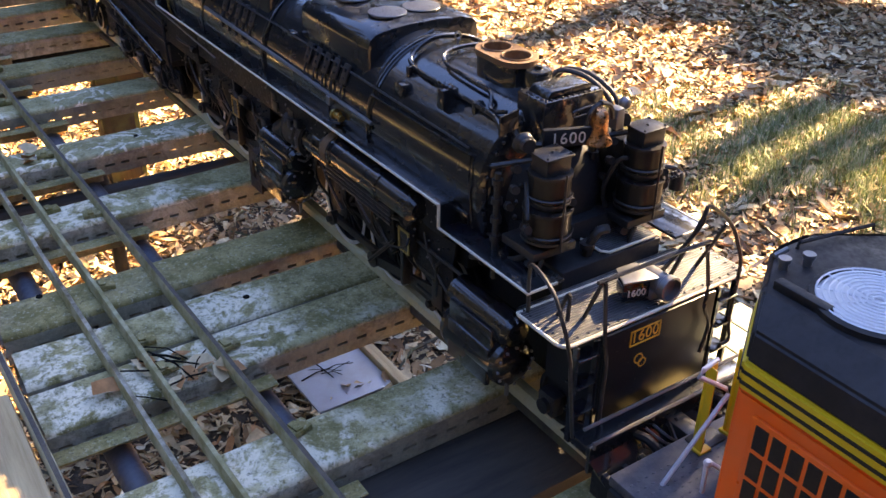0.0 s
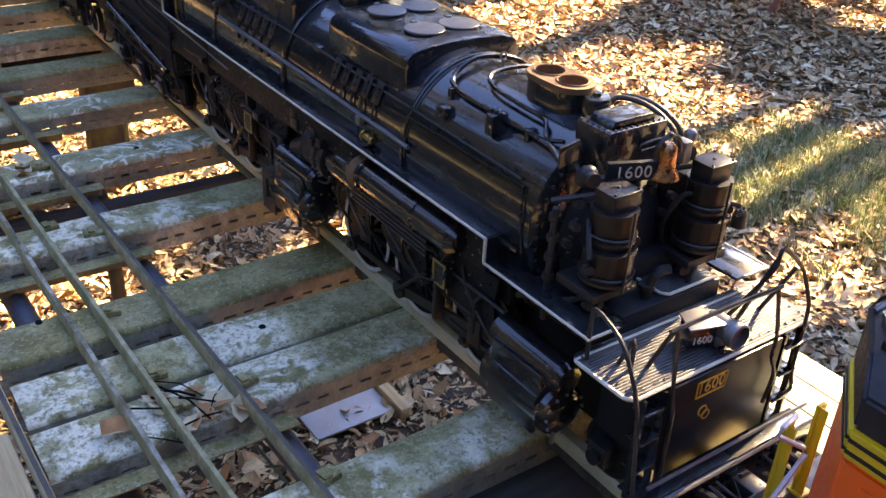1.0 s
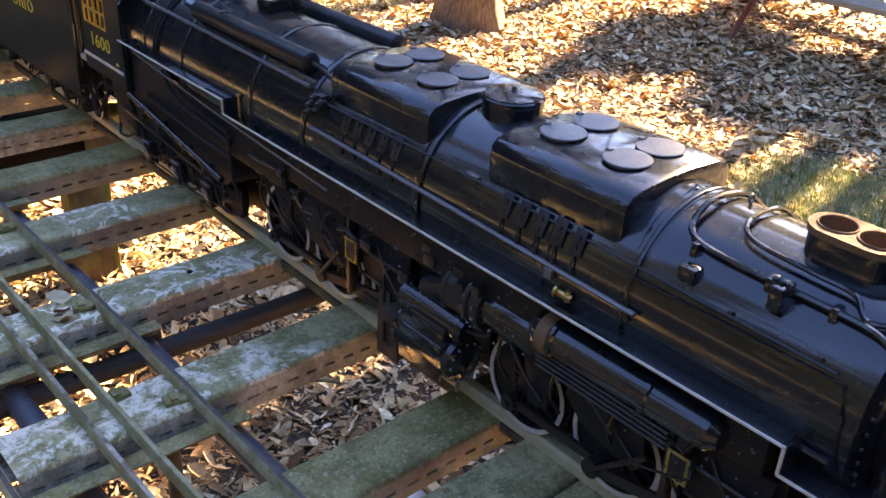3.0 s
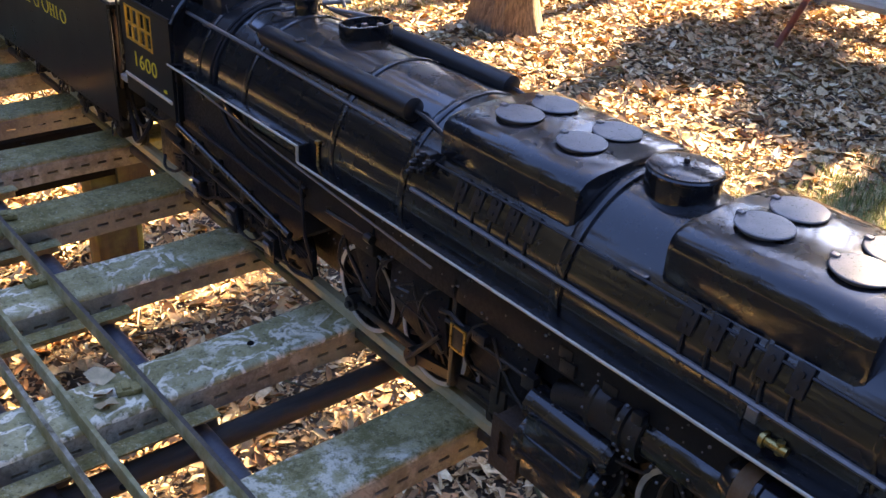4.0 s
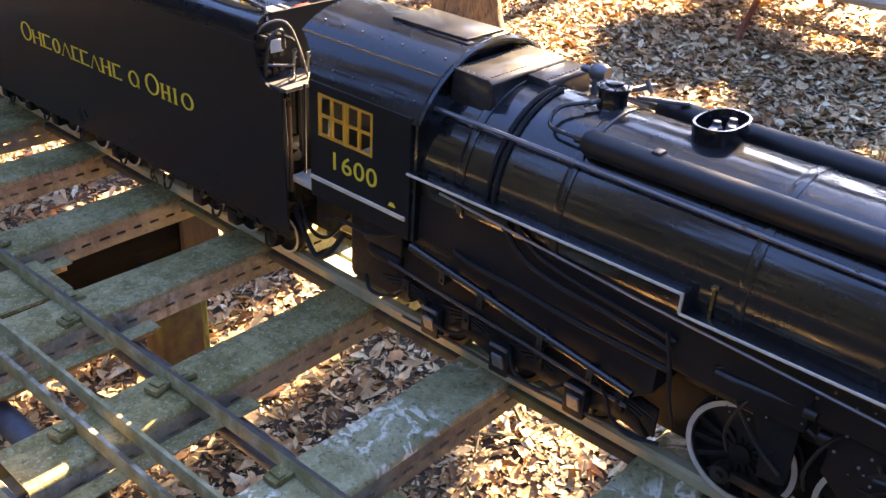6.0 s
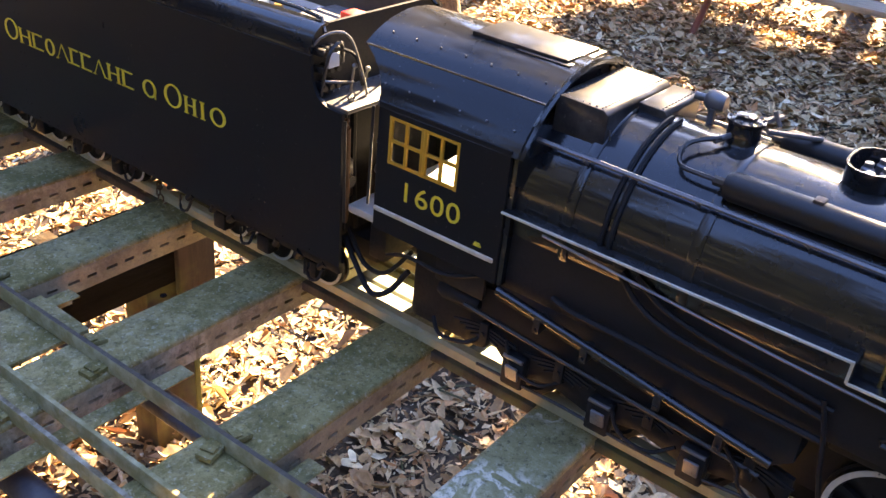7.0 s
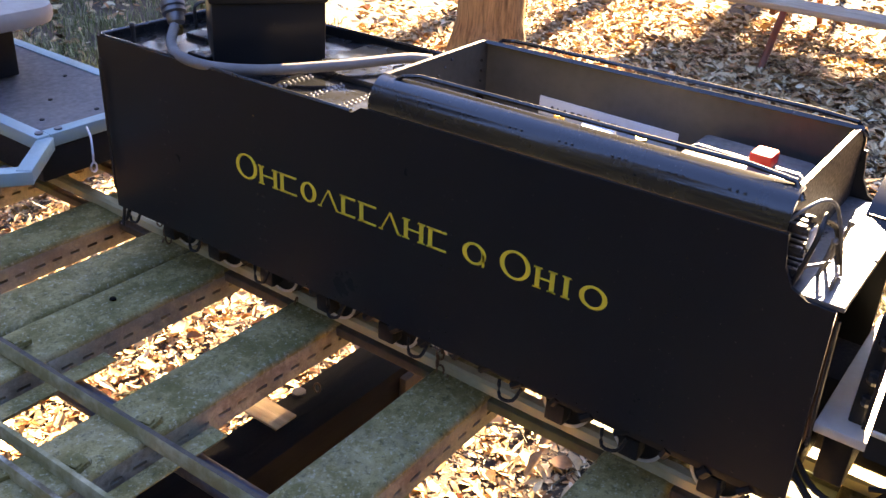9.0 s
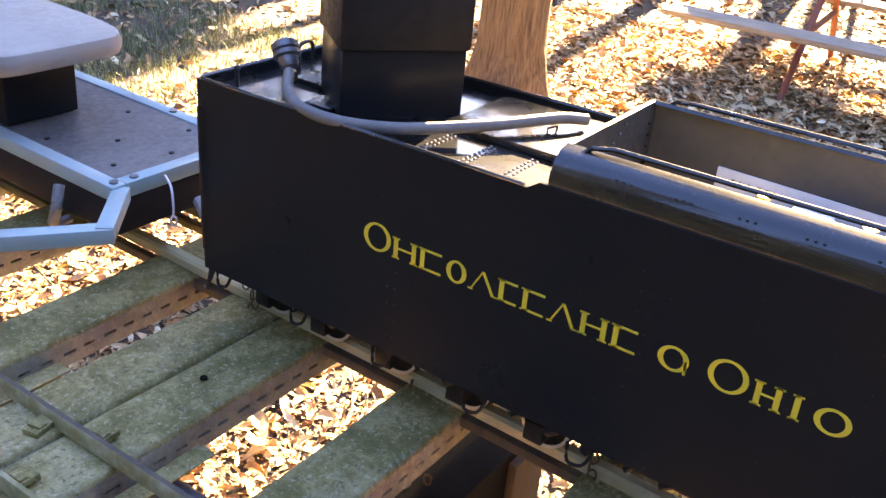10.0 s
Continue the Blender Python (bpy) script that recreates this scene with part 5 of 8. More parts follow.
for s in (1, -1):
    bm = bmesh.new()
    tube(bm, [(-0.116, 1.765, 1.181), (-0.117, 1.45, 1.178), (-0.117, 1.14, 1.172)], 0.0032, 6)
    stanchions(bm, [(-0.117, y, 1.177) for y in (1.70, 1.56, 1.44, 1.32, 1.20)])
    o = part("handrail", bm, STEEL_DULL, eng)
    bm = bmesh.new()
    tube(bm, [(-0.134, 1.118, 1.118), (-0.134, 0.80, 1.112), (-0.134, 0.48, 1.104)], 0.0034, 6)
    stanchions(bm, [(-0.134, y, 1.118 - 0.021 * (1.118 - y)) for y in (1.0, 0.86, 0.66, 0.55)])
    box(bm, -0.140, -0.126, 0.60, 0.612, 1.092, 1.106, 0.001)
    o2 = part("sand_rod", bm, STEEL_DULL, eng)
    bm = bmesh.new()
    tube(bm, [(-0.120, 1.10, 1.160), (-0.118, 0.80, 1.158), (-0.116, 0.50, 1.150), (-0.118, 0.26, 1.146)], 0.0017, 5)
    stanchions(bm, [(-0.117, y, 1.152) for y in (0.95, 0.8, 0.65, 0.5, 0.38, 0.28)], 0.0024)
    o3 = part("wire_rail", bm, GEAR, eng)
    bm = bmesh.new()
    box(bm, -0.126, -0.108, 1.095, 1.122, 1.146, 1.170, 0.003)
    for dy, dz in ((0, 0), (0.018, 0.004), (0.006, 0.018), (-0.008, 0.012), (0.024, -0.01)):
        ball(bm, (-0.130, 1.10 + dy, 1.150 + dz), 0.0055, 8)
        cyl(bm, (-0.120, 1.10 + dy, 1.150 + dz), (-0.140, 1.10 + dy, 1.150 + dz), 0.003, 6)
    o4 = part("check_valve", bm, GEAR, eng, "cluster of bright valve fittings")
    bm = bmesh.new()
    for y, z in ((0.565, 1.082),):
        cyl(bm, (-0.137, y, z), (-0.137, y + 0.028, z), 0.005, 10)
        cyl(bm, (-0.137, y + 0.008, z - 0.006), (-0.137, y + 0.008, z + 0.008), 0.004, 8)
        cyl(bm, (-0.137, y + 0.022, z), (-0.137, y + 0.026, z), 0.0085, 10)
    o5 = part("brass_valve", bm, BRASS, eng)
    if s > 0:
        near = (o, o2, o3, o4, o5)
    if s < 0:
        for q in (o, o2, o3, o4, o5):
            q.scale = (-1, 1, 1)


# ------------------------------------------------ wheels and motion work
def driver():
    r = 0.0715
    bm = bmesh.new()
    lathe(bm, [(0.062, -0.006), (r + 0.003, -0.006), (r + 0.003, -0.002), (r, 0.0), (r, 0.010), (0.062, 0.010), (0.062, -0.006)], 48, ALONG_X)
    lathe(bm, [(0, -0.004), (0.014, -0.004), (0.014, 0.012), (0.010, 0.014), (0, 0.014)], 20, ALONG_X)
    lathe(bm, [(0.0, -0.0075), (0.063, -0.0075), (0.063, -0.0055), (0.0, -0.0055)], 32, ALONG_X)
    star = []
    for k in range(14):
        for r_, d in ((0.0135, -0.20), (0.0625, -0.062), (0.0625, 0.062), (0.0135, 0.20)):
            a = k * math.tau / 14 + d
            star.append((r_ * math.cos(a), r_ * math.sin(a)))
    plate_yz(bm, star, -0.007, 0.001)
    plate_yz(bm, [(0.062 * math.cos(radians(d)), 0.062 * math.sin(radians(d))) for d in range(200, 341, 20)], -0.008, 0.0, 0.0)
    w = part("driving_wheel", bm, BLACK_MATT, eng, "spoked black driving wheel with a white rim")
    bm = bmesh.new()
    lathe(bm, [(0.0645, 0.0098), (0.0645, 0.0115), (r - 0.0003, 0.0115), (r - 0.0003, 0.0098)], 48, ALONG_X)
    part("white_rim", bm, TYRE_WHITE, w)
    return w


DRIVERS = [0.350, 0.510, 0.670, 0.950, 1.113, 1.276]
WZ = RAIL + 0.0715
w0 = driver()
w0.location = (-0.073, DRIVERS[0], WZ)
for k, y in enumerate(DRIVERS):
    for s in (-1, 1):
        if s < 0 and k == 0:
            continue
        o = again(w0, Matrix())
        o.matrix_basis = at(s * 0.073, y, WZ) @ (Matrix.Diagonal((s * -1, 1, 1, 1))) @ pose(0, 0, 0, 40 * k)

for s in (-1, 1):
    for grp, cy in ((DRIVERS[:3], 0.195), (DRIVERS[3:], 0.812)):
        x = s * 0.098
        crank = (0.010, -0.024)
        pins = [(y + crank[0], WZ + crank[1]) for y in grp]
        bm = bmesh.new()
        for (ya, za), (yb, zb) in zip(pins, pins[1:]):
            box(bm, x - 0.004, x + 0.004, ya, yb, za - 0.0065, za + 0.0065, 0.001)
        for y, z in pins:
            cyl(bm, (x - s * 0.006, y, z), (x + s * 0.010, y, z), 0.0125, 14)
            cyl(bm, (x + s * 0.010, y, z), (x + s * 0.016, y, z), 0.006, 10)
        part("coupling_rod", bm, ROD, eng, "oily steel coupling rod")
        bm = bmesh.new()
        p, q = Vector((x + s * 0.014, pins[1][0], pins[1][1])), Vector((x + s * 0.014, cy + 0.13, WZ + 0.014))
        d = (q - p).normalized()
        n_ = Vector((0, -d.z, d.y)) * 0.0065
        t = bmesh.new()
        vs = [t.verts.new(v + Vector((dx, 0, 0))) for dx in (-0.003, 0.003) for v in (p + n_ * 1.3, q + n_, q - n_, p - n_ * 1.3)]
        for f in ((0, 1, 2, 3), (7, 6, 5, 4), (0, 4, 5, 1), (1, 5, 6, 2), (2, 6, 7, 3), (3, 7, 4, 0)):
            t.faces.new([vs[i] for i in f])
        graft(bm, t)
        cyl(bm, p - Vector((0.006, 0, 0)), p + Vector((0.006, 0, 0)), 0.014, 16)
        cyl(bm, (x + s * 0.014, cy + 0.06, WZ + 0.014), q, 0.004, 8)
        box(bm, x + s * 0.014 - 0.009, x + s * 0.014 + 0.009, q.y - 0.014, q.y + 0.014, q.z - 0.022, q.z + 0.022, 0.002)
        part("main_rod", bm, ROD, eng, "oily steel main rod with a crosshead")
        # guide bars, links and levers
        bm = bmesh.new()
        for dz in (0.022, -0.016):
            box(bm, x + s * 0.008, x + s * 0.020, cy + 0.07, cy + 0.19, WZ + 0.012 + dz, WZ + 0.018 + dz, 0.001)
        yl = cy + 0.215
        box(bm, x + s * 0.012, x + s * 0.030, yl - 0.004, yl + 0.004, WZ - 0.01, 1.03, 0.001)
        tube(bm, [(x + s * 0.026, yl - 0.03, 0.945), (x + s * 0.03, yl - 0.02, 0.968), (x + s * 0.03, yl + 0.004, 0.975), (x + s * 0.026, yl + 0.03, 0.965)], 0.004, 6)
        tube(bm, [(x + s * 0.024, yl + 0.02, 0.955), (x + s * 0.024, cy + 0.05, 0.955)], 0.0032, 6)
        tube(bm, [(x + s * 0.022, q.y, q.z), (x + s * 0.026, q.y - 0.004, q.z + 0.055), (x + s * 0.024, q.y - 0.016, 0.955)], 0.0032, 6)
        tube(bm, [(x + s * 0.024, pins[1][0], pins[1][1]), (x + s * 0.026, yl + 0.028, 0.925)], 0.0034, 6)
        for i in range(4):
            y = grp[0] + 0.02 + i * 0.095
            box(bm, x - s * 0.020, x + s * 0.004, y - 0.010, y + 0.010, 0.955, 0.985, 0.002)
            tube(bm, smooth([(x + s * 0.01, y, 0.99), (x + s * 0.034, y + 0.015, 0.98), (x + s * 0.03, y + 0.03, 0.93), (x + s * 0.006, y + 0.03, 0.885)], 3), 0.0024, 5)
        part("valve_gear", bm, GEAR, eng, "dark oily valve gear links and levers")
        for k, y in enumerate(grp):
            bm = bmesh.new()
            prof = [(y + 0.020, 0.990), (y - 0.012, 0.962), (y - 0.030, 0.925), (y - 0.034, 0.880), (y - 0.068, 0.886), (y - 0.066, 0.990)] if k == 2 else [(y + 0.062, 0.990), (y + 0.064, 0.930), (y + 0.050, 0.918), (y + 0.036, 0.905), (y - 0.004, 0.893), (y - 0.050, 0.886), (y - 0.066, 0.900), (y - 0.058, 0.945), (y - 0.064, 0.990)]
            plate_yz(bm, prof, s * 0.1135 - 0.003, s * 0.1135 + 0.003, 0.0015)
            rivets(bm, [(s * 0.1170, y - 0.048 + 0.013 * i, 0.975 - 0.006 * (i % 2)) for i in range(4)] + [(s * 0.1170, y - 0.046, 0.905 + 0.02 * i) for i in range(3)], 0.0026)
            hang = part("gear_hanger", bm, BLACK_MATT, eng, "dark grimy hanger plate of the valve gear")
            bm = bmesh.new()
            tube(bm, smooth([(s * 0.120, y + 0.01, 0.975), (s * 0.124, y - 0.01, 0.950), (s * 0.122, y - 0.03, 0.925), (s * 0.120, y - 0.06, 0.90)], 4), 0.0026, 6)
            part("oil_pipe", bm, GEAR, hang)
        bm = bmesh.new()
        box(bm, min(x + s * 0.024, x + s * 0.037), max(x + s * 0.024, x + s * 0.037), yl - 0.034, yl - 0.004, 0.932, 0.970, 0.002)
        lub = part("lubricator", bm, GEAR, eng)
        bm = bmesh.new()
        xa, xb = min(x + s * 0.0365, x + s * 0.0385), max(x + s * 0.0365, x + s * 0.0385)
        for a_, b_ in ((0.0, 0.004), (0.026, 0.030)):
            box(bm, xa, xb, yl - 0.034 + a_, yl - 0.034 + b_, 0.932, 0.970)
        box(bm, xa, xb, yl - 0.0299, yl - 0.0081, 0.966, 0.970)
        box(bm, xa, xb, yl - 0.0299, yl - 0.0081, 0.932, 0.935)
        part("brass_trim", bm, BRASS, lub)
        # cylinder with its valve chest
        bm = bmesh.new()
        cx = s * 0.126
        lathe(bm, [(0, cy - 0.068), (0.024, cy - 0.066), (0.034, cy - 0.060), (0.036, cy - 0.052), (0.034, cy - 0.048), (0.034, cy + 0.048), (0.037, cy + 0.052), (0.036, cy + 0.060), (0.014, cy + 0.066), (0, cy + 0.07)], 28, along_y(cx, WZ + 0.014))
        lathe(bm, [(0, cy - 0.070), (0.018, cy - 0.068), (0.0235, cy - 0.060), (0.0225, cy - 0.05), (0.0225, cy + 0.05), (0.0235, cy + 0.06), (0.012, cy + 0.066), (0, cy + 0.07)], 24, along_y(s * 0.128, WZ + 0.066))
        box(bm, cx - 0.030, cx + 0.030, cy - 0.048, cy + 0.048, WZ, WZ + 0.07, 0.004)
        box(bm, s * 0.155 - 0.004, s * 0.155 + 0.004, cy - 0.046, cy + 0.046, WZ - 0.020, WZ + 0.040, 0.003)
        cyl_ob = part("cylinder", bm, BLACK, eng, "black steam cylinder with bolted ends")
        bm = bmesh.new()
        rivets(bm, [(cx + 0.029 * math.cos(k * 0.5236), cy - 0.0655, WZ + 0.014 + 0.029 * math.sin(k * 0.5236)) for k in range(12)], 0.0026)
        for dz in (-0.022, 0.0):
            tube(bm, [(cx, cy - 0.05 + 0.05 * (dz == 0), WZ - 0.024), (cx, cy - 0.05 + 0.05 * (dz == 0), WZ - 0.045)], 0.003, 6)
        stuff(part("cylinder_bolts", bm, STEEL_DULL, cyl_ob))
    bm = bmesh.new()
    holed(bm, s * 0.152, s * 0.156, (0.864, 0.912, 0.828, 0.906), (0.880, 0.898, 0.850, 0.888))
    box(bm, min(s * 0.118, s * 0.150), max(s * 0.118, s * 0.150), 0.866, 0.910, 0.830, 0.904, 0.002)
    part("oil_box", bm, RUST_BROWN, eng, "rusty brown box with a square opening")

# ball-jointed steam pipes between the two engines
for s in (-1, 1):
    bm = bmesh.new()
    lathe(bm, [(0.022, 0.715), (0.036, 0.716), (0.037, 0.720), (0.037, 0.727), (0.033, 0.729), (0.033, 0.737), (0.037, 0.739), (0.037, 0.747), (0.034, 0.750), (0.034, 0.783), (0.036, 0.785), (0.036, 0.790), (0.023, 0.794)], 28, along_y(s * 0.108, 0.985))
    cyl(bm, (s * 0.108, 0.785, 0.985), (s * 0.112, 0.845, 0.955), 0.022, 16)
    pipe = part("steam_pipe", bm, GEAR, eng, "dark jointed steam pipe with bolted flanges")
    bm = bmesh.new()
    lathe(bm, [(0, 0.600), (0.026, 0.602), (0.030, 0.612), (0.030, 0.716), (0, 0.717)], 24, along_y(s * 0.108, 0.987))
    part("sleeve", bm, BLACK, pipe, "glossy black sleeve")
    for y in (0.7235, 0.743):
        for k in range(14):
            a = k * math.tau / 14 + 9 * y
            bm = bmesh.new()
            cyl(bm, (s * 0.108 + 0.0368 * math.cos(a), y, 0.985 + 0.0368 * math.sin(a)), (s * 0.108 + 0.0392 * math.cos(a), y, 0.985 + 0.0392 * math.sin(a)), 0.0022, 6)
            part("flange_bolt", bm, STEEL_DULL, pipe)
    bm = bmesh.new()
    lathe(bm, [(0.0, 0.148), (0.016, 0.15), (0.018, 0.16), (0.018, 0.235), (0.022, 0.237), (0.022, 0.243), (0, 0.245)], 18, along_y(s * 0.090, 0.992))
    part("steam_pipe", bm, GEAR, eng)

# frames, springs and clutter behind the wheels
bm = bmesh.new()
for s in (-1, 1):
    box(bm, s * 0.045 - 0.006, s * 0.045 + 0.006, 0.10, 0.78, 0.835, 0.975, 0.003)
    box(bm, s * 0.045 - 0.006, s * 0.045 + 0.006, 0.76, 1.76, 0.845, 0.975, 0.003)
# added centre plate: a dark backing that blocks sun and bright ground behind the wheels
box(bm, -0.030, -0.022, 0.16, 1.76, 0.806, 0.990, 0.002)
box(bm, -0.10, 0.10, 0.28, 0.72, 0.945, 0.990, 0.006)
box(bm, -0.10, 0.10, 0.86, 1.36, 0.945, 0.985, 0.006)
part("frame", bm, BLACK_MATT, eng)
rng = random.Random(77)
for s in (-1, 1):
    bm = bmesh.new()
    for i in range(46):
        y = rng.uniform(0.28, 1.36)
        x = s * rng.uniform(0.098, 0.140)
        z = rng.uniform(0.955, 1.03)
        k = rng.random()
        if k < 0.35:
            box(bm, x - 0.006, x + 0.006, y - rng.uniform(0.004, 0.014), y + 0.010, z - rng.uniform(0.006, 0.016), z + 0.008, 0.0015)
        elif k < 0.75:
            a = Vector((x, y, z))
            tube(bm, smooth([a, a + Vector((s * 0.01, rng.uniform(-0.05, 0.05), -0.012)), a + Vector((s * 0.004, rng.uniform(-0.09, 0.09), rng.uniform(-0.05, 0.02)))], 3), rng.uniform(0.0014, 0.003), 5)
        else:
            cyl(bm, (x, y, z), (x, y + 0.014, z), rng.uniform(0.004, 0.009), 10)
    stuff(part("under_board_piping", bm, GEAR, eng, "tangle of dark oily pipes and fittings"))
    bm = bmesh.new()
    for i in range(150):
        y, z = rng.uniform(0.28, 1.34), rng.uniform(0.955, 1.055)
        rivets(bm, [(s * (0.1285 if z > 0.995 else 0.1375), y, z)], rng.choice((0.0012, 0.0016, 0.0022)))
    stuff(part("side_rivets", bm, STEEL_DULL, eng))

# leading and trailing trucks
def small_wheel(name, x, y, r, s):
    bm = bmesh.new()
    lathe(bm, [(0, -0.004), (r + 0.003, -0.004), (r + 0.003, -0.001), (r, 0), (r, 0.010), (r - 0.007, 0.011), (r - 0.010, 0.007), (0.012, 0.006), (0.010, 0.012), (0, 0.012)], 32, at(x, y, RAIL + r) @ (ALONG_X if s < 0 else ALONG_X @ pose(0, 0, 0, 180)))
    w = part(name, bm, BLACK_MATT, eng)
    bm = bmesh.new()
    box(bm, x + s * 0.014, x + s * 0.034, y - 0.016, y + 0.016, RAIL + r - 0.014, RAIL + r + 0.018, 0.003)
    cyl(bm, (x + s * 0.034, y, RAIL + r), (x + s * 0.040, y, RAIL + r), 0.011, 12)
    part("axle_box", bm, GEAR, w)


for s in (-1, 1):
    small_wheel("leading_wheel", s * 0.072, 0.088, 0.040, s)
    for y in (1.485, 1.612, 1.742):
        small_wheel("trailing_wheel", s * 0.072, y, 0.043, s)
    bm = bmesh.new()
    prof = [(1.385, 0.845), (1.41, 0.885), (1.50, 0.872), (1.565, 0.893), (1.63, 0.872), (1.73, 0.893), (1.765, 0.86), (1.74, 0.845), (1.69, 0.855), (1.63, 0.84), (1.565, 0.855), (1.50, 0.84), (1.435, 0.855)]
    plate_yz(bm, prof, s * 0.106 - 0.008, s * 0.106 + 0.008, 0.002)
    part("truck_frame", bm, BLACK_MATT, eng)
# skirts, steps and hoses that fill the space under the cab and the ash pan
for s in (-1, 1):
    bm = bmesh.new()
    low = [(1.375 + 0.0125 * i, 0.868 - 0.018 * math.cos((1.375 + 0.0125 * i - 1.485) * math.tau / 0.1285)) for i in range(37)]
    plate_yz(bm, low + [(1.825, 0.955), (1.78, 0.958), (1.40, 0.905), (1.375, 0.90)], s * 0.115 - 0.003, s * 0.115 + 0.003)
    part("truck_skirt", bm, BLACK_MATT, eng, "dark scalloped truck side")
    bm = bmesh.new()
    box(bm, s * 0.092 - 0.022, s * 0.092 + 0.022, 1.80, 1.935, 0.850, 0.984, 0.012)
    part("ash_hopper", bm, BLACK_MATT, eng)
    bm = bmesh.new()
    lathe(bm, [(0, 1.81), (0.010, 1.812), (0.014, 1.82), (0.014, 1.87), (0.010, 1.88), (0, 1.882)], 16, along_y(s * 0.116, 0.925))
    part("booster_cylinder", bm, BLACK_MATT, eng)
    for y in (1.485, 1.612, 1.742):
        bm = bmesh.new()
        box(bm, min(s * 0.116, s * 0.134), max(s * 0.116, s * 0.134), y - 0.017, y + 0.017, 0.836, 0.884, 0.004)
        journal = part("journal_box", bm, BLACK_MATT, eng, "oily journal box with a worn grey lid")
        bm = bmesh.new()
        box(bm, -0.002, 0.002, -0.0095, 0.0095, -0.012, 0.012, 0.0015, at(s * 0.137, y - 0.002, 0.862) @ pose(0, 0, 0, 0, s * 14))
        part("lid", bm, LID_GREY, journal)
        bm = bmesh.new()
        cyl(bm, (s * 0.134, y - 0.015, 0.882), (s * 0.134, y + 0.015, 0.882), 0.0028, 8)
        part("hinge", bm, STEEL_DULL, journal)
    for y in (1.423, 1.549, 1.677, 1.795):
        for k in range(4):
            bm = bmesh.new()
            n = 0.052 - 0.010 * k
            tube(bm, smooth([(s * 0.125, y - n, 0.893 - 0.004 * k), (s * 0.125, y, 0.902 - 0.0046 * k), (s * 0.125, y + n, 0.893 - 0.004 * k)], 4), 0.0022, 5)
            part("spring_leaf", bm, BLACK_MATT, eng)
        bm = bmesh.new()
        box(bm, min(s * 0.119, s * 0.131), max(s * 0.119, s * 0.131), y - 0.007, y + 0.007, 0.878, 0.910, 0.002)
        cyl(bm, (s * 0.131, y, 0.894), (s * 0.134, y, 0.894), 0.0035, 6)
        part("spring_buckle", bm, BLACK_MATT, eng)
    bm = bmesh.new()
    tube(bm, smooth([(s * 0.130, 1.83, 0.925), (s * 0.131, 1.72, 0.917), (s * 0.131, 1.55, 0.905), (s * 0.130, 1.41, 0.893)], 4), 0.0034, 6)
    part("equalizer_bar", bm, GEAR, eng)
    bm = bmesh.new()
    tube(bm, smooth([(s * 0.129, 1.80, 0.842), (s * 0.130, 1.66, 0.846), (s * 0.130, 1.54, 0.842), (s * 0.128, 1.38, 0.858)], 4), 0.0022, 6)
    part("brake_rod", bm, GEAR, eng)
    for pts, r in (
        ([(s * 0.132, 1.455, 0.912), (s * 0.139, 1.435, 0.895), (s * 0.139, 1.425, 0.872), (s * 0.136, 1.40, 0.858), (s * 0.128, 1.36, 0.862)], 0.0026),
        ([(s * 0.128, 1.93, 0.93), (s * 0.138, 1.955, 0.89), (s * 0.136, 1.99, 0.872), (s * 0.126, 2.03, 0.90), (s * 0.12, 2.06, 0.93)], 0.0045),
        ([(s * 0.110, 1.94, 0.95), (s * 0.122, 1.975, 0.905), (s * 0.118, 2.02, 0.90), (s * 0.11, 2.06, 0.94)], 0.0035),
        ([(s * 0.128, 1.88, 0.88), (s * 0.138, 1.86, 0.865), (s * 0.136, 1.82, 0.87), (s * 0.128, 1.80, 0.885)], 0.003),
        ([(s * 0.136, 1.80, 0.985), (s * 0.138, 1.86, 0.96), (s * 0.136, 1.93, 0.958), (s * 0.130, 1.97, 0.94)], 0.003),
        ([(s * 0.128, 1.76, 0.90), (s * 0.136, 1.74, 0.87), (s * 0.134, 1.70, 0.862), (s * 0.126, 1.67, 0.88)], 0.0025),
        ([(s * 0.128, 1.60, 0.885), (s * 0.136, 1.58, 0.858), (s * 0.134, 1.54, 0.85), (s * 0.126, 1.51, 0.87)], 0.0025),
    ):
        bm = bmesh.new()
        tube(bm, smooth(pts, 4), r, 6)
        part("hose", bm, BLACK_MATT, eng)

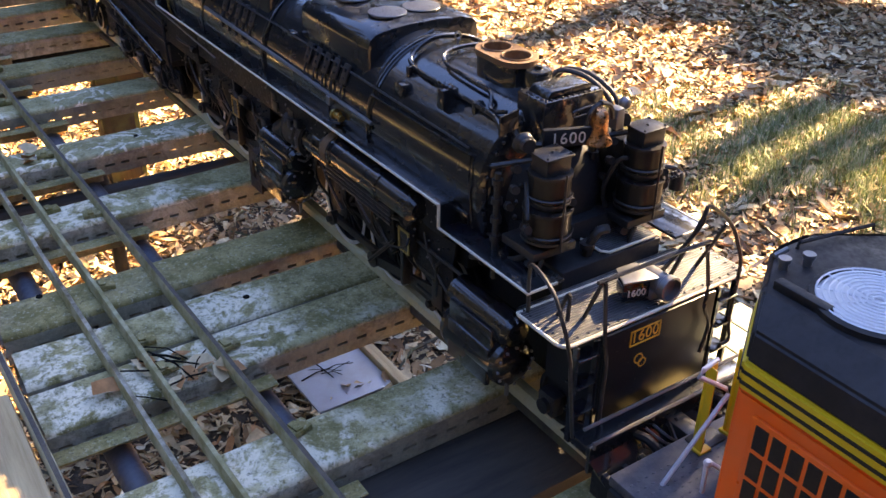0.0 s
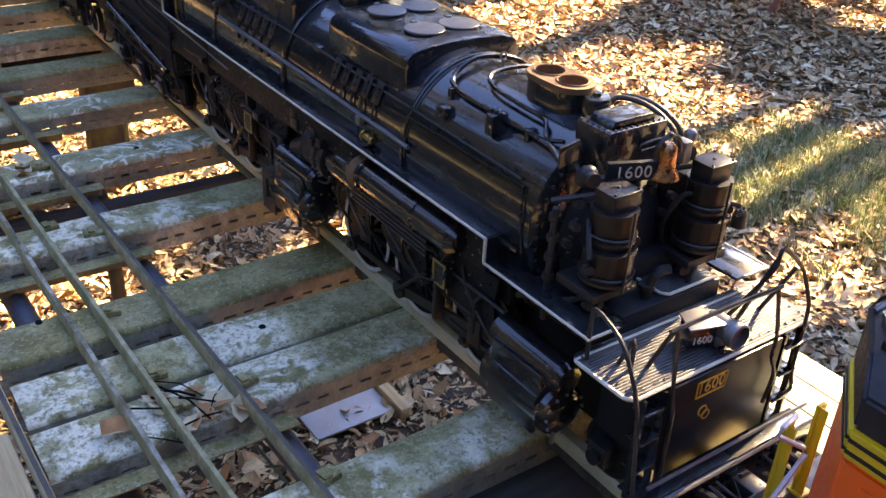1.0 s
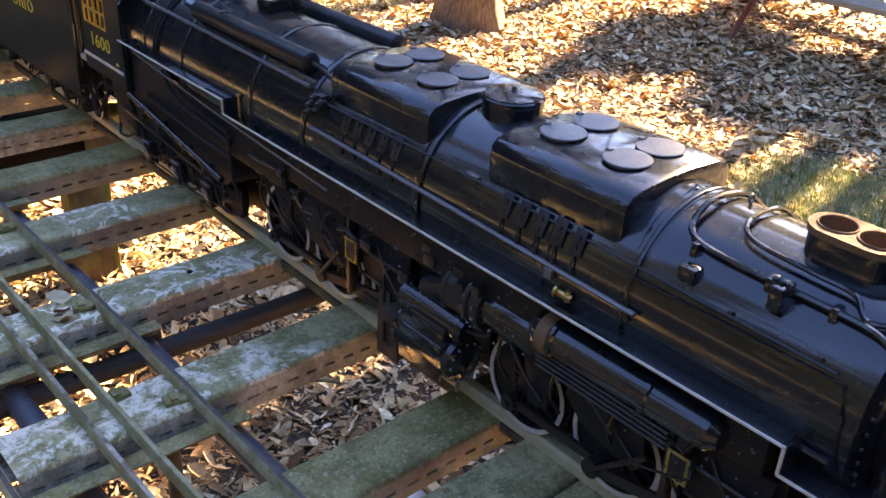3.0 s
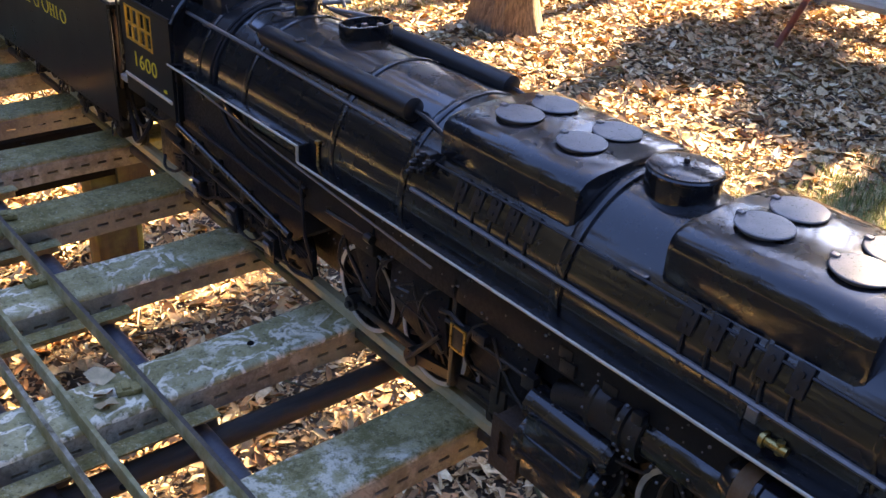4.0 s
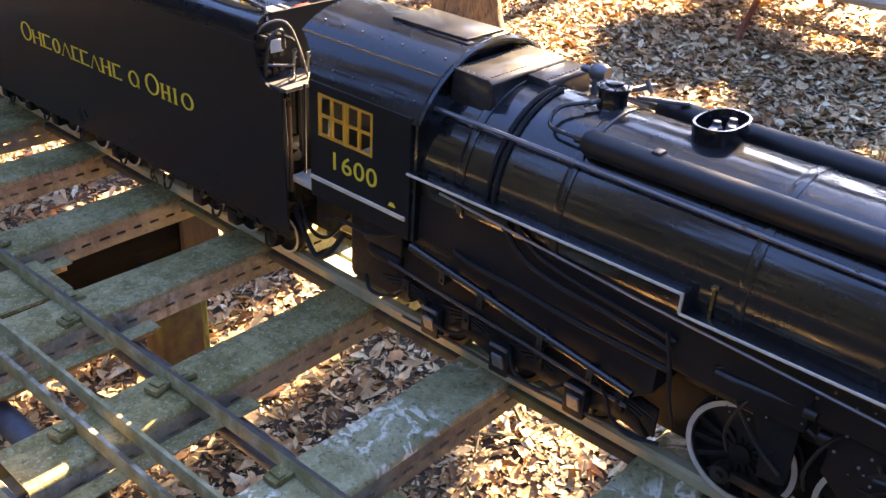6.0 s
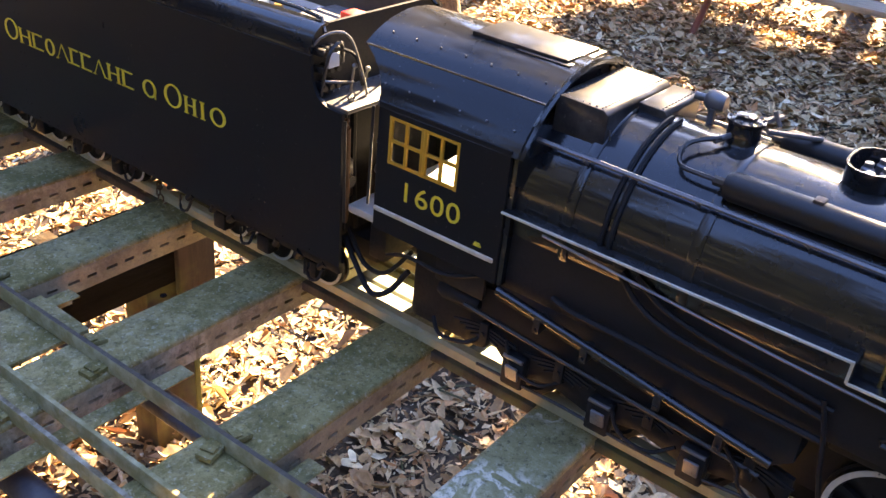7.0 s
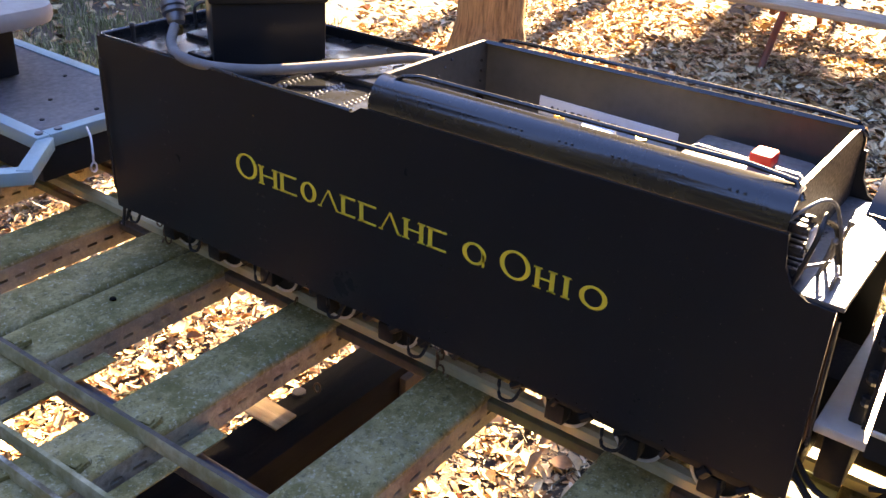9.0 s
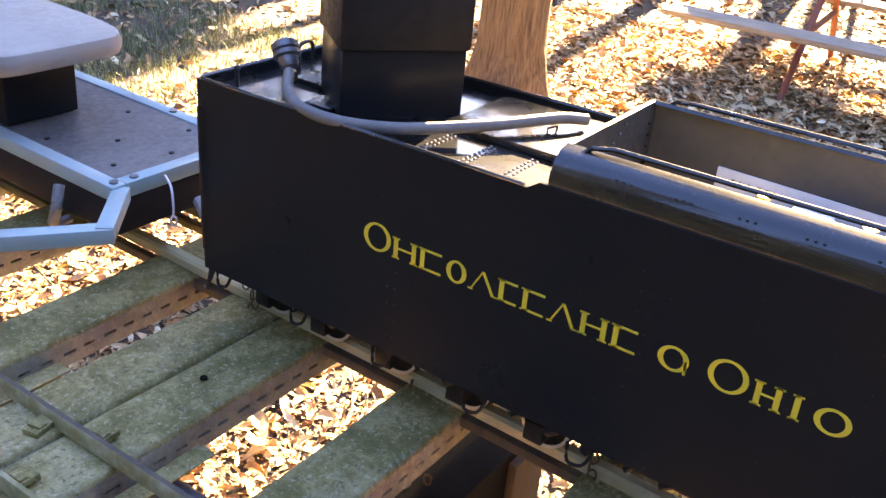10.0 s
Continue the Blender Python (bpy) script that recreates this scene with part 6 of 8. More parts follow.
# ------------------------------------------------ cab
def cab():
    x = 0.142
    y0, y1 = 1.780, 1.985
    wy0, wy1, wz0, wz1 = 1.853, 1.966, 1.088, 1.154
    sides = []
    for s in (-1, 1):
        bm = bmesh.new()
        holed(bm, s * x - 0.003, s * x + 0.003, (y0, y1, 0.985, 1.168), (wy0, wy1, wz0, wz1))
        sides.append(part("cab_side", bm, SATIN, eng, "black cab side with a yellow-framed window"))
    body = sides[0]
    bm = bmesh.new()
    prof = [(0.157 * math.cos(radians(27 + 6.3 * i)), 1.093 + 0.152 * math.sin(radians(27 + 6.3 * i))) for i in range(21)]
    wall = prof + [(-x, 0.985), (x, 0.985)]
    prism(bm, wall, 1.772, 1.780)
    part("cab_front", bm, BLACK, eng)
    # roof: a curved shell reaching back over the footplate
    bm = bmesh.new()
    R = 0.176
    shell = [(R * math.cos(a) * 0.918, 1.093 + (R - 0.02) * math.sin(a)) for a in [radians(26 + 128 * i / 24) for i in range(25)]]
    upper = shell[5:20]
    inner = [(px * 0.97, pz - 0.004) for px, pz in upper[::-1]]
    prism(bm, upper + inner, 1.765, 2.055)
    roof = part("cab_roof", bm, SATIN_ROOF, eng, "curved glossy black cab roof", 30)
    # eaves: the sheet below the gutter, cut back in a curve at the rear
    for side in (shell[:6], shell[19:][::-1]):
        bm = bmesh.new()
        rows = []
        for k, (px, pz) in enumerate(side):
            rear = 1.988 + 0.064 * (k / 5) ** 2
            rows.append([bm.verts.new((px * f, y, pz - g)) for f, g in ((1, 0), (0.975, 0.002)) for y in (1.765, (1.765 + rear) / 2, rear)])
        for p, q in zip(rows, rows[1:]):
            for i, j in ((0, 1), (1, 2), (2, 5), (5, 4), (4, 3), (3, 0)):
                bm.faces.new((p[i], p[j], q[j], q[i]))
        for r_ in (rows[0], rows[-1]):
            bm.faces.new((r_[0], r_[1], r_[4], r_[3]))
            bm.faces.new((r_[1], r_[2], r_[5], r_[4]))
        bmesh.ops.recalc_face_normals(bm, faces=bm.faces[:])
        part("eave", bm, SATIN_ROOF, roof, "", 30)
    bm = bmesh.new()
    for px, pz in (shell[5], shell[19]):
        tube(bm, [(px, 1.768, pz), (px, 2.052, pz)], 0.0016, 5)
    lathe_pts = [(px * 1.012, 1.765, pz + 0.002) for px, pz in shell]
    tube(bm, lathe_pts, 0.0045, 6)
    part("roof_edge", bm, BLACK, roof)
    bm = bmesh.new()
    box(bm, -0.028, 0.052, 1.790, 1.935, 1.244, 1.2515, 0.002)
    part("roof_hatch", bm, DUSTY_TOP, roof)
    bm = bmesh.new()
    box(bm, -0.034, 0.058, 1.783, 1.862, 1.242, 1.2475, 0.001)
    part("hatch_runner", bm, DUSTY_TOP, roof)
    bm = bmesh.new()
    rivets(bm, [(px * 1.004, y, pz + 0.001) for px, pz in (shell[2], shell[7], shell[17], shell[22]) for y in (1.79, 1.83, 1.87, 1.91, 1.95, 1.99, 2.03)], 0.0017)
    stuff(part("rivets", bm, STEEL_DULL, roof))
    bm = bmesh.new()
    box(bm, -0.148, -0.143, 1.786, 1.984, 1.014, 1.020, 0.001)
    o = part("sill_line", bm, WHITE, body, "white painted line")
    # window sashes
    xs = -0.1455
    for a, b in ((wy0, 1.9086), (1.9094, wy1)):
        bm = bmesh.new()
        f = 0.0042
        yi, zi = (a + b) / 2, (wz0 + wz1) / 2
        for p, q, c, d in ((a, a + f, wz0, wz1), (b - f, b, wz0, wz1), (a, b, wz0 + 0.0004, wz0 + f), (a, b, wz1 - f, wz1 - 0.0004), (yi - 0.002, yi + 0.002, wz0 + 0.0008, wz1 - 0.0008), (a, b, zi - 0.002, zi + 0.002)):
            lie = 0.0 if d - c > 0.05 else 0.0004
            box(bm, xs + lie, xs + 0.004 - lie, p + lie, q - lie, c, d)
        sash = part("window_sash", bm, YELLOW_FRAME, body, "yellow window sash with four panes")
        for yy in ((a + f, yi - 0.002), (yi + 0.002, b - f)):
            for zz in ((wz0 + f, zi - 0.002), (zi + 0.002, wz1 - f)):
                bm = bmesh.new()
                box(bm, xs + 0.0012, xs + 0.002, yy[0], yy[1], zz[0], zz[1])
                g = part("pane", bm, GLASS, sash)
                g.visible_shadow = False
    words("1600", 0.040, at(-0.1455, 1.8925, 1.0440) @ FACE_SIDE @ Matrix.Diagonal((1.22, 1, 1, 1)), YELLOW_LETTER, body, "cab_number", "yellow number 1600", 0.0004, 1.06)
    bm = bmesh.new()
    box(bm, -0.1465, -0.145, 1.806, 1.818, 1.0275, 1.030)
    box(bm, -0.1465, -0.145, 1.808, 1.816, 1.0305, 1.033)
    part("small_plate", bm, YELLOW_LETTER, body, "tiny yellow marking")
    # floor, backhead and footplate
    bm = bmesh.new()
    box(bm, -0.138, 0.138, 1.782, 2.038, 0.985, 0.997, 0.002)
    part("cab_floor", bm, CAB_INSIDE, eng, "worn cab floor, paled to look sunlit")
    bm = bmesh.new()
    lathe(bm, [(0, 1.80), (0.098, 1.80), (0.104, 1.795), (0.104, 1.781)], 32, along_y(0, 1.10))
    for px, pz in ((-0.04, 1.15), (0.03, 1.16), (0.0, 1.11), (-0.05, 1.09), (0.05, 1.10)):
        cyl(bm, (px, 1.80, pz), (px, 1.815, pz), 0.011, 12)
    part("backhead", bm, CAB_INSIDE, eng)
    for s in (-1, 1):
        bm = bmesh.new()
        box(bm, s * 0.132 - 0.004, s * 0.132 + 0.004, 1.80, 1.88, 0.945, 0.985, 0.003)
        part("cab_bracket", bm, BLACK_MATT, eng)
        bm = bmesh.new()
        tube(bm, [(s * 0.148, 1.992, 1.16), (s * 0.150, 1.992, 1.02)], 0.0022, 5)
        part("cab_grab", bm, BLACK_MATT, eng)
    bm = bmesh.new()
    box(bm, -0.098, 0.134, 1.998, 2.030, 0.900, 0.984, 0.004)
    box(bm, -0.112, -0.096, 1.996, 2.012, 0.985, 1.125, 0.003)
    part("gangway_plate", bm, BLACK_MATT, eng)
    bm = bmesh.new()
    box(bm, 0.025, 0.128, 1.945, 2.085, 0.845, 0.955, 0.010)
    part("draw_box", bm, BLACK_MATT, eng)
    for x, z in ((-0.105, 1.10), (-0.108, 1.06), (-0.102, 1.03)):
        bm = bmesh.new()
        cyl(bm, (x, 2.0, z), (x - 0.012, 2.0, z), 0.006, 10)
        ball(bm, (x - 0.014, 2.0, z), 0.007, 8)
        part("valve_wheel", bm, GEAR, eng)


cab()

# ------------------------------------------------ smokebox front
for s in (-1, 1):
    bm = bmesh.new()
    cx, cy = -0.0115 + s * 0.0775, 0.133
    for z0, z1, r in ((1.132, 1.164, 0.0250), (1.082, 1.116, 0.0290)):
        lag = [((r + (0.0009 if k % 8 < 5 else 0)) * math.cos(k * math.tau / 64), (r + (0.0009 if k % 8 < 5 else 0)) * math.sin(k * math.tau / 64)) for k in range(64)]
        plate_xy(bm, [(cx + p, cy + q) for p, q in lag], z0, z1)
    pump = part("air_pump", bm, RUSTGEAR, eng, "brown lagged cross-compound air pump")
    bm = bmesh.new()
    for z in (1.080, 1.118, 1.130, 1.165):
        cyl(bm, (cx, cy, z - 0.002), (cx, cy, z + 0.002), 0.0315 if z < 1.12 else 0.0272, 28)
    cyl(bm, (cx, cy, 1.116), (cx, cy, 1.132), 0.020, 14)
    box(bm, cx - 0.0185, cx + 0.0185, cy - 0.0150, cy + 0.0165, 1.166, 1.187, 0.002)
    box(bm, cx - 0.0215, cx + 0.0215, cy - 0.0175, cy + 0.0190, 1.187, 1.190, 0.001)
    for dx, dy in ((-0.0175, -0.0135), (0.0175, -0.0135), (-0.0175, 0.0145), (0.0175, 0.0145), (0, 0)):
        ball(bm, (cx + dx, cy + dy, 1.1905), 0.002, 6)
    for k in range(12):
        a = k * math.tau / 12
        for z in (1.0825, 1.1205, 1.1325):
            ball(bm, (cx + (0.0298 if z < 1.13 else 0.0260) * math.cos(a), cy + (0.0298 if z < 1.13 else 0.0260) * math.sin(a), z), 0.0016, 6)
    tube(bm, [(cx - 0.004, cy - 0.0335, 1.072), (cx - 0.004, cy - 0.0335, 1.175)], 0.0015, 6)
    for z, rr in ((1.137, 0.0275), (1.088, 0.0315)):
        tube(bm, [(cx + rr * math.cos(a * math.tau / 20), cy + rr * math.sin(a * math.tau / 20), z) for a in range(20)], 0.0018, 6, True)
    box(bm, cx - 0.034, cx + 0.034, cy - 0.020, cy + 0.045, 1.058, 1.070, 0.002)
    part("pump_frame", bm, GEAR, pump)
    bm = bmesh.new()
    tube(bm, smooth([(cx + s * 0.016, cy, 1.085), (cx + s * 0.034, cy - 0.006, 1.092), (cx + s * 0.038, cy - 0.008, 1.115), (cx + s * 0.022, cy + 0.016, 1.150)], 4), 0.0034, 7)
    tube(bm, smooth([(cx + s * 0.01, cy, 1.07), (cx + s * 0.026, cy + 0.01, 1.05), (cx + s * 0.036, cy + 0.05, 1.03), (cx + s * 0.04, cy + 0.10, 1.01)], 4), 0.004, 7)
    tube(bm, smooth([(cx - s * 0.018, cy, 1.148), (cx - s * 0.034, cy + 0.01, 1.145), (cx - s * 0.04, cy + 0.025, 1.10), (cx - s * 0.024, cy + 0.028, 1.06)], 4), 0.0034, 7)
    for p in ((cx - 0.030, cy + 0.03, 1.165), (cx - 0.034, cy + 0.026, 1.140), (cx + s * 0.036, cy - 0.004, 1.10), (cx - 0.028, cy - 0.004, 1.05), (cx - 0.030, cy + 0.04, 1.11), (cx + 0.024, cy - 0.012, 1.125)):
        cyl(bm, p, (p[0] - 0.004, p[1] - 0.010, p[2] + 0.003), 0.0052, 10)
        ball(bm, p, 0.0062, 8)
    for k in range(5):
        z = 1.03 + 0.026 * k
        cyl(bm, (cx - 0.036, cy + 0.055, z), (cx - 0.036, cy + 0.055, z + 0.008), 0.0075, 10)
    tube(bm, [(cx - 0.05, cy + 0.05, 1.165), (cx - 0.012, cy + 0.012, 1.180)], 0.0036, 7)
    tube(bm, [(cx - 0.036, cy + 0.055, 1.00), (cx - 0.036, cy + 0.055, 1.15)], 0.0045, 7)
    tube(bm, smooth([(cx - 0.02, cy - 0.02, 1.06), (cx - 0.03, cy - 0.02, 1.03), (cx - 0.01, cy - 0.015, 1.015), (cx + 0.02, cy - 0.01, 1.02)], 4), 0.003, 6)
    part("pump_piping", bm, GEAR, pump)
    pump.location.z = -0.008

bm = bmesh.new()
lathe(bm, [(0, 0.165), (0.03, 0.168), (0.055, 0.180), (0.075, 0.198), (0.082, 0.215)], 36, along_y(CX, 1.075))
door = part("smokebox_door", bm, BLACK_MATT, eng)
bm = bmesh.new()
box(bm, -0.085, 0.095, 0.150, 0.214, 0.975, 1.060, 0.004)
box(bm, 0.052, 0.086, 0.150, 0.205, 1.060, 1.155, 0.006)
part("pump_bracket", bm, BLACK_MATT, eng)
bm = bmesh.new()
tube(bm, smooth([(0.088, 0.138, 1.118), (0.106, 0.128, 1.116), (0.118, 0.122, 1.112), (0.122, 0.120, 1.104)], 4), 0.0035, 7)
lathe(bm, [(0.0, 1.108), (0.006, 1.108), (0.009, 1.102), (0.010, 1.084), (0.0, 1.083)], 16, at(0.122, 0.120, 0))
rivets(bm, [(0.094 + 0.006 * (k % 3), 0.106, 1.112 + 0.007 * (k // 3)) for k in range(6)], 0.0028)
part("governor", bm, GEAR, eng, "dark hanging pump governor")
bm = bmesh.new()
rivets(bm, [(CX + 0.078 * math.sin(k * math.tau / 22), 0.200, 1.075 + 0.078 * math.cos(k * math.tau / 22)) for k in range(22)], 0.004)
part("door_dogs", bm, GEAR, door)

# number board, bell, lamps
BOARD = at(-0.050, 0.152, 1.186) @ pose(0, 0, 0, 0, 0, -22)
bm = bmesh.new()
box(bm, -0.031, 0.031, -0.004, 0.004, -0.0115, 0.0115, 0.0015, BOARD)
nb = part("number_board", bm, BLACK_MATT, eng, "black board with white number 1600")
words("1600", 0.0205, BOARD @ at(0, -0.0044, -0.007) @ FACE_FRONT, WHITE, nb, "board_number", "white number 1600", 0.0003, 1.12)
bm = bmesh.new()
BELLX, BELLZ = -0.013, 0.014
lathe(bm, [(0.0, 1.2035), (0.006, 1.2035), (0.0105, 1.198), (0.0112, 1.185), (0.0122, 1.174), (0.0170, 1.166), (0.0182, 1.162), (0.016, 1.161), (0.011, 1.168), (0, 1.19)], 28, at(BELLX, 0.138, BELLZ))
bell = part("bell", bm, COPPER, eng, "tarnished copper bell")
bm = bmesh.new()
tube(bm, smooth([(BELLX - 0.021, 0.138, 1.202), (BELLX - 0.016, 0.138, 1.219), (BELLX, 0.138, 1.226), (BELLX + 0.016, 0.138, 1.219), (BELLX + 0.021, 0.138, 1.202)], 4), 0.003, 6)
ball(bm, (BELLX, 0.138, 1.227), 0.004, 8)
tube(bm, smooth([(BELLX - 0.036, 0.146, 1.214), (BELLX - 0.036, 0.144, 1.221), (BELLX - 0.01, 0.141, 1.224), (BELLX - 0.008, 0.140, 1.217), (BELLX - 0.034, 0.146, 1.211)], 4), 0.0016, 5)
part("bell_yoke", bm, GEAR, bell)
for x in (-0.108, 0.045):
    bm = bmesh.new()
    lathe(bm, [(0, -0.013), (0.008, -0.011), (0.011, -0.005), (0.011, 0.005), (0.008, 0.011), (0.003, 0.014), (0, 0.014)], 16, at(x, 0.165, 1.187) @ pose(0, 0, 0, 35, 20, 0))
    cyl(bm, (x, 0.165, 1.187), (x - 0.004, 0.148, 1.189), 0.0085, 14)
    cyl(bm, (x + 0.02, 0.17, 1.18), (x, 0.165, 1.187), 0.005, 8)
    part("marker_lamp", bm, GEAR, eng)
bm = bmesh.new()
box(bm, 0.014, 0.028, 0.136, 0.154, 1.184, 1.212, 0.003)
ball(bm, (0.047, 0.158, 1.207), 0.0085, 10)
cyl(bm, (0.047, 0.158, 1.20), (0.045, 0.168, 1.175), 0.003, 8)
part("sander_box", bm, STEEL_DULL, eng)
bm = bmesh.new()
prism(bm, [(-0.112, 1.180), (-0.084, 1.186), (-0.084, 1.210), (-0.112, 1.205)], 0.205, 0.208)
part("class_plate", bm, BLACK, eng)


# ------------------------------------------------ pilot deck
def rounded(x0, x1, y0, y1, r, n=5):
    out = []
    for cx, cy, a in ((x1 - r, y1 - r, 0), (x0 + r, y1 - r, 90), (x0 + r, y0 + r, 180), (x1 - r, y0 + r, 270)):
        out += arc(cx, cy, r, a, a + 90, n)
    return out


bm = bmesh.new()
DX0, DX1, DZ = -0.163, 0.150, 1.006
plate_xy(bm, rounded(DX0, DX1, 0.004, 0.100, 0.014), DZ - 0.005, DZ)
deck = part("pilot_deck", bm, TREAD, eng, "speckled worn deck plate with a pale rim")
bm = bmesh.new()
rim = [(x, y, DZ - 0.001) for x, y in rounded(DX0, DX1, 0.004, 0.100, 0.014)]
tube(bm, [p for p in rim if p[1] < 0.094], 0.0024, 6, False)
part("deck_rim", bm, WHITE, deck, "pale worn rim")
bm = bmesh.new()
rivets(bm, [(DX0 + 0.012 + 0.016 * i, 0.012, DZ) for i in range(19)] + [(DX0 + 0.01, 0.02 + 0.014 * i, DZ) for i in range(6)] + [(DX1 - 0.01, 0.02 + 0.014 * i, DZ) for i in range(6)], 0.0022)
part("deck_bolts", bm, BLACK, deck)
# raised box behind the deck
bm = bmesh.new()
box(bm, -0.085, 0.085, 0.100, 0.175, 0.960, 1.030, 0.003)
deck_box = part("deck_box", bm, BLACK_MATT, eng)
bm = bmesh.new()
box(bm, -0.008, 0.082, 0.106, 0.172, 1.0300, 1.0318, 0.0005)
part("box_tread", bm, TREAD, deck_box, "ribbed worn metal plate")
bm = bmesh.new()
tube(bm, [(-0.012, 0.17, 1.033), (-0.012, 0.112, 1.033), (-0.004, 0.104, 1.033), (0.078, 0.104, 1.033)], 0.0020, 6)
part("box_rim", bm, WHITE, eng, "pale worn rim")
bm = bmesh.new()
tube(bm, smooth([(-0.03, 0.12, 1.00), (-0.028, 0.118, 1.04), (-0.018, 0.115, 1.062), (-0.004, 0.112, 1.064)], 4), 0.0065, 8)
for z in (1.02, 1.045):
    cyl(bm, (-0.03, 0.119, z - 0.003), (-0.03, 0.119, z + 0.003), 0.010, 10)
part("elbow_pipe", bm, GEAR, eng)
bm = bmesh.new()
box(bm, 0.10, 0.165, 0.115, 0.20, 1.026, 1.030, 0.001)
part("far_step_plate", bm, BLACK, eng)
# front sheet with number plate and monogram
bm = bmesh.new()
box(bm, -0.100, 0.085, -0.002, 0.004, 0.862, DZ - 0.004, 0.002)
box(bm, -0.100, -0.094, 0.004, 0.10, 0.88, DZ - 0.006)
box(bm, 0.079, 0.085, 0.004, 0.10, 0.88, DZ - 0.006)
sheet = part("front_sheet", bm, SATIN, eng, "black front sheet with a yellow number plate")
bm = bmesh.new()
for a, b, c, d in ((-0.062, -0.012, 0.9715, 0.973), (-0.062, -0.012, 0.9925, 0.994), (-0.062, -0.0605, 0.9715, 0.994), (-0.0135, -0.012, 0.9715, 0.994)):
    box(bm, a, b, -0.0035, -0.002, c, d)
part("plate_border", bm, YELLOW_FRAME, sheet, "yellow border")
words("1600", 0.0225, at(-0.037, -0.0024, 0.9755) @ FACE_FRONT, YELLOW_FRAME, sheet, "plate_number", "yellow number 1600", 0.0003, 1.05)
bm = bmesh.new()
lathe(bm, [(0.0055, 0.0), (0.0075, 0.0), (0.0075, 0.001), (0.0055, 0.001)], 20, at(-0.043, -0.002, 0.948) @ pose(0, 0, 0, 90, 0, 0))
lathe(bm, [(0.0050, 0.0), (0.0068, 0.0), (0.0068, 0.001), (0.0050, 0.001)], 20, at(-0.036, -0.002, 0.940) @ pose(0, 0, 0, 90, 0, 0))
part("monogram", bm, YELLOW_FRAME, sheet, "two interlaced yellow rings")
# headlight standing on the deck
bm = bmesh.new()
lathe(bm, [(0, 0.052), (0.012, 0.050), (0.0145, 0.044), (0.0145, 0.016), (0.0165, 0.014), (0.0165, 0.004), (0.0142, 0.003), (0.0142, 0.012), (0, 0.013)], 28, along_y(0.006, 1.0265))
box(bm, -0.010, 0.018, 0.02, 0.05, 1.006, 1.020, 0.003)
hl = part("headlight", bm, STEEL_DULL, eng, "round headlight with number panels")
bm = bmesh.new()
plate_xy(bm, [(-0.046, 0.034), (-0.010, 0.024), (-0.010, 0.060), (-0.030, 0.062)], 1.010, 1.036, 0.002)
part("number_box", bm, BLACK, hl)
words("1600", 0.0135, at(-0.0285, 0.0285, 1.0165) @ pose(0, 0, 0, 0, 0, -15.5) @ FACE_FRONT, WHITE, hl, "lamp_number", "white number 1600", 0.0006)
bm = bmesh.new()
plate_xy(bm, [(-0.048, 0.032), (0.0, 0.018), (0.0, 0.062), (-0.032, 0.064)], 1.036, 1.039, 0.001)
part("box_lid", bm, STEEL_DULL, hl)
# handrails and grab irons round the deck
HR = paint("black_iron_rod", (0.02, 0.02, 0.022), 0.4, 0.3, (0.2, 0.17, 0.14), 0.3, 40, 0.1)
for pts in (
    [(-0.150, 0.085, 1.006), (-0.152, 0.085, 1.060), (-0.152, 0.078, 1.075), (-0.160, 0.035, 1.068), (-0.163, 0.012, 1.045), (-0.160, -0.004, 1.00), (-0.158, -0.010, 0.95), (-0.150, -0.012, 0.88)],
    [(-0.100, 0.040, 1.006), (-0.108, 0.010, 1.07), (-0.106, 0.006, 1.078), (0.050, 0.004, 1.078), (0.058, 0.004, 1.070), (0.060, -0.006, 1.02), (0.056, -0.010, 0.99), (0.070, -0.010, 0.96), (0.062, -0.010, 0.92)],
    [(-0.106, 0.006, 1.074), (-0.108, -0.006, 1.00), (-0.104, -0.008, 0.97), (-0.106, -0.010, 0.90), (-0.102, -0.008, 0.86)],
    [(0.020, 0.05, 1.006), (0.046, 0.012, 1.095), (0.052, 0.010, 1.118), (0.062, 0.012, 1.122), (0.108, 0.014, 1.085), (0.124, 0.008, 1.05), (0.128, 0.002, 1.02), (0.118, -0.004, 0.95), (0.124, -0.006, 0.915), (0.108, -0.006, 0.910)],
    [(0.052, 0.010, 1.115), (0.036, 0.040, 1.006)],
    [(0.110, 0.02, 1.08), (0.102, 0.05, 1.006)],
    [(-0.125, 0.06, 1.006), (-0.118, 0.05, 1.04), (-0.122, 0.045, 1.006)],
):
    bm = bmesh.new()
    tube(bm, smooth(pts, 4), 0.0027, 6)
    part("grab_rail", bm, HR, eng)
# steps at each side of the sheet
for s, x in ((-1, -0.128), (1, 0.108)):
    bm = bmesh.new()
    for z in (0.985, 0.945, 0.905, 0.870):
        box(bm, x - 0.016, x + 0.016, -0.006, 0.016, z - 0.003, z, 0.0008)
    for dx in (-0.016, 0.016):
        box(bm, x + dx - 0.002, x + dx + 0.002, -0.002, 0.006, 0.862, DZ - 0.004)
    part("foot_steps", bm, BLACK, eng)
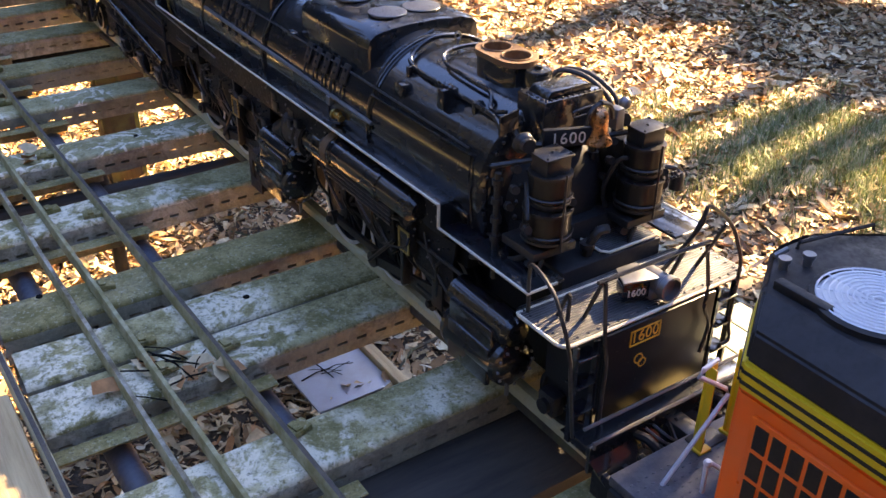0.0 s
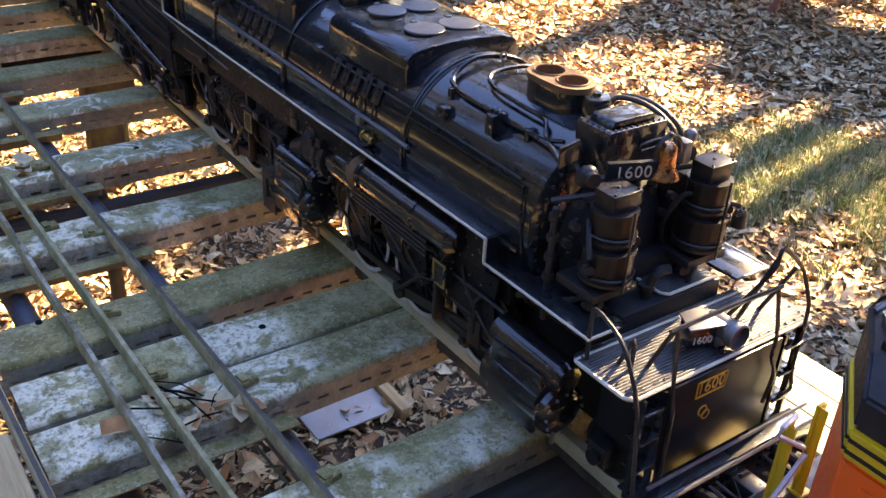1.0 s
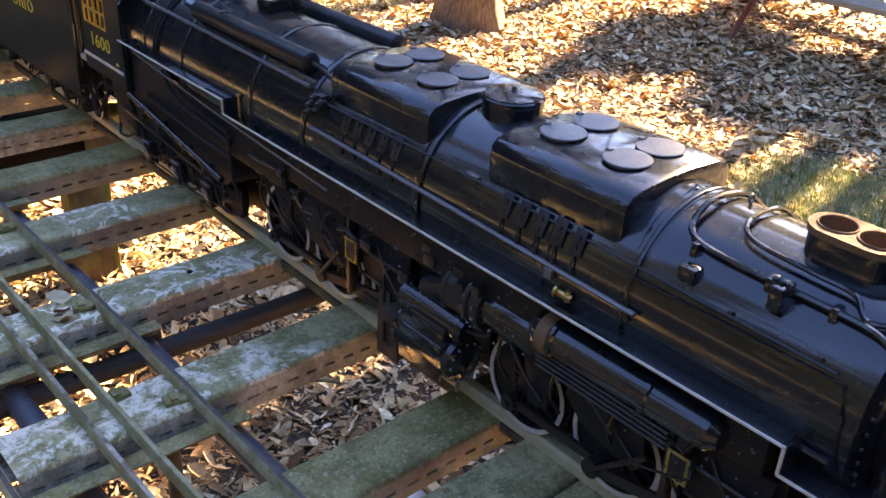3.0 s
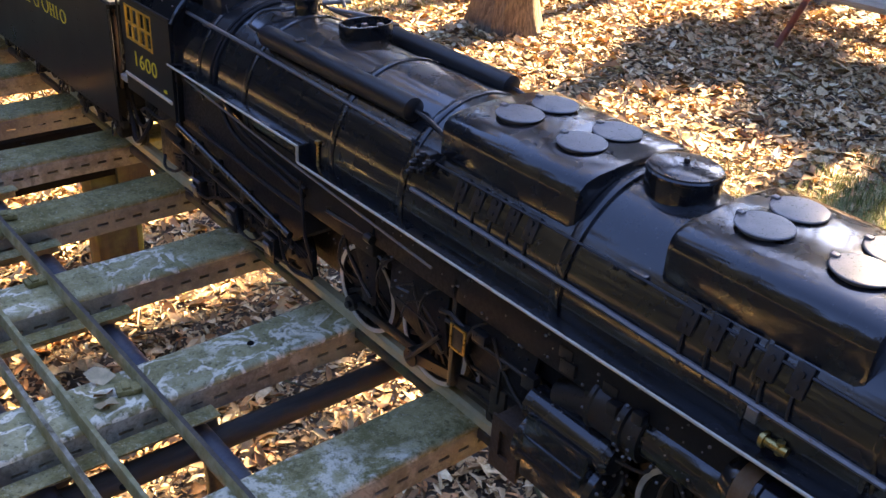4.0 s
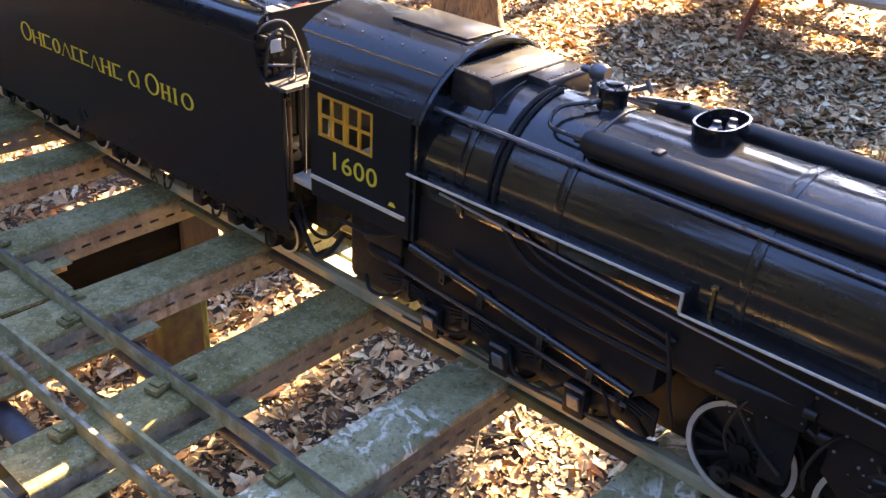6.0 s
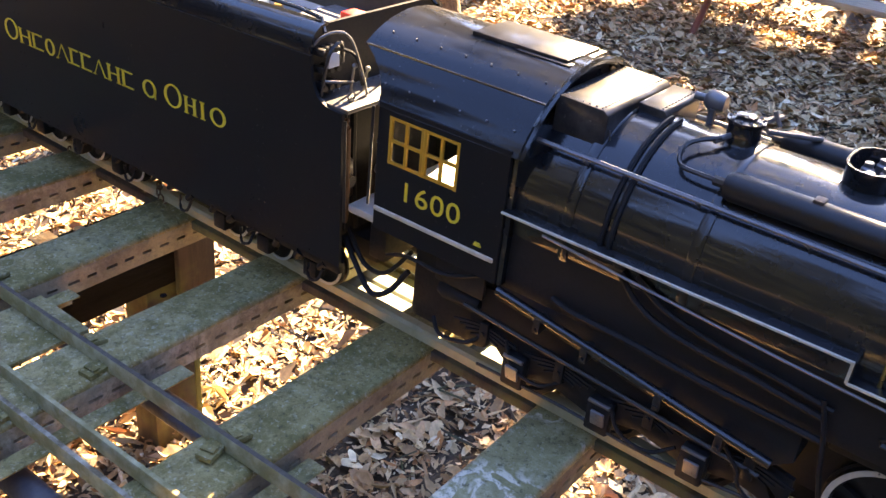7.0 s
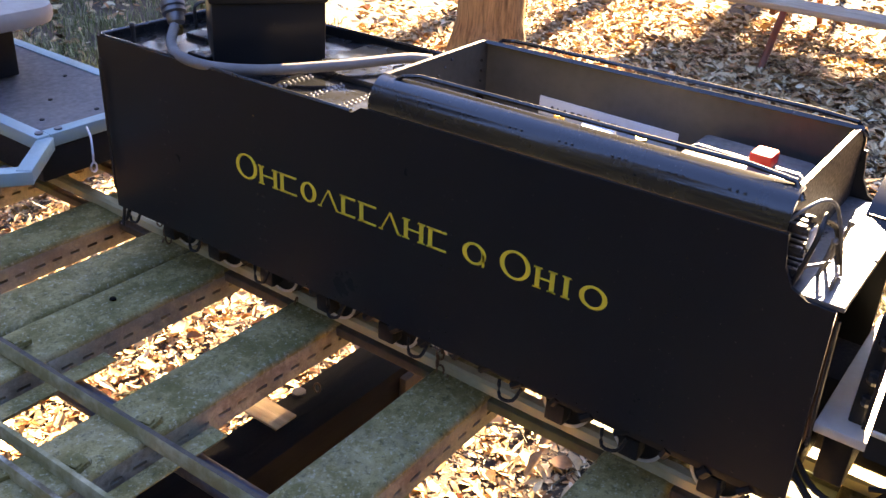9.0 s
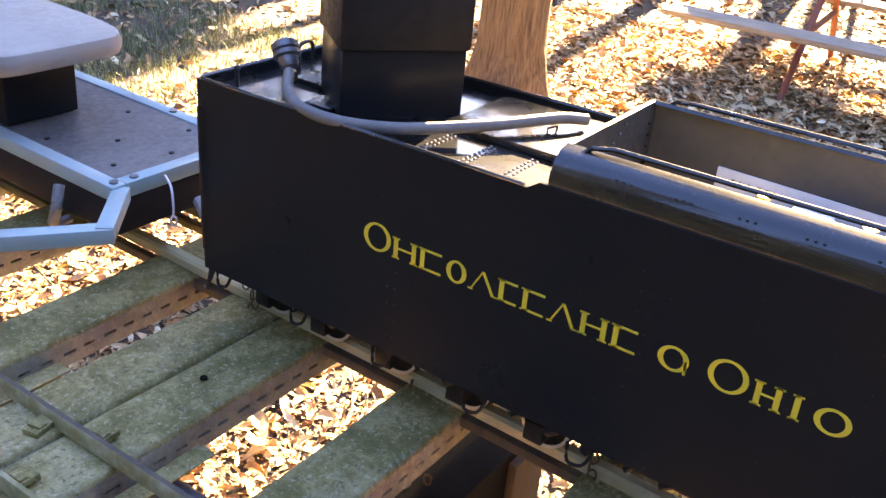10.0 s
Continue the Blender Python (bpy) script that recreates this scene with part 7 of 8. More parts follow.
# buffer beam, pilot sheet, coupler, hoses
bm = bmesh.new()
box(bm, -0.150, 0.130, -0.040, -0.008, 0.868, 0.884, 0.003)
box(bm, -0.150, 0.130, -0.044, -0.038, 0.845, 0.886, 0.002)
beam = part("buffer_beam", bm, BLACK, eng)
bm = bmesh.new()
tube(bm, [(-0.148, -0.046, 0.893), (0.128, -0.046, 0.893)], 0.0026, 6)
tube(bm, [(-0.150, -0.030, 0.905), (0.126, -0.030, 0.905)], 0.0024, 6)
for x in (-0.146, -0.05, 0.04, 0.124):
    cyl(bm, (x, -0.046, 0.885), (x, -0.046, 0.894), 0.002, 6)
part("beam_rail", bm, STEEL_DULL, beam)
bm = bmesh.new()
t = bmesh.new()
a = [t.verts.new(p) for p in ((-0.150, -0.044, 0.866), (0.128, -0.044, 0.866), (0.105, -0.085, 0.812), (0.0, -0.115, 0.812), (-0.130, -0.085, 0.812))]
b = [t.verts.new((v.co.x, v.co.y + 0.006, v.co.z)) for v in a]
t.faces.new(a), t.faces.new(b[::-1])
for i in range(5):
    t.faces.new((a[i], b[i], b[(i + 1) % 5], a[(i + 1) % 5]))
bmesh.ops.recalc_face_normals(t, faces=t.faces[:])
graft(bm, t)
part("pilot_sheet", bm, BLACK, eng)
for i in range(9):
    bm = bmesh.new()
    x = -0.135 + i * 0.030
    box(bm, x - 0.004, x + 0.004, -0.075, -0.04, 0.808, 0.850, 0.001)
    part("pilot_bar", bm, BLACK_MATT, eng)
bm = bmesh.new()
box(bm, -0.022, 0.006, -0.085, -0.040, 0.848, 0.872, 0.004)
box(bm, -0.034, 0.014, -0.112, -0.080, 0.845, 0.876, 0.007)
cyl(bm, (-0.022, -0.098, 0.840), (-0.022, -0.098, 0.882), 0.006, 10)
part("coupler", bm, GEAR, eng, "oily knuckle coupler")
for x in (-0.075, 0.060, 0.085):
    bm = bmesh.new()
    tube(bm, smooth([(x, -0.042, 0.872), (x + 0.004, -0.062, 0.874), (x + 0.012, -0.075, 0.855), (x + 0.014, -0.072, 0.825)], 4), 0.006, 8)
    cyl(bm, (x + 0.014, -0.072, 0.822), (x + 0.014, -0.078, 0.806), 0.009, 8)
    part("air_hose", bm, BLACK_MATT, eng)
for x in (-0.06, -0.048, 0.035):
    bm = bmesh.new()
    tube(bm, smooth([(x, -0.045, 0.876), (x + 0.01, -0.07, 0.866), (x + 0.03, -0.07, 0.858), (x + 0.035, -0.05, 0.874)], 4), 0.002, 5)
    part("uncoupling_wire", bm, GEAR, eng)

# ---------------------------------------------------------------- tender
ten = thing("tender", (0, 2.10, RAIL), "long black riveted tender with yellow lettering", "tender")
TX = 0.145
DECKZ = 1.171
DECKR = 1.150


def tender():
    # tank: sides, rear end and floor, open above the bunker
    side = [(2.040, 0.893), (3.178, 0.893), (3.178, 1.184), (2.655, 1.184), (2.640, 1.194), (2.100, 1.194), (2.096, 1.160), (2.086, 1.140), (2.068, 1.131), (2.040, 1.129)]
    for s in (-1, 1):
        bm = bmesh.new()
        plate_yz(bm, side, s * TX - 0.0025, s * TX + 0.0025)
        sd = part("tank_side", bm, SATIN, ten, "flat glossy black tank side")
        bm = bmesh.new()
        pts = []
        for y in (2.20, 2.50, 2.83, 3.03):
            pts += [(s * (TX + 0.0028), y + dy, 0.92 + 0.024 * i) for i in range(10) for dy in (-0.006, 0.006)]
        pts += [(s * (TX + 0.0028), 2.10 + 0.028 * i, 0.900) for i in range(38)]
        rivets(bm, pts, 0.0013, (0.5, 1, 1))
        stuff(part("rivets", bm, BLACK, sd))
        # curved bunker flare
        bm = bmesh.new()
        curve = [(TX, 1.185), (TX - 0.002, 1.205), (TX - 0.009, 1.220), (TX - 0.020, 1.229), (TX - 0.034, 1.233)]
        prof = [(s * x, z) for x, z in curve] + [(s * (x - 0.004), z - 0.004) for x, z in curve[::-1]]
        prism(bm, prof, 2.103, 2.632)
        fl = part("bunker_flare", bm, BLACK, ten, "in-curved bunker top sheet")
        bm = bmesh.new()
        rivets(bm, [(s * (TX - 0.0075), y + d, 1.2195 - e) for y in (2.16, 2.225, 2.29, 2.355, 2.42, 2.485, 2.55) for d, e in ((-0.008, 0), (0.0, 0), (0.008, 0), (0, 0.007), (0, 0.015))], 0.0017)
        stuff(part("rivets", bm, BLACK, fl))
        bm = bmesh.new()
        tube(bm, [(s * (TX - 0.026), 2.10, 1.220), (s * (TX - 0.032), 2.112, 1.236), (s * (TX - 0.034), 2.16, 1.240), (s * (TX - 0.034), 2.575, 1.240), (s * (TX - 0.030), 2.60, 1.236), (s * (TX - 0.026), 2.612, 1.226)], 0.0030, 6)
        part("bunker_rail", bm, BLACK, fl)
    bm = bmesh.new()
    box(bm, -TX + 0.003, TX - 0.003, 3.173, 3.178, 0.893, 1.184)
    part("tank_back", bm, BLACK, ten)
    bm = bmesh.new()
    box(bm, -TX + 0.003, TX - 0.003, 2.10, 3.172, 0.890, 0.897)
    box(bm, -0.05, 0.05, 2.05, 3.17, 0.855, 0.889, 0.003)
    part("tank_floor", bm, BLACK_MATT, ten)
    # rear deck with its rim
    bm = bmesh.new()
    box(bm, -TX + 0.003, TX - 0.003, 2.640, 3.173, DECKZ - 0.006, DECKZ, 0.0)
    dk = part("tank_deck", bm, BLACK, ten, "glossy black rear deck with rows of bolts")
    bm = bmesh.new()
    tube(bm, [(-TX, 2.66, 1.185), (-TX, 3.170, 1.185), (-TX + 0.008, 3.178, 1.185), (TX - 0.008, 3.178, 1.185), (TX, 3.170, 1.185), (TX, 2.66, 1.185)], 0.003, 6)
    part("deck_rim", bm, BLACK, dk)
    bm = bmesh.new()
    for y in (2.70, 2.76, 2.82):
        for x0, x1 in ((-0.125, -0.045), (0.035, 0.115)):
            for i in range(10):
                x = x0 + (x1 - x0) * i / 9
                rivets(bm, [(x, y, DECKZ), (x + 0.004, y + 0.008, DECKZ)], 0.0026)
    stuff(part("bolts", bm, STEEL_DULL, dk))
    bm = bmesh.new()
    box(bm, -0.030, 0.128, 2.680, 2.850, DECKZ, DECKZ + 0.010, 0.002)
    part("raised_panel", bm, BLACK, dk)
    bm = bmesh.new()
    box(bm, -0.095, 0.02, 2.985, 3.03, DECKZ, DECKZ + 0.006, 0.001)
    box(bm, -0.03, 0.10, 3.04, 3.11, DECKZ, DECKZ + 0.008, 0.001)
    box(bm, -0.132, -0.128, 2.64, 3.17, DECKZ, DECKZ + 0.003)
    part("filler_hatch", bm, BLACK, dk)
    for x, y in ((-0.06, 2.985), (0.02, 3.04), (0.03, 2.73)):
        bm = bmesh.new()
        tube(bm, [(x, y, DECKZ + 0.006), (x, y, DECKZ + 0.017), (x + 0.018, y - 0.004, DECKZ + 0.017), (x + 0.018, y - 0.004, DECKZ + 0.006)], 0.0016, 5)
        part("hatch_handle", bm, HR, dk)
    bm = bmesh.new()
    tube(bm, smooth([(0.03, 3.155, DECKZ), (0.03, 3.155, DECKZ + 0.030), (0.045, 3.155, DECKZ + 0.036), (0.058, 3.155, DECKZ + 0.030), (0.058, 3.155, DECKZ)], 4), 0.003, 6)
    part("lifting_hoop", bm, HR, dk)
    bm = bmesh.new()
    cyl(bm, (-0.10, 3.15, DECKZ), (-0.10, 3.15, DECKZ + 0.022), 0.0035, 8)
    ball(bm, (-0.10, 3.15, DECKZ + 0.024), 0.005, 8)
    part("vent_knob", bm, HR, dk)
    # bunker
    bm = bmesh.new()
    prism(bm, [(-0.120, 1.228), (-0.120, 1.073), (0.120, 1.073), (0.120, 1.228), (0.116, 1.228), (0.116, 1.079), (-0.116, 1.079), (-0.116, 1.228)], 2.112, 2.628)
    part("bunker_lining", bm, BUNKER_GREY, ten, "dark olive-grey bunker lining")
    bm = bmesh.new()
    prof = [(-0.143, 1.155), (0.143, 1.155), (0.141, 1.205), (0.126, 1.226), (0.110, 1.232), (-0.110, 1.232), (-0.126, 1.226), (-0.141, 1.205)]
    prism(bm, prof, 2.626, 2.632)
    bk = part("bunker_back", bm, BUNKER_GREY, ten, "riveted bunker end plate")
    bm = bmesh.new()
    rivets(bm, [(x, 2.625, 1.225 - abs(x - 0.03) * 0.55) for x in (-0.05, -0.035, -0.02, -0.005, 0.01, 0.025)] + [(0.10, 2.625, 1.10 + 0.015 * i) for i in range(8)], 0.0022)
    part("rivets", bm, BLACK, bk)
    bm = bmesh.new()
    prism(bm, [(-0.143, 1.10), (0.143, 1.10), (0.141, 1.205), (0.112, 1.230), (-0.112, 1.230), (-0.141, 1.205)], 2.106, 2.112)
    part("bunker_front", bm, BLACK_MATT, ten)
    # tender front: footplate, gates, levers
    bm = bmesh.new()
    box(bm, -TX + 0.003, TX - 0.003, 2.034, 2.106, 1.1285, 1.1345, 0.001)
    tube(bm, [(-0.112 + 0.007 * math.cos(k * 0.628), 2.056, 1.141 + 0.007 * math.sin(k * 0.628)) for k in range(10)], 0.0014, 5, True)
    rivets(bm, [(-0.14 + 0.012 * k, 2.098, 1.1350) for k in range(18)], 0.0020)
    part("front_step", bm, STEEL_DULL, ten, "bright worn step plate")
    bm = bmesh.new()
    box(bm, -0.142, 0.142, 2.096, 2.104, 0.90, 1.128, 0.002)
    part("tank_front", bm, BLACK_MATT, ten)
    for pts, r in (([(-0.132, 2.046, 1.115), (-0.134, 2.040, 1.105), (-0.134, 2.040, 0.975), (-0.132, 2.050, 0.965)], 0.0032), ([(-0.112, 2.07, 1.125), (-0.112, 2.07, 0.93)], 0.006), ([(-0.086, 2.075, 1.125), (-0.090, 2.07, 1.02), (-0.075, 2.075, 0.92)], 0.005)):
        bm = bmesh.new()
        tube(bm, smooth(pts, 3), r, 7)
        part("grab_iron" if r < 0.004 else "drop_pipe", bm, RUST if r < 0.004 else BLACK_MATT, ten)
    bm = bmesh.new()
    box(bm, -0.128, -0.098, 2.060, 2.094, 0.985, 1.045, 0.004)
    cyl(bm, (-0.113, 2.05, 1.015), (-0.113, 2.062, 1.015), 0.009, 12)
    part("injector", bm, GEAR, ten)
    bm = bmesh.new()
    for k in range(9):
        x, z = -0.132 + 0.013 * (k % 3), 1.148 + 0.024 * (k // 3)
        box(bm, x - 0.004, x + 0.004, 2.088, 2.106, z - 0.004, z + 0.006, 0.001)
        cyl(bm, (x, 2.085, z), (x, 2.095, z), 0.0045, 8)
    tube(bm, smooth([(-0.138, 2.088, 1.14), (-0.140, 2.078, 1.18), (-0.132, 2.075, 1.205), (-0.11, 2.078, 1.21), (-0.10, 2.085, 1.18)], 4), 0.0026, 6)
    tube(bm, [(-0.145, 2.036, 1.12), (-0.146, 2.034, 0.97)], 0.0022, 6)
    tube(bm, smooth([(-0.12, 2.09, 1.205), (-0.09, 2.07, 1.19), (-0.085, 2.06, 1.15)], 4), 0.003, 6)
    part("valve_bank", bm, GEAR, ten, "cluster of worn valves and levers")
    for pts in ([(-0.136, 2.104, 1.205), (-0.130, 2.094, 1.218), (-0.112, 2.082, 1.224), (-0.098, 2.072, 1.214), (-0.088, 2.062, 1.175), (-0.080, 2.056, 1.136)], [(-0.138, 2.086, 1.160), (-0.118, 2.074, 1.158), (-0.098, 2.066, 1.156)]):
        bm = bmesh.new()
        tube(bm, smooth(pts, 5), 0.0019, 7)
        part("grab_handle", bm, STEEL_DULL, ten, "bent bright steel grab handle")
    bm = bmesh.new()
    box(bm, -0.128, -0.108, 2.083, 2.086, 1.176, 1.196, 0.001)
    part("gauge_plate", bm, PALE_PLATE, ten, "small pale gauge plate")
    for x, zz in ((-0.095, 1.175), (-0.068, 1.165), (-0.03, 1.17)):
        bm = bmesh.new()
        tube(bm, [(x, 2.075, 1.134), (x, 2.068, zz)], 0.0022, 6)
        ball(bm, (x, 2.067, zz + 0.003), 0.0042, 8)
        part("lever", bm, STEEL_DULL, ten)
    # underframe and wheels
    for s in (-1, 1):
        bm = bmesh.new()
        box(bm, s * 0.132 - 0.006, s * 0.132 + 0.006, 2.05, 3.17, 0.874, 0.892, 0.002)
        rng2 = random.Random(9)
        for i in range(22):
            y = 2.08 + i * 0.05
            cyl(bm, (s * 0.135, y, 0.880), (s * 0.135, y + rng2.uniform(0.006, 0.02), 0.868), rng2.uniform(0.004, 0.009), 8)
            if i % 3 == 0:
                tube(bm, smooth([(s * 0.140, y, 0.872), (s * 0.143, y + 0.01, 0.85), (s * 0.140, y + 0.03, 0.845), (s * 0.136, y + 0.035, 0.868)], 3), 0.0025, 5)
        part("underframe", bm, BLACK_MATT, ten)
        for y in (2.13, 2.235, 2.34, 2.62, 2.74, 2.86, 2.98, 3.09):
            bm = bmesh.new()
            r = 0.036
            lathe(bm, [(0, -0.004), (r + 0.003, -0.004), (r + 0.003, -0.001), (r, 0), (r, 0.010), (r - 0.005, 0.011), (r - 0.010, 0.007), (0.010, 0.006), (0.008, 0.012), (0, 0.012)], 28, at(s * 0.073, y, RAIL + r) @ (ALONG_X if s < 0 else ALONG_X @ pose(0, 0, 0, 180)))
            w = part("tender_wheel", bm, BLACK_MATT, ten)
            bm = bmesh.new()
            lathe(bm, [(r - 0.0045, 0.0100), (r - 0.0045, 0.0120), (r - 0.0002, 0.0120), (r - 0.0002, 0.0100)], 28, at(s * 0.073, y, RAIL + r) @ (ALONG_X if s < 0 else ALONG_X @ pose(0, 0, 0, 180)))
            part("white_rim", bm, TYRE_WHITE, w)
            bm = bmesh.new()
            box(bm, s * 0.105 - 0.014, s * 0.105 + 0.010, y - 0.014, y + 0.014, RAIL + r - 0.010, RAIL + r + 0.020, 0.003)
            part("axle_box", bm, BLACK_MATT, w)
    # rear grab irons and hose
    bm = bmesh.new()
    tube(bm, [(-0.151, 3.17, 1.15), (-0.153, 3.172, 1.145), (-0.153, 3.172, 0.93), (-0.151, 3.17, 0.925)], 0.002, 5)
    tube(bm, [(-0.135, 3.176, 0.90), (-0.138, 3.185, 0.85), (-0.130, 3.20, 0.845), (-0.120, 3.20, 0.85), (-0.118, 3.178, 0.90)], 0.003, 6)
    part("rear_grab", bm, HR, ten)
    # lettering: one plain yellow shape for each character
    tall, small, base, st = 0.0375, 0.0285, 1.0355, 0.0062
    x0, x1 = -TX - 0.0033, -TX - 0.0025
    marks = [("ring", tall, 2.877, 2.834), ("post2", small, 2.831, 2.793), ("post1", small, 2.790, 2.755), ("ring", small, 2.749, 2.720), ("tent", small, 2.716, 2.678), ("post1", small, 2.676, 2.648), ("post1", small, 2.644, 2.612), ("tent", small, 2.608, 2.572), ("post2", small, 2.569, 2.534), ("post1", small, 2.530, 2.498), ("knot", small, 2.475, 2.440), ("ring", tall, 2.420, 2.377), ("post2", small, 2.372, 2.342), ("post0", small, 2.3335, 2.318), ("ring", small, 2.311, 2.275)]
    for kind, h, a, b in marks:
        bm = bmesh.new()
        if kind in ("ring", "knot"):
            n_ = 28
            cy, cz = (a + b) / 2, base + h / 2
            ro = [(cy + (a - b) / 2 * math.cos(i * math.tau / n_), cz + (h / 2 + 0.0006) * math.sin(i * math.tau / n_)) for i in range(n_)]
            ri = [(cy + ((a - b) / 2 - st) * math.cos(i * math.tau / n_), cz + (h / 2 - 0.0022) * math.sin(i * math.tau / n_)) for i in range(n_)]
            vo = [[bm.verts.new((xx, p, q)) for p, q in ro] for xx in (x0, x1)]
            vi = [[bm.verts.new((xx, p, q)) for p, q in ri] for xx in (x0, x1)]
            for i in range(n_):
                j = (i + 1) % n_
                bm.faces.new((vo[0][i], vo[0][j], vi[0][j], vi[0][i]))
                bm.faces.new((vo[0][i], vo[1][i], vo[1][j], vo[0][j]))
                bm.faces.new((vi[0][i], vi[0][j], vi[1][j], vi[1][i]))
            if kind == "knot":
                box(bm, x0, x1, b + 0.002, b + 0.005, base, base + h * 0.6)
        elif kind.startswith("post"):
            box(bm, x0, x1, a - st - 0.002, a - 0.002, base, base + h)
            box(bm, x0, x1, a - st - 0.0045, a + 0.0005, base, base + 0.0018)
            box(bm, x0, x1, a - st - 0.0045, a + 0.0005, base + h - 0.0018, base + h)
            if kind == "post2":
                box(bm, x0, x1, b + 0.002, b + st + 0.002, base, base + h)
                box(bm, x0, x1, b - 0.0005, b + st + 0.0045, base, base + 0.0018)
                box(bm, x0, x1, b - 0.0005, b + st + 0.0045, base + h - 0.0018, base + h)
                box(bm, x0, x1, b + st, a - st, base + h * 0.47, base + h * 0.47 + 0.0022)
            if kind == "post1":
                box(bm, x0, x1, b + 0.002, a - st, base, base + 0.0028)
                box(bm, x0, x1, b + 0.002, a - st, base + h - 0.0028, base + h)
        elif kind == "tent":
            c = (a + b) / 2
            for (p0, p1, sw) in ((a - 0.003, c, 0.0024), (b + 0.003, c, 0.0046)):
                t = bmesh.new()
                v = [t.verts.new(q) for q in ((x0, p0 - sw / 2, base), (x0, p0 + sw / 2, base), (x0, p1 + sw / 2, base + h), (x0, p1 - sw / 2, base + h))]
                t.faces.new(v)
                bmesh.ops.recalc_face_normals(t, faces=t.faces[:])
                graft(bm, t)
            box(bm, x0, x1, a - 0.006, a + 0.001, base, base + 0.0018)
            box(bm, x0, x1, b - 0.001, b + 0.006, base, base + 0.0018)
        part("painted_mark", bm, YELLOW_LETTER, ten, "yellow painted mark")


tender()
# the tank body leans slightly down to the rear on its springs
lean = at(0, 2.10, RAIL) @ pose(0, 0, 0, -1.25, 0, 0) @ at(0, -2.10, -RAIL)
for o in ten.children:
    if not o.name.startswith(("tender_wheel", "underframe")):
        o.matrix_basis = lean

# seat box on the tender deck
bm = bmesh.new()
box(bm, -0.083, 0.083, 0, 0.125, 0, 0.092, 0.003)
sb = part("seat_box", bm, SATIN)
tagged(sb, "tall black metal box standing on the tender deck", "box")
bm = bmesh.new()
box(bm, -0.087, 0.087, -0.004, 0.129, 0.090, 0.190, 0.004)
lid = part("box_lid", bm, HOOD_BLACK)
lid.parent = sb
sb.matrix_basis = at(-0.036, 2.920, DECKR + 0.002) @ pose(0, 0, 0, 0, 0, -37)

# water hose lying over the deck with its coupling
bm = bmesh.new()
tube(bm, smooth([(-0.085, 3.075, DECKR + 0.035), (-0.118, 3.045, DECKR + 0.022), (-0.142, 2.995, DECKR + 0.018), (-0.140, 2.93, DECKR + 0.018), (-0.105, 2.86, DECKR + 0.022), (-0.03, 2.785, DECKR + 0.030), (0.05, 2.735, DECKR + 0.034), (0.085, 2.712, DECKR + 0.03)], 7), 0.0078, 10)
hose = part("water_hose", bm, HOSE)
tagged(hose, "thick grey rubber hose lying across the tender deck", "hose")
bm = bmesh.new()
lathe(bm, [(0, 0), (0.012, 0), (0.014, 0.006), (0.014, 0.014), (0.019, 0.016), (0.019, 0.022), (0.016, 0.024), (0.019, 0.026), (0.019, 0.034), (0.014, 0.038), (0, 0.038)], 20, at(-0.070, 3.088, DECKR + 0.035) @ pose(0, 0, 0, -35, 20, 0))
k = part("hose_coupling", bm, STEEL_DULL)
k.parent = hose
bm = bmesh.new()
box(bm, -0.084, -0.070, 3.072, 3.086, DECKR + 0.020, DECKR + 0.036, 0.003)
k = part("tap", bm, BRASS)
k.parent = hose

# things lying in the bunker
bat = thing("battery_box", (0.03, 2.21, 1.08), "dark grey box with a red cap in the bunker", "box")
bm = bmesh.new()
box(bm, -0.07, 0.085, 2.145, 2.285, 1.079, 1.186, 0.008)
part("case", bm, DECK_GREY, bat)
bm = bmesh.new()
box(bm, 0.014, 0.046, 2.182, 2.208, 1.186, 1.203, 0.003)
part("cap", bm, RED, bat, "red plastic cap")
bm = bmesh.new()
box(bm, 0.113, 0.1155, 2.33, 2.54, 1.135, 1.162, 0.001)
o = part("notice_plate", bm, PALE_PLATE)
tagged(o, "pale plate with a line of blue print on the bunker wall", "plate")
bm = bmesh.new()
for i in range(16):
    box(bm, 0.1118, 0.1128, 2.52 - i * 0.0105 - 0.0075 * (0.6 + 0.4 * math.sin(i * 5)), 2.52 - i * 0.0105, 1.146, 1.151)
q = part("print_bars", bm, TUBE_BLUE)
q.parent = o
val = thing("brass_manifold", (0.03, 2.38, 1.08), "pale metal manifold with brass fittings in the bunker", "manifold")
bm = bmesh.new()
box(bm, -0.03, 0.08, 2.32, 2.47, 1.079, 1.150, 0.006)
cyl(bm, (0.02, 2.40, 1.14), (0.02, 2.40, 1.178), 0.022, 18)
cyl(bm, (0.01, 2.33, 1.163), (0.02, 2.48, 1.163), 0.008, 10)
part("manifold_body", bm, PALE_PLATE, val)
for y in (2.34, 2.455):
    bm = bmesh.new()
    cyl(bm, (0.015, y, 1.163), (0.015, y, 1.182), 0.008, 6)
    part("fitting", bm, BRASS, val)


# ---------------------------------------------------------------- orange diesel standing nose to nose
dsl = thing("diesel_locomotive", (0, -0.4, RAIL), "orange, yellow and black model diesel with a round roof fan", "locomotive")


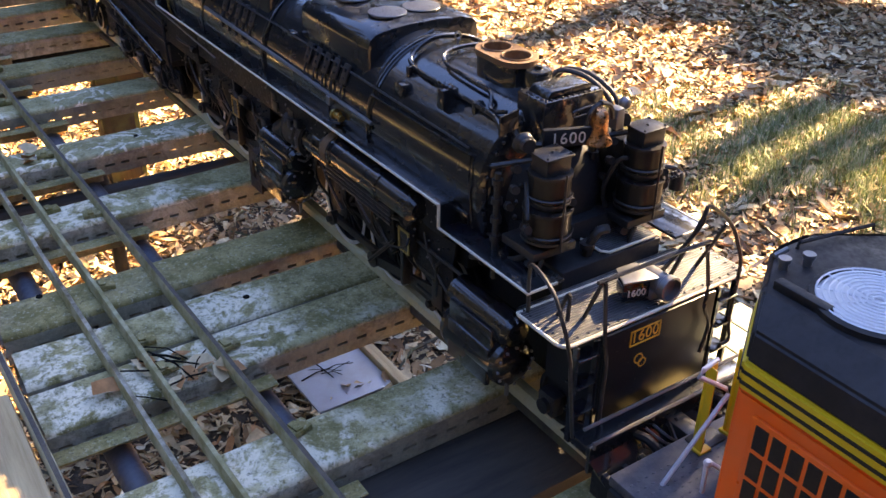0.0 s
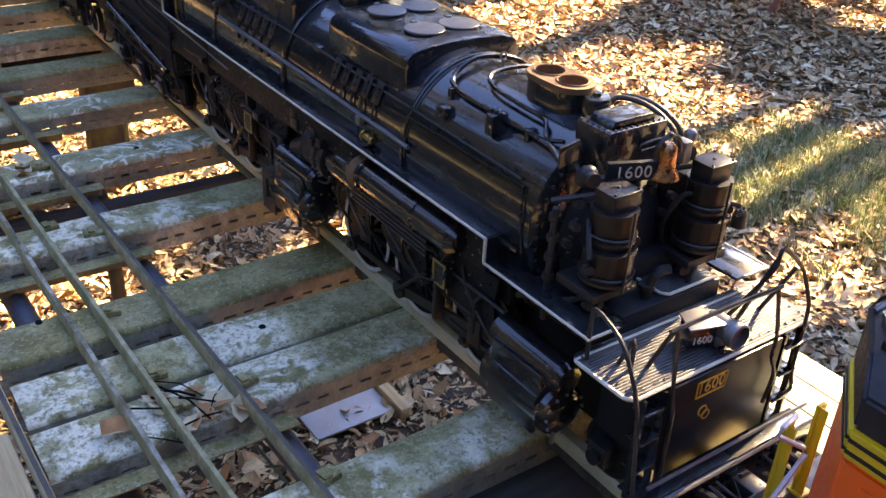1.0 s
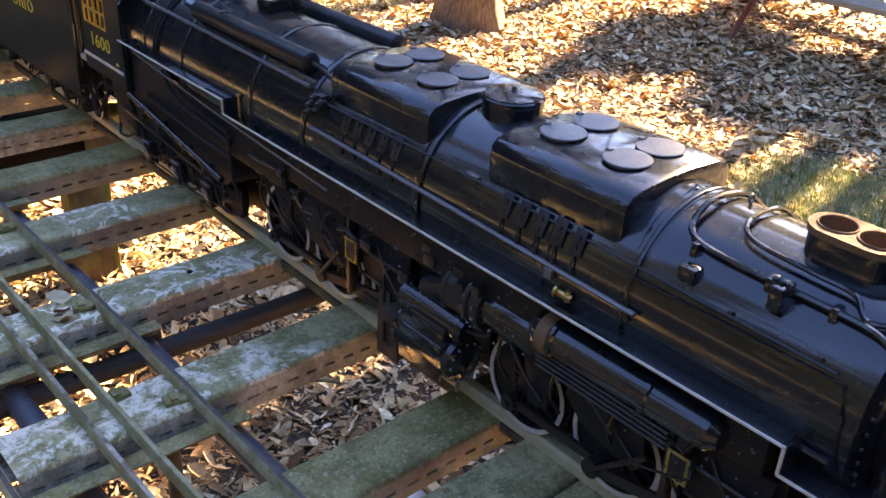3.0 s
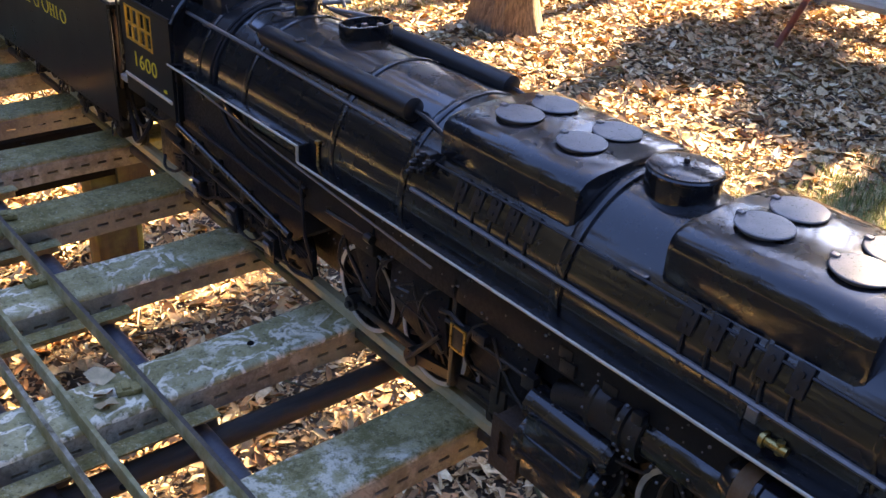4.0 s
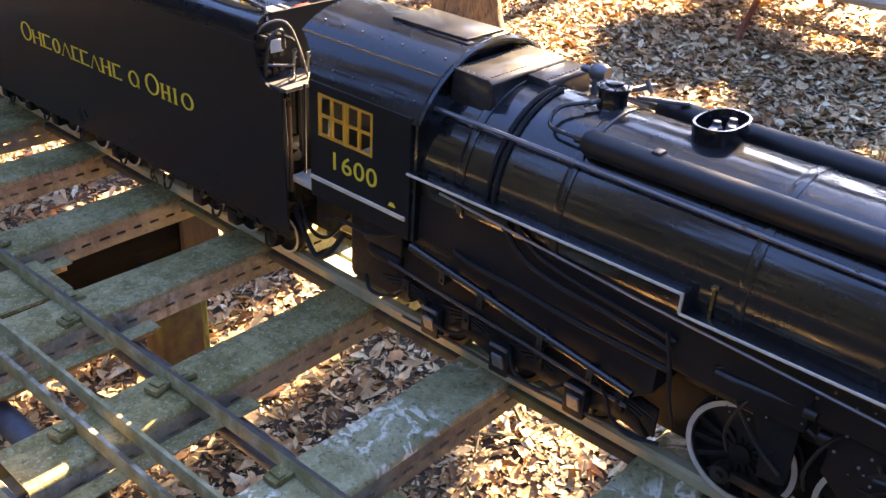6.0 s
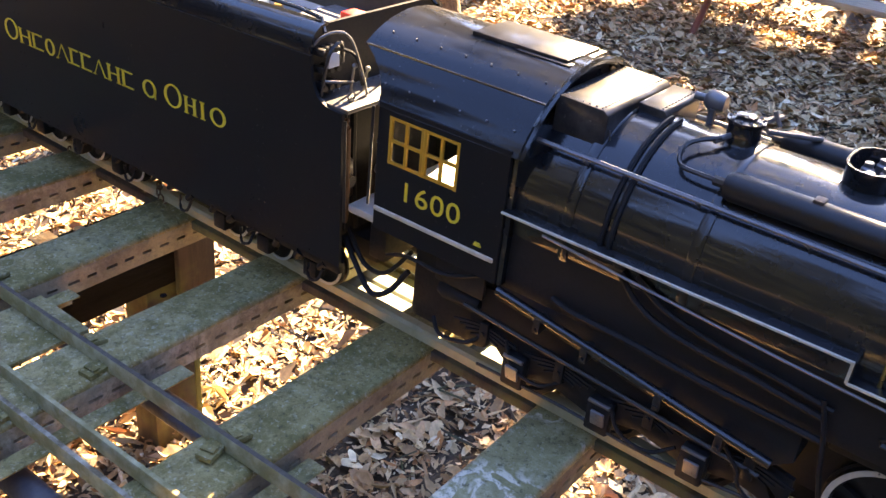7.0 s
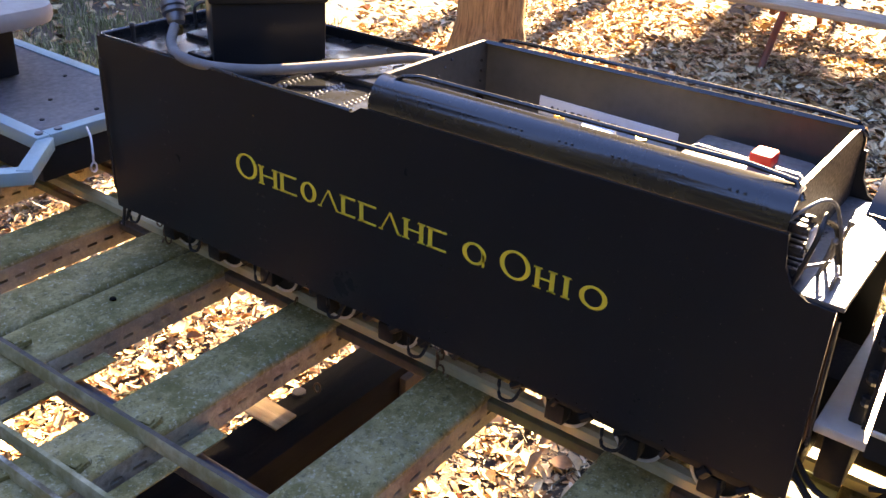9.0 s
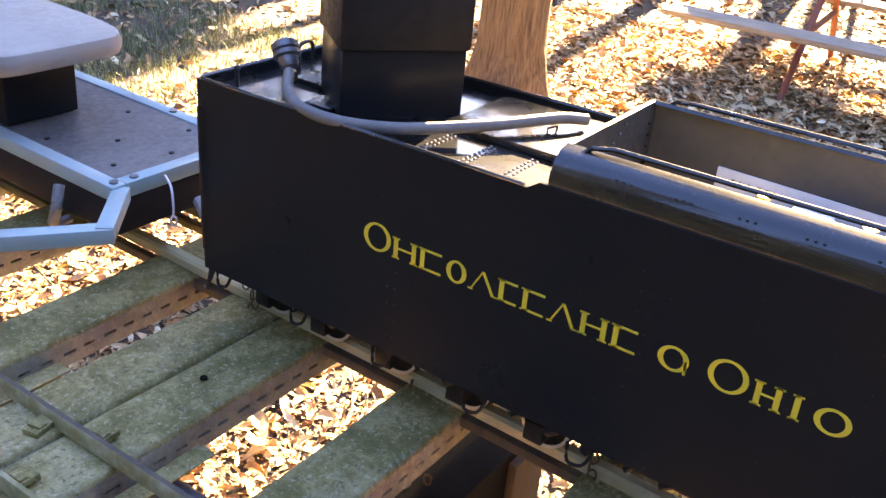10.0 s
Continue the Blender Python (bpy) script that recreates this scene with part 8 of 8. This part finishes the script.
def diesel():
    # plan of the hood: front corners cut off
    def plan(w, y, c):
        return [(-w, -0.80), (w, -0.80), (w, y - c), (w - c * 1.5, y), (-w + c * 1.5, y), (-w, y - c)]

    def block(name, mat, levels, label=""):
        bm = bmesh.new()
        rings = [[bm.verts.new((x + 0.008, yy, z)) for x, yy in plan(w, y, c)] for z, w, y, c in levels]
        for a, b in zip(rings, rings[1:]):
            for i in range(6):
                bm.faces.new((a[i], a[(i + 1) % 6], b[(i + 1) % 6], b[i]))
        bm.faces.new(rings[0][::-1])
        bm.faces.new(rings[-1])
        bmesh.ops.recalc_face_normals(bm, faces=bm.faces[:])
        bmesh.ops.bevel(bm, geom=[e for e in bm.edges if e.calc_face_angle(0) > 0.3], offset=0.003, segments=2, affect="EDGES")
        return part(name, bm, mat, dsl, label, 30)

    c = 0.062
    body = block("hood_side", ORANGE, [(0.872, 0.145, -0.148, c), (1.084, 0.145, -0.148, c)], "orange hood side with a black grille")
    block("hood_stripe", YELLOW, [(1.084, 0.1465, -0.1465, c), (1.116, 0.1465, -0.1465, c)], "three yellow stripes")
    for z in (1.0925, 1.1045):
        block("pin_line", HOOD_BLACK, [(z, 0.1475, -0.1455, c), (z + 0.0022, 0.1475, -0.1455, c)])
    top = block("hood_top", HOOD_BLACK, [(1.116, 0.145, -0.148, c), (1.145, 0.138, -0.145, c), (1.162, 0.100, -0.138, 0.045), (1.163, 0.098, -0.138, 0.045)], "satin black hood top")
    # roof fan
    fx, fy = -0.0255, -0.2595
    bm = bmesh.new()
    lathe(bm, [(0.062, 1.162), (0.062, 1.169), (0.057, 1.171), (0.055, 1.166)], 40, at(fx, fy, 0))
    part("fan_ring", bm, HOOD_BLACK, top)
    bm = bmesh.new()
    for i in range(10):
        r = 0.006 + i * 0.0055
        tube(bm, [(fx + r * math.cos(k * math.tau / 36), fy + r * math.sin(k * math.tau / 36), 1.1705) for k in range(36)], 0.0011, 4, True)
    for k in range(12):
        a = k * math.tau / 12
        tube(bm, [(fx + 0.004 * math.cos(a), fy + 0.004 * math.sin(a), 1.1695), (fx + 0.058 * math.cos(a), fy + 0.058 * math.sin(a), 1.1695)], 0.0011, 4)
    stuff(part("fan_guard", bm, FAN_WHITE, top, "pale wire fan guard"))
    bm = bmesh.new()
    cyl(bm, (fx, fy, 1.1635), (fx, fy, 1.1660), 0.056, 40)
    part("fan_disc", bm, FAN_WHITE, top)
    bm = bmesh.new()
    for x, y in ((-0.045, -0.168), (-0.018, -0.176)):
        cyl(bm, (x, y, 1.160), (x, y, 1.172), 0.0045, 10)
        cyl(bm, (x, y, 1.172), (x, y, 1.176), 0.0065, 12)
    cyl(bm, (-0.036, -0.150, 1.166), (-0.022, -0.154, 1.172), 0.003, 8)
    part("horn", bm, STEEL_DULL, top)
    bm = bmesh.new()
    tube(bm, [(0.0, -0.150, 1.163), (0.002, -0.150, 1.170), (0.10, -0.168, 1.170), (0.102, -0.168, 1.163)], 0.0022, 5)
    part("lift_rail", bm, HOOD_BLACK, top)
    bm = bmesh.new()
    box(bm, -0.082, -0.070, -0.245, -0.185, 1.161, 1.172, 0.002)
    part("roof_rib", bm, HOOD_BLACK, top)
    # grille of dark openings
    x = 0.008 - 0.145
    bm = bmesh.new()
    box(bm, x - 0.004, x + 0.001, -0.46, -0.232, 0.955, 1.068, 0.002)
    gr = part("grille_frame", bm, ORANGE, body)
    bm = bmesh.new()
    for i in range(3):
        for j in range(11):
            y1 = -0.240 - j * 0.0195
            box(bm, x - 0.0052, x - 0.0042, y1 - 0.0145, y1, 1.034 - i * 0.034, 1.062 - i * 0.034)
    part("grille_opening", bm, BLACK_MATT, gr, "dark grille openings")
    # walkway
    bm = bmesh.new()
    box(bm, -0.150, 0.166, -0.80, -0.078, 0.858, 0.872, 0.002)
    walk_ob = part("walkway", bm, paint("blue_grey_tread", (0.07, 0.075, 0.09), 0.4, 0.4, (0.3, 0.28, 0.26), 0.4, 40, 0.4), dsl, "grey tread plate walkway")
    bm = bmesh.new()
    rivets(bm, [(-0.14 + 0.012 * i, -0.104 - 0.011 * j, 0.8722) for i in range(25) for j in range(6)], 0.0016, (1.8, 0.8, 0.4))
    stuff(part("tread_studs", bm, TUBE_BLUE, walk_ob))
    bm = bmesh.new()
    box(bm, -0.155, 0.170, -0.80, -0.082, 0.818, 0.857, 0.003)
    box(bm, -0.10, -0.02, -0.115, -0.075, 0.80, 0.86, 0.005)
    part("underframe", bm, HOOD_BLACK, dsl)
    for px in (-0.029, 0.025):
        bm = bmesh.new()
        box(bm, px - 0.007, px + 0.007, -0.102, -0.097, 0.872, 0.996, 0.001)
        box(bm, px - 0.007, px - 0.0045, -0.112, -0.102, 0.872, 0.996, 0.001)
        box(bm, px - 0.010, px + 0.010, -0.114, -0.094, 0.872, 0.876, 0.001)
        part("railing_post", bm, YELLOW, dsl, "yellow channel post")
    bm = bmesh.new()
    tube(bm, [(-0.022, -0.100, 1.000), (-0.050, -0.104, 0.999), (-0.058, -0.106, 0.994), (-0.022, -0.118, 0.970), (-0.018, -0.120, 0.962), (-0.112, -0.122, 0.868), (-0.122, -0.124, 0.845)], 0.0030, 7)
    part("handrail", bm, WHITE_PIPE, dsl, "bent white handrail")
    bm = bmesh.new()
    tube(bm, [(-0.085, -0.160, 0.845), (-0.075, -0.150, 0.905), (-0.070, -0.150, 0.908), (-0.050, -0.165, 0.890)], 0.0030, 7)
    ball(bm, (-0.073, -0.150, 0.908), 0.0055, 8)
    part("handrail", bm, WHITE_PIPE, dsl, "bent white handrail")


diesel()

# ---------------------------------------------------------------- riding car behind the tender
car = thing("riding_car", (-0.03, 3.9, RAIL), "riding car with a pale blue steel frame and cream seat", "riding car")


def riding_car():
    z = 0.952
    X0, X1, Y0, Y1 = -0.180, 0.122, 3.345, 4.75
    tilt = at(0, 3.335, 0) @ pose(0, 0, 0, 0, 0, 0) @ at(0, -3.335, 0)
    bm = bmesh.new()
    box(bm, X0 + 0.02, X1 - 0.02, Y0 + 0.02, Y1, z - 0.010, z - 0.002, 0.0, tilt)
    dk = part("deck_board", bm, DECK_GREY, car, "dark grey scuffed deck board")
    for x, y in ((-0.12, 3.42), (-0.02, 3.40), (0.07, 3.46), (-0.05, 3.50), (0.05, 3.60), (-0.13, 3.58)):
        bm = bmesh.new()
        cyl(bm, tilt @ Vector((x, y, z - 0.003)), tilt @ Vector((x, y, z)), 0.0045, 10)
        part("deck_screw", bm, HOOD_BLACK, dk)
    for a, b, c, d in ((X0, X0 + 0.026, Y0, Y1), (X1 - 0.026, X1, Y0, Y1), (X0 + 0.026, X1 - 0.026, Y0, Y0 + 0.026)):
        bm = bmesh.new()
        box(bm, a, b, c, d, z - 0.024, z + 0.001, 0.002, tilt)
        part("frame_tube", bm, BLUE_FRAME, car, "pale blue square steel tube")
    bm = bmesh.new()
    box(bm, X0 + 0.004, X1 - 0.004, Y0 + 0.004, Y1, z - 0.085, z - 0.025, 0.003, tilt)
    part("car_body", bm, BLACK_MATT, car)
    for x, y in ((X0 + 0.014, Y0 + 0.014), (X0 + 0.05, Y0 + 0.012), (X1 - 0.015, Y0 + 0.2)):
        bm = bmesh.new()
        cyl(bm, tilt @ Vector((x, y, z)), tilt @ Vector((x, y, z + 0.004)), 0.007, 12)
        part("bolt", bm, STEEL_DULL, car)
    # foot rest arm
    bm = bmesh.new()
    bar(bm, (-0.160, 3.349, z - 0.015), (-0.262, 3.256, z - 0.017), 0.026, 0.024)
    bar(bm, (-0.246, 3.256, z - 0.019), (-0.56, 3.475, z - 0.019), 0.026, 0.024)
    part("foot_rest", bm, BLUE_FRAME, car, "bent pale blue foot rest arm")
    bm = bmesh.new()
    tube(bm, smooth([(-0.05, 3.30, 0.905), (-0.07, 3.26, 0.90), (-0.09, 3.22, 0.895), (-0.10, 3.185, 0.90)], 4), 0.011, 8)
    part("brake_hose", bm, HOSE, car)
    bm = bmesh.new()
    tube(bm, smooth([(-0.20, 3.45, 0.93), (-0.215, 3.44, 0.90), (-0.21, 3.46, 0.86), (-0.17, 3.48, 0.85)], 4), 0.009, 8)
    part("brake_hose", bm, HOSE, car)
    bm = bmesh.new()
    tube(bm, smooth([(-0.09, 3.332, 0.952), (-0.105, 3.30, 0.945), (-0.115, 3.285, 0.92), (-0.116, 3.285, 0.905)], 4), 0.002, 5)
    tube(bm, [(-0.116 + 0.006 * math.cos(k * 0.628), 3.285, 0.897 + 0.009 * math.sin(k * 0.628)) for k in range(10)], 0.0018, 5, True)
    part("safety_cable", bm, WHITE_PIPE, car)
    # seat on a dark box
    bm = bmesh.new()
    box(bm, -0.15, -0.01, 3.66, 4.45, z, z + 0.117, 0.004, tilt)
    part("seat_support", bm, BLACK_MATT, car)
    bm = bmesh.new()
    plate_xy(bm, oval(-0.095, 4.04, 0.155, 0.485, 48, 0.32), 1.070, 1.110, 0.014)
    part("seat", bm, VINYL, car, "cream vinyl seat cushion")
    for y in (3.50, 4.3):
        for s in (-1, 1):
            bm = bmesh.new()
            r = 0.045
            lathe(bm, [(0, -0.004), (r + 0.004, -0.004), (r, 0), (r, 0.012), (r - 0.008, 0.012), (0.012, 0.006), (0, 0.010)], 28, at(-0.005 + s * 0.073, y, RAIL + r) @ (ALONG_X if s < 0 else ALONG_X @ pose(0, 0, 0, 180)))
            part("car_wheel", bm, BLACK_MATT, car)


riding_car()

# chains hanging from the rail
def chain(x, y, n, z):
    e = thing("chain", (x, y, z), "rusty steel chain hanging from the rail", "chain", "hanging chains")
    for k in range(n):
        bm = bmesh.new()
        pts = [(0.0055 * math.cos(a * math.tau / 12), 0, 0.0095 * math.sin(a * math.tau / 12)) for a in range(12)]
        m = at(x, y + 0.004 * k * math.sin(k), z - 0.0135 * k) @ pose(0, 0, 0, 0, 0, 90 * (k % 2) + 20)
        tube(bm, [m @ Vector(p) for p in pts], 0.0016, 5, True)
        part("link", bm, RUST, e)


chain(-0.078, 2.835, 12, 0.785)
chain(-0.080, 2.545, 6, 0.83)
chain(-0.082, 3.16, 7, 0.86)
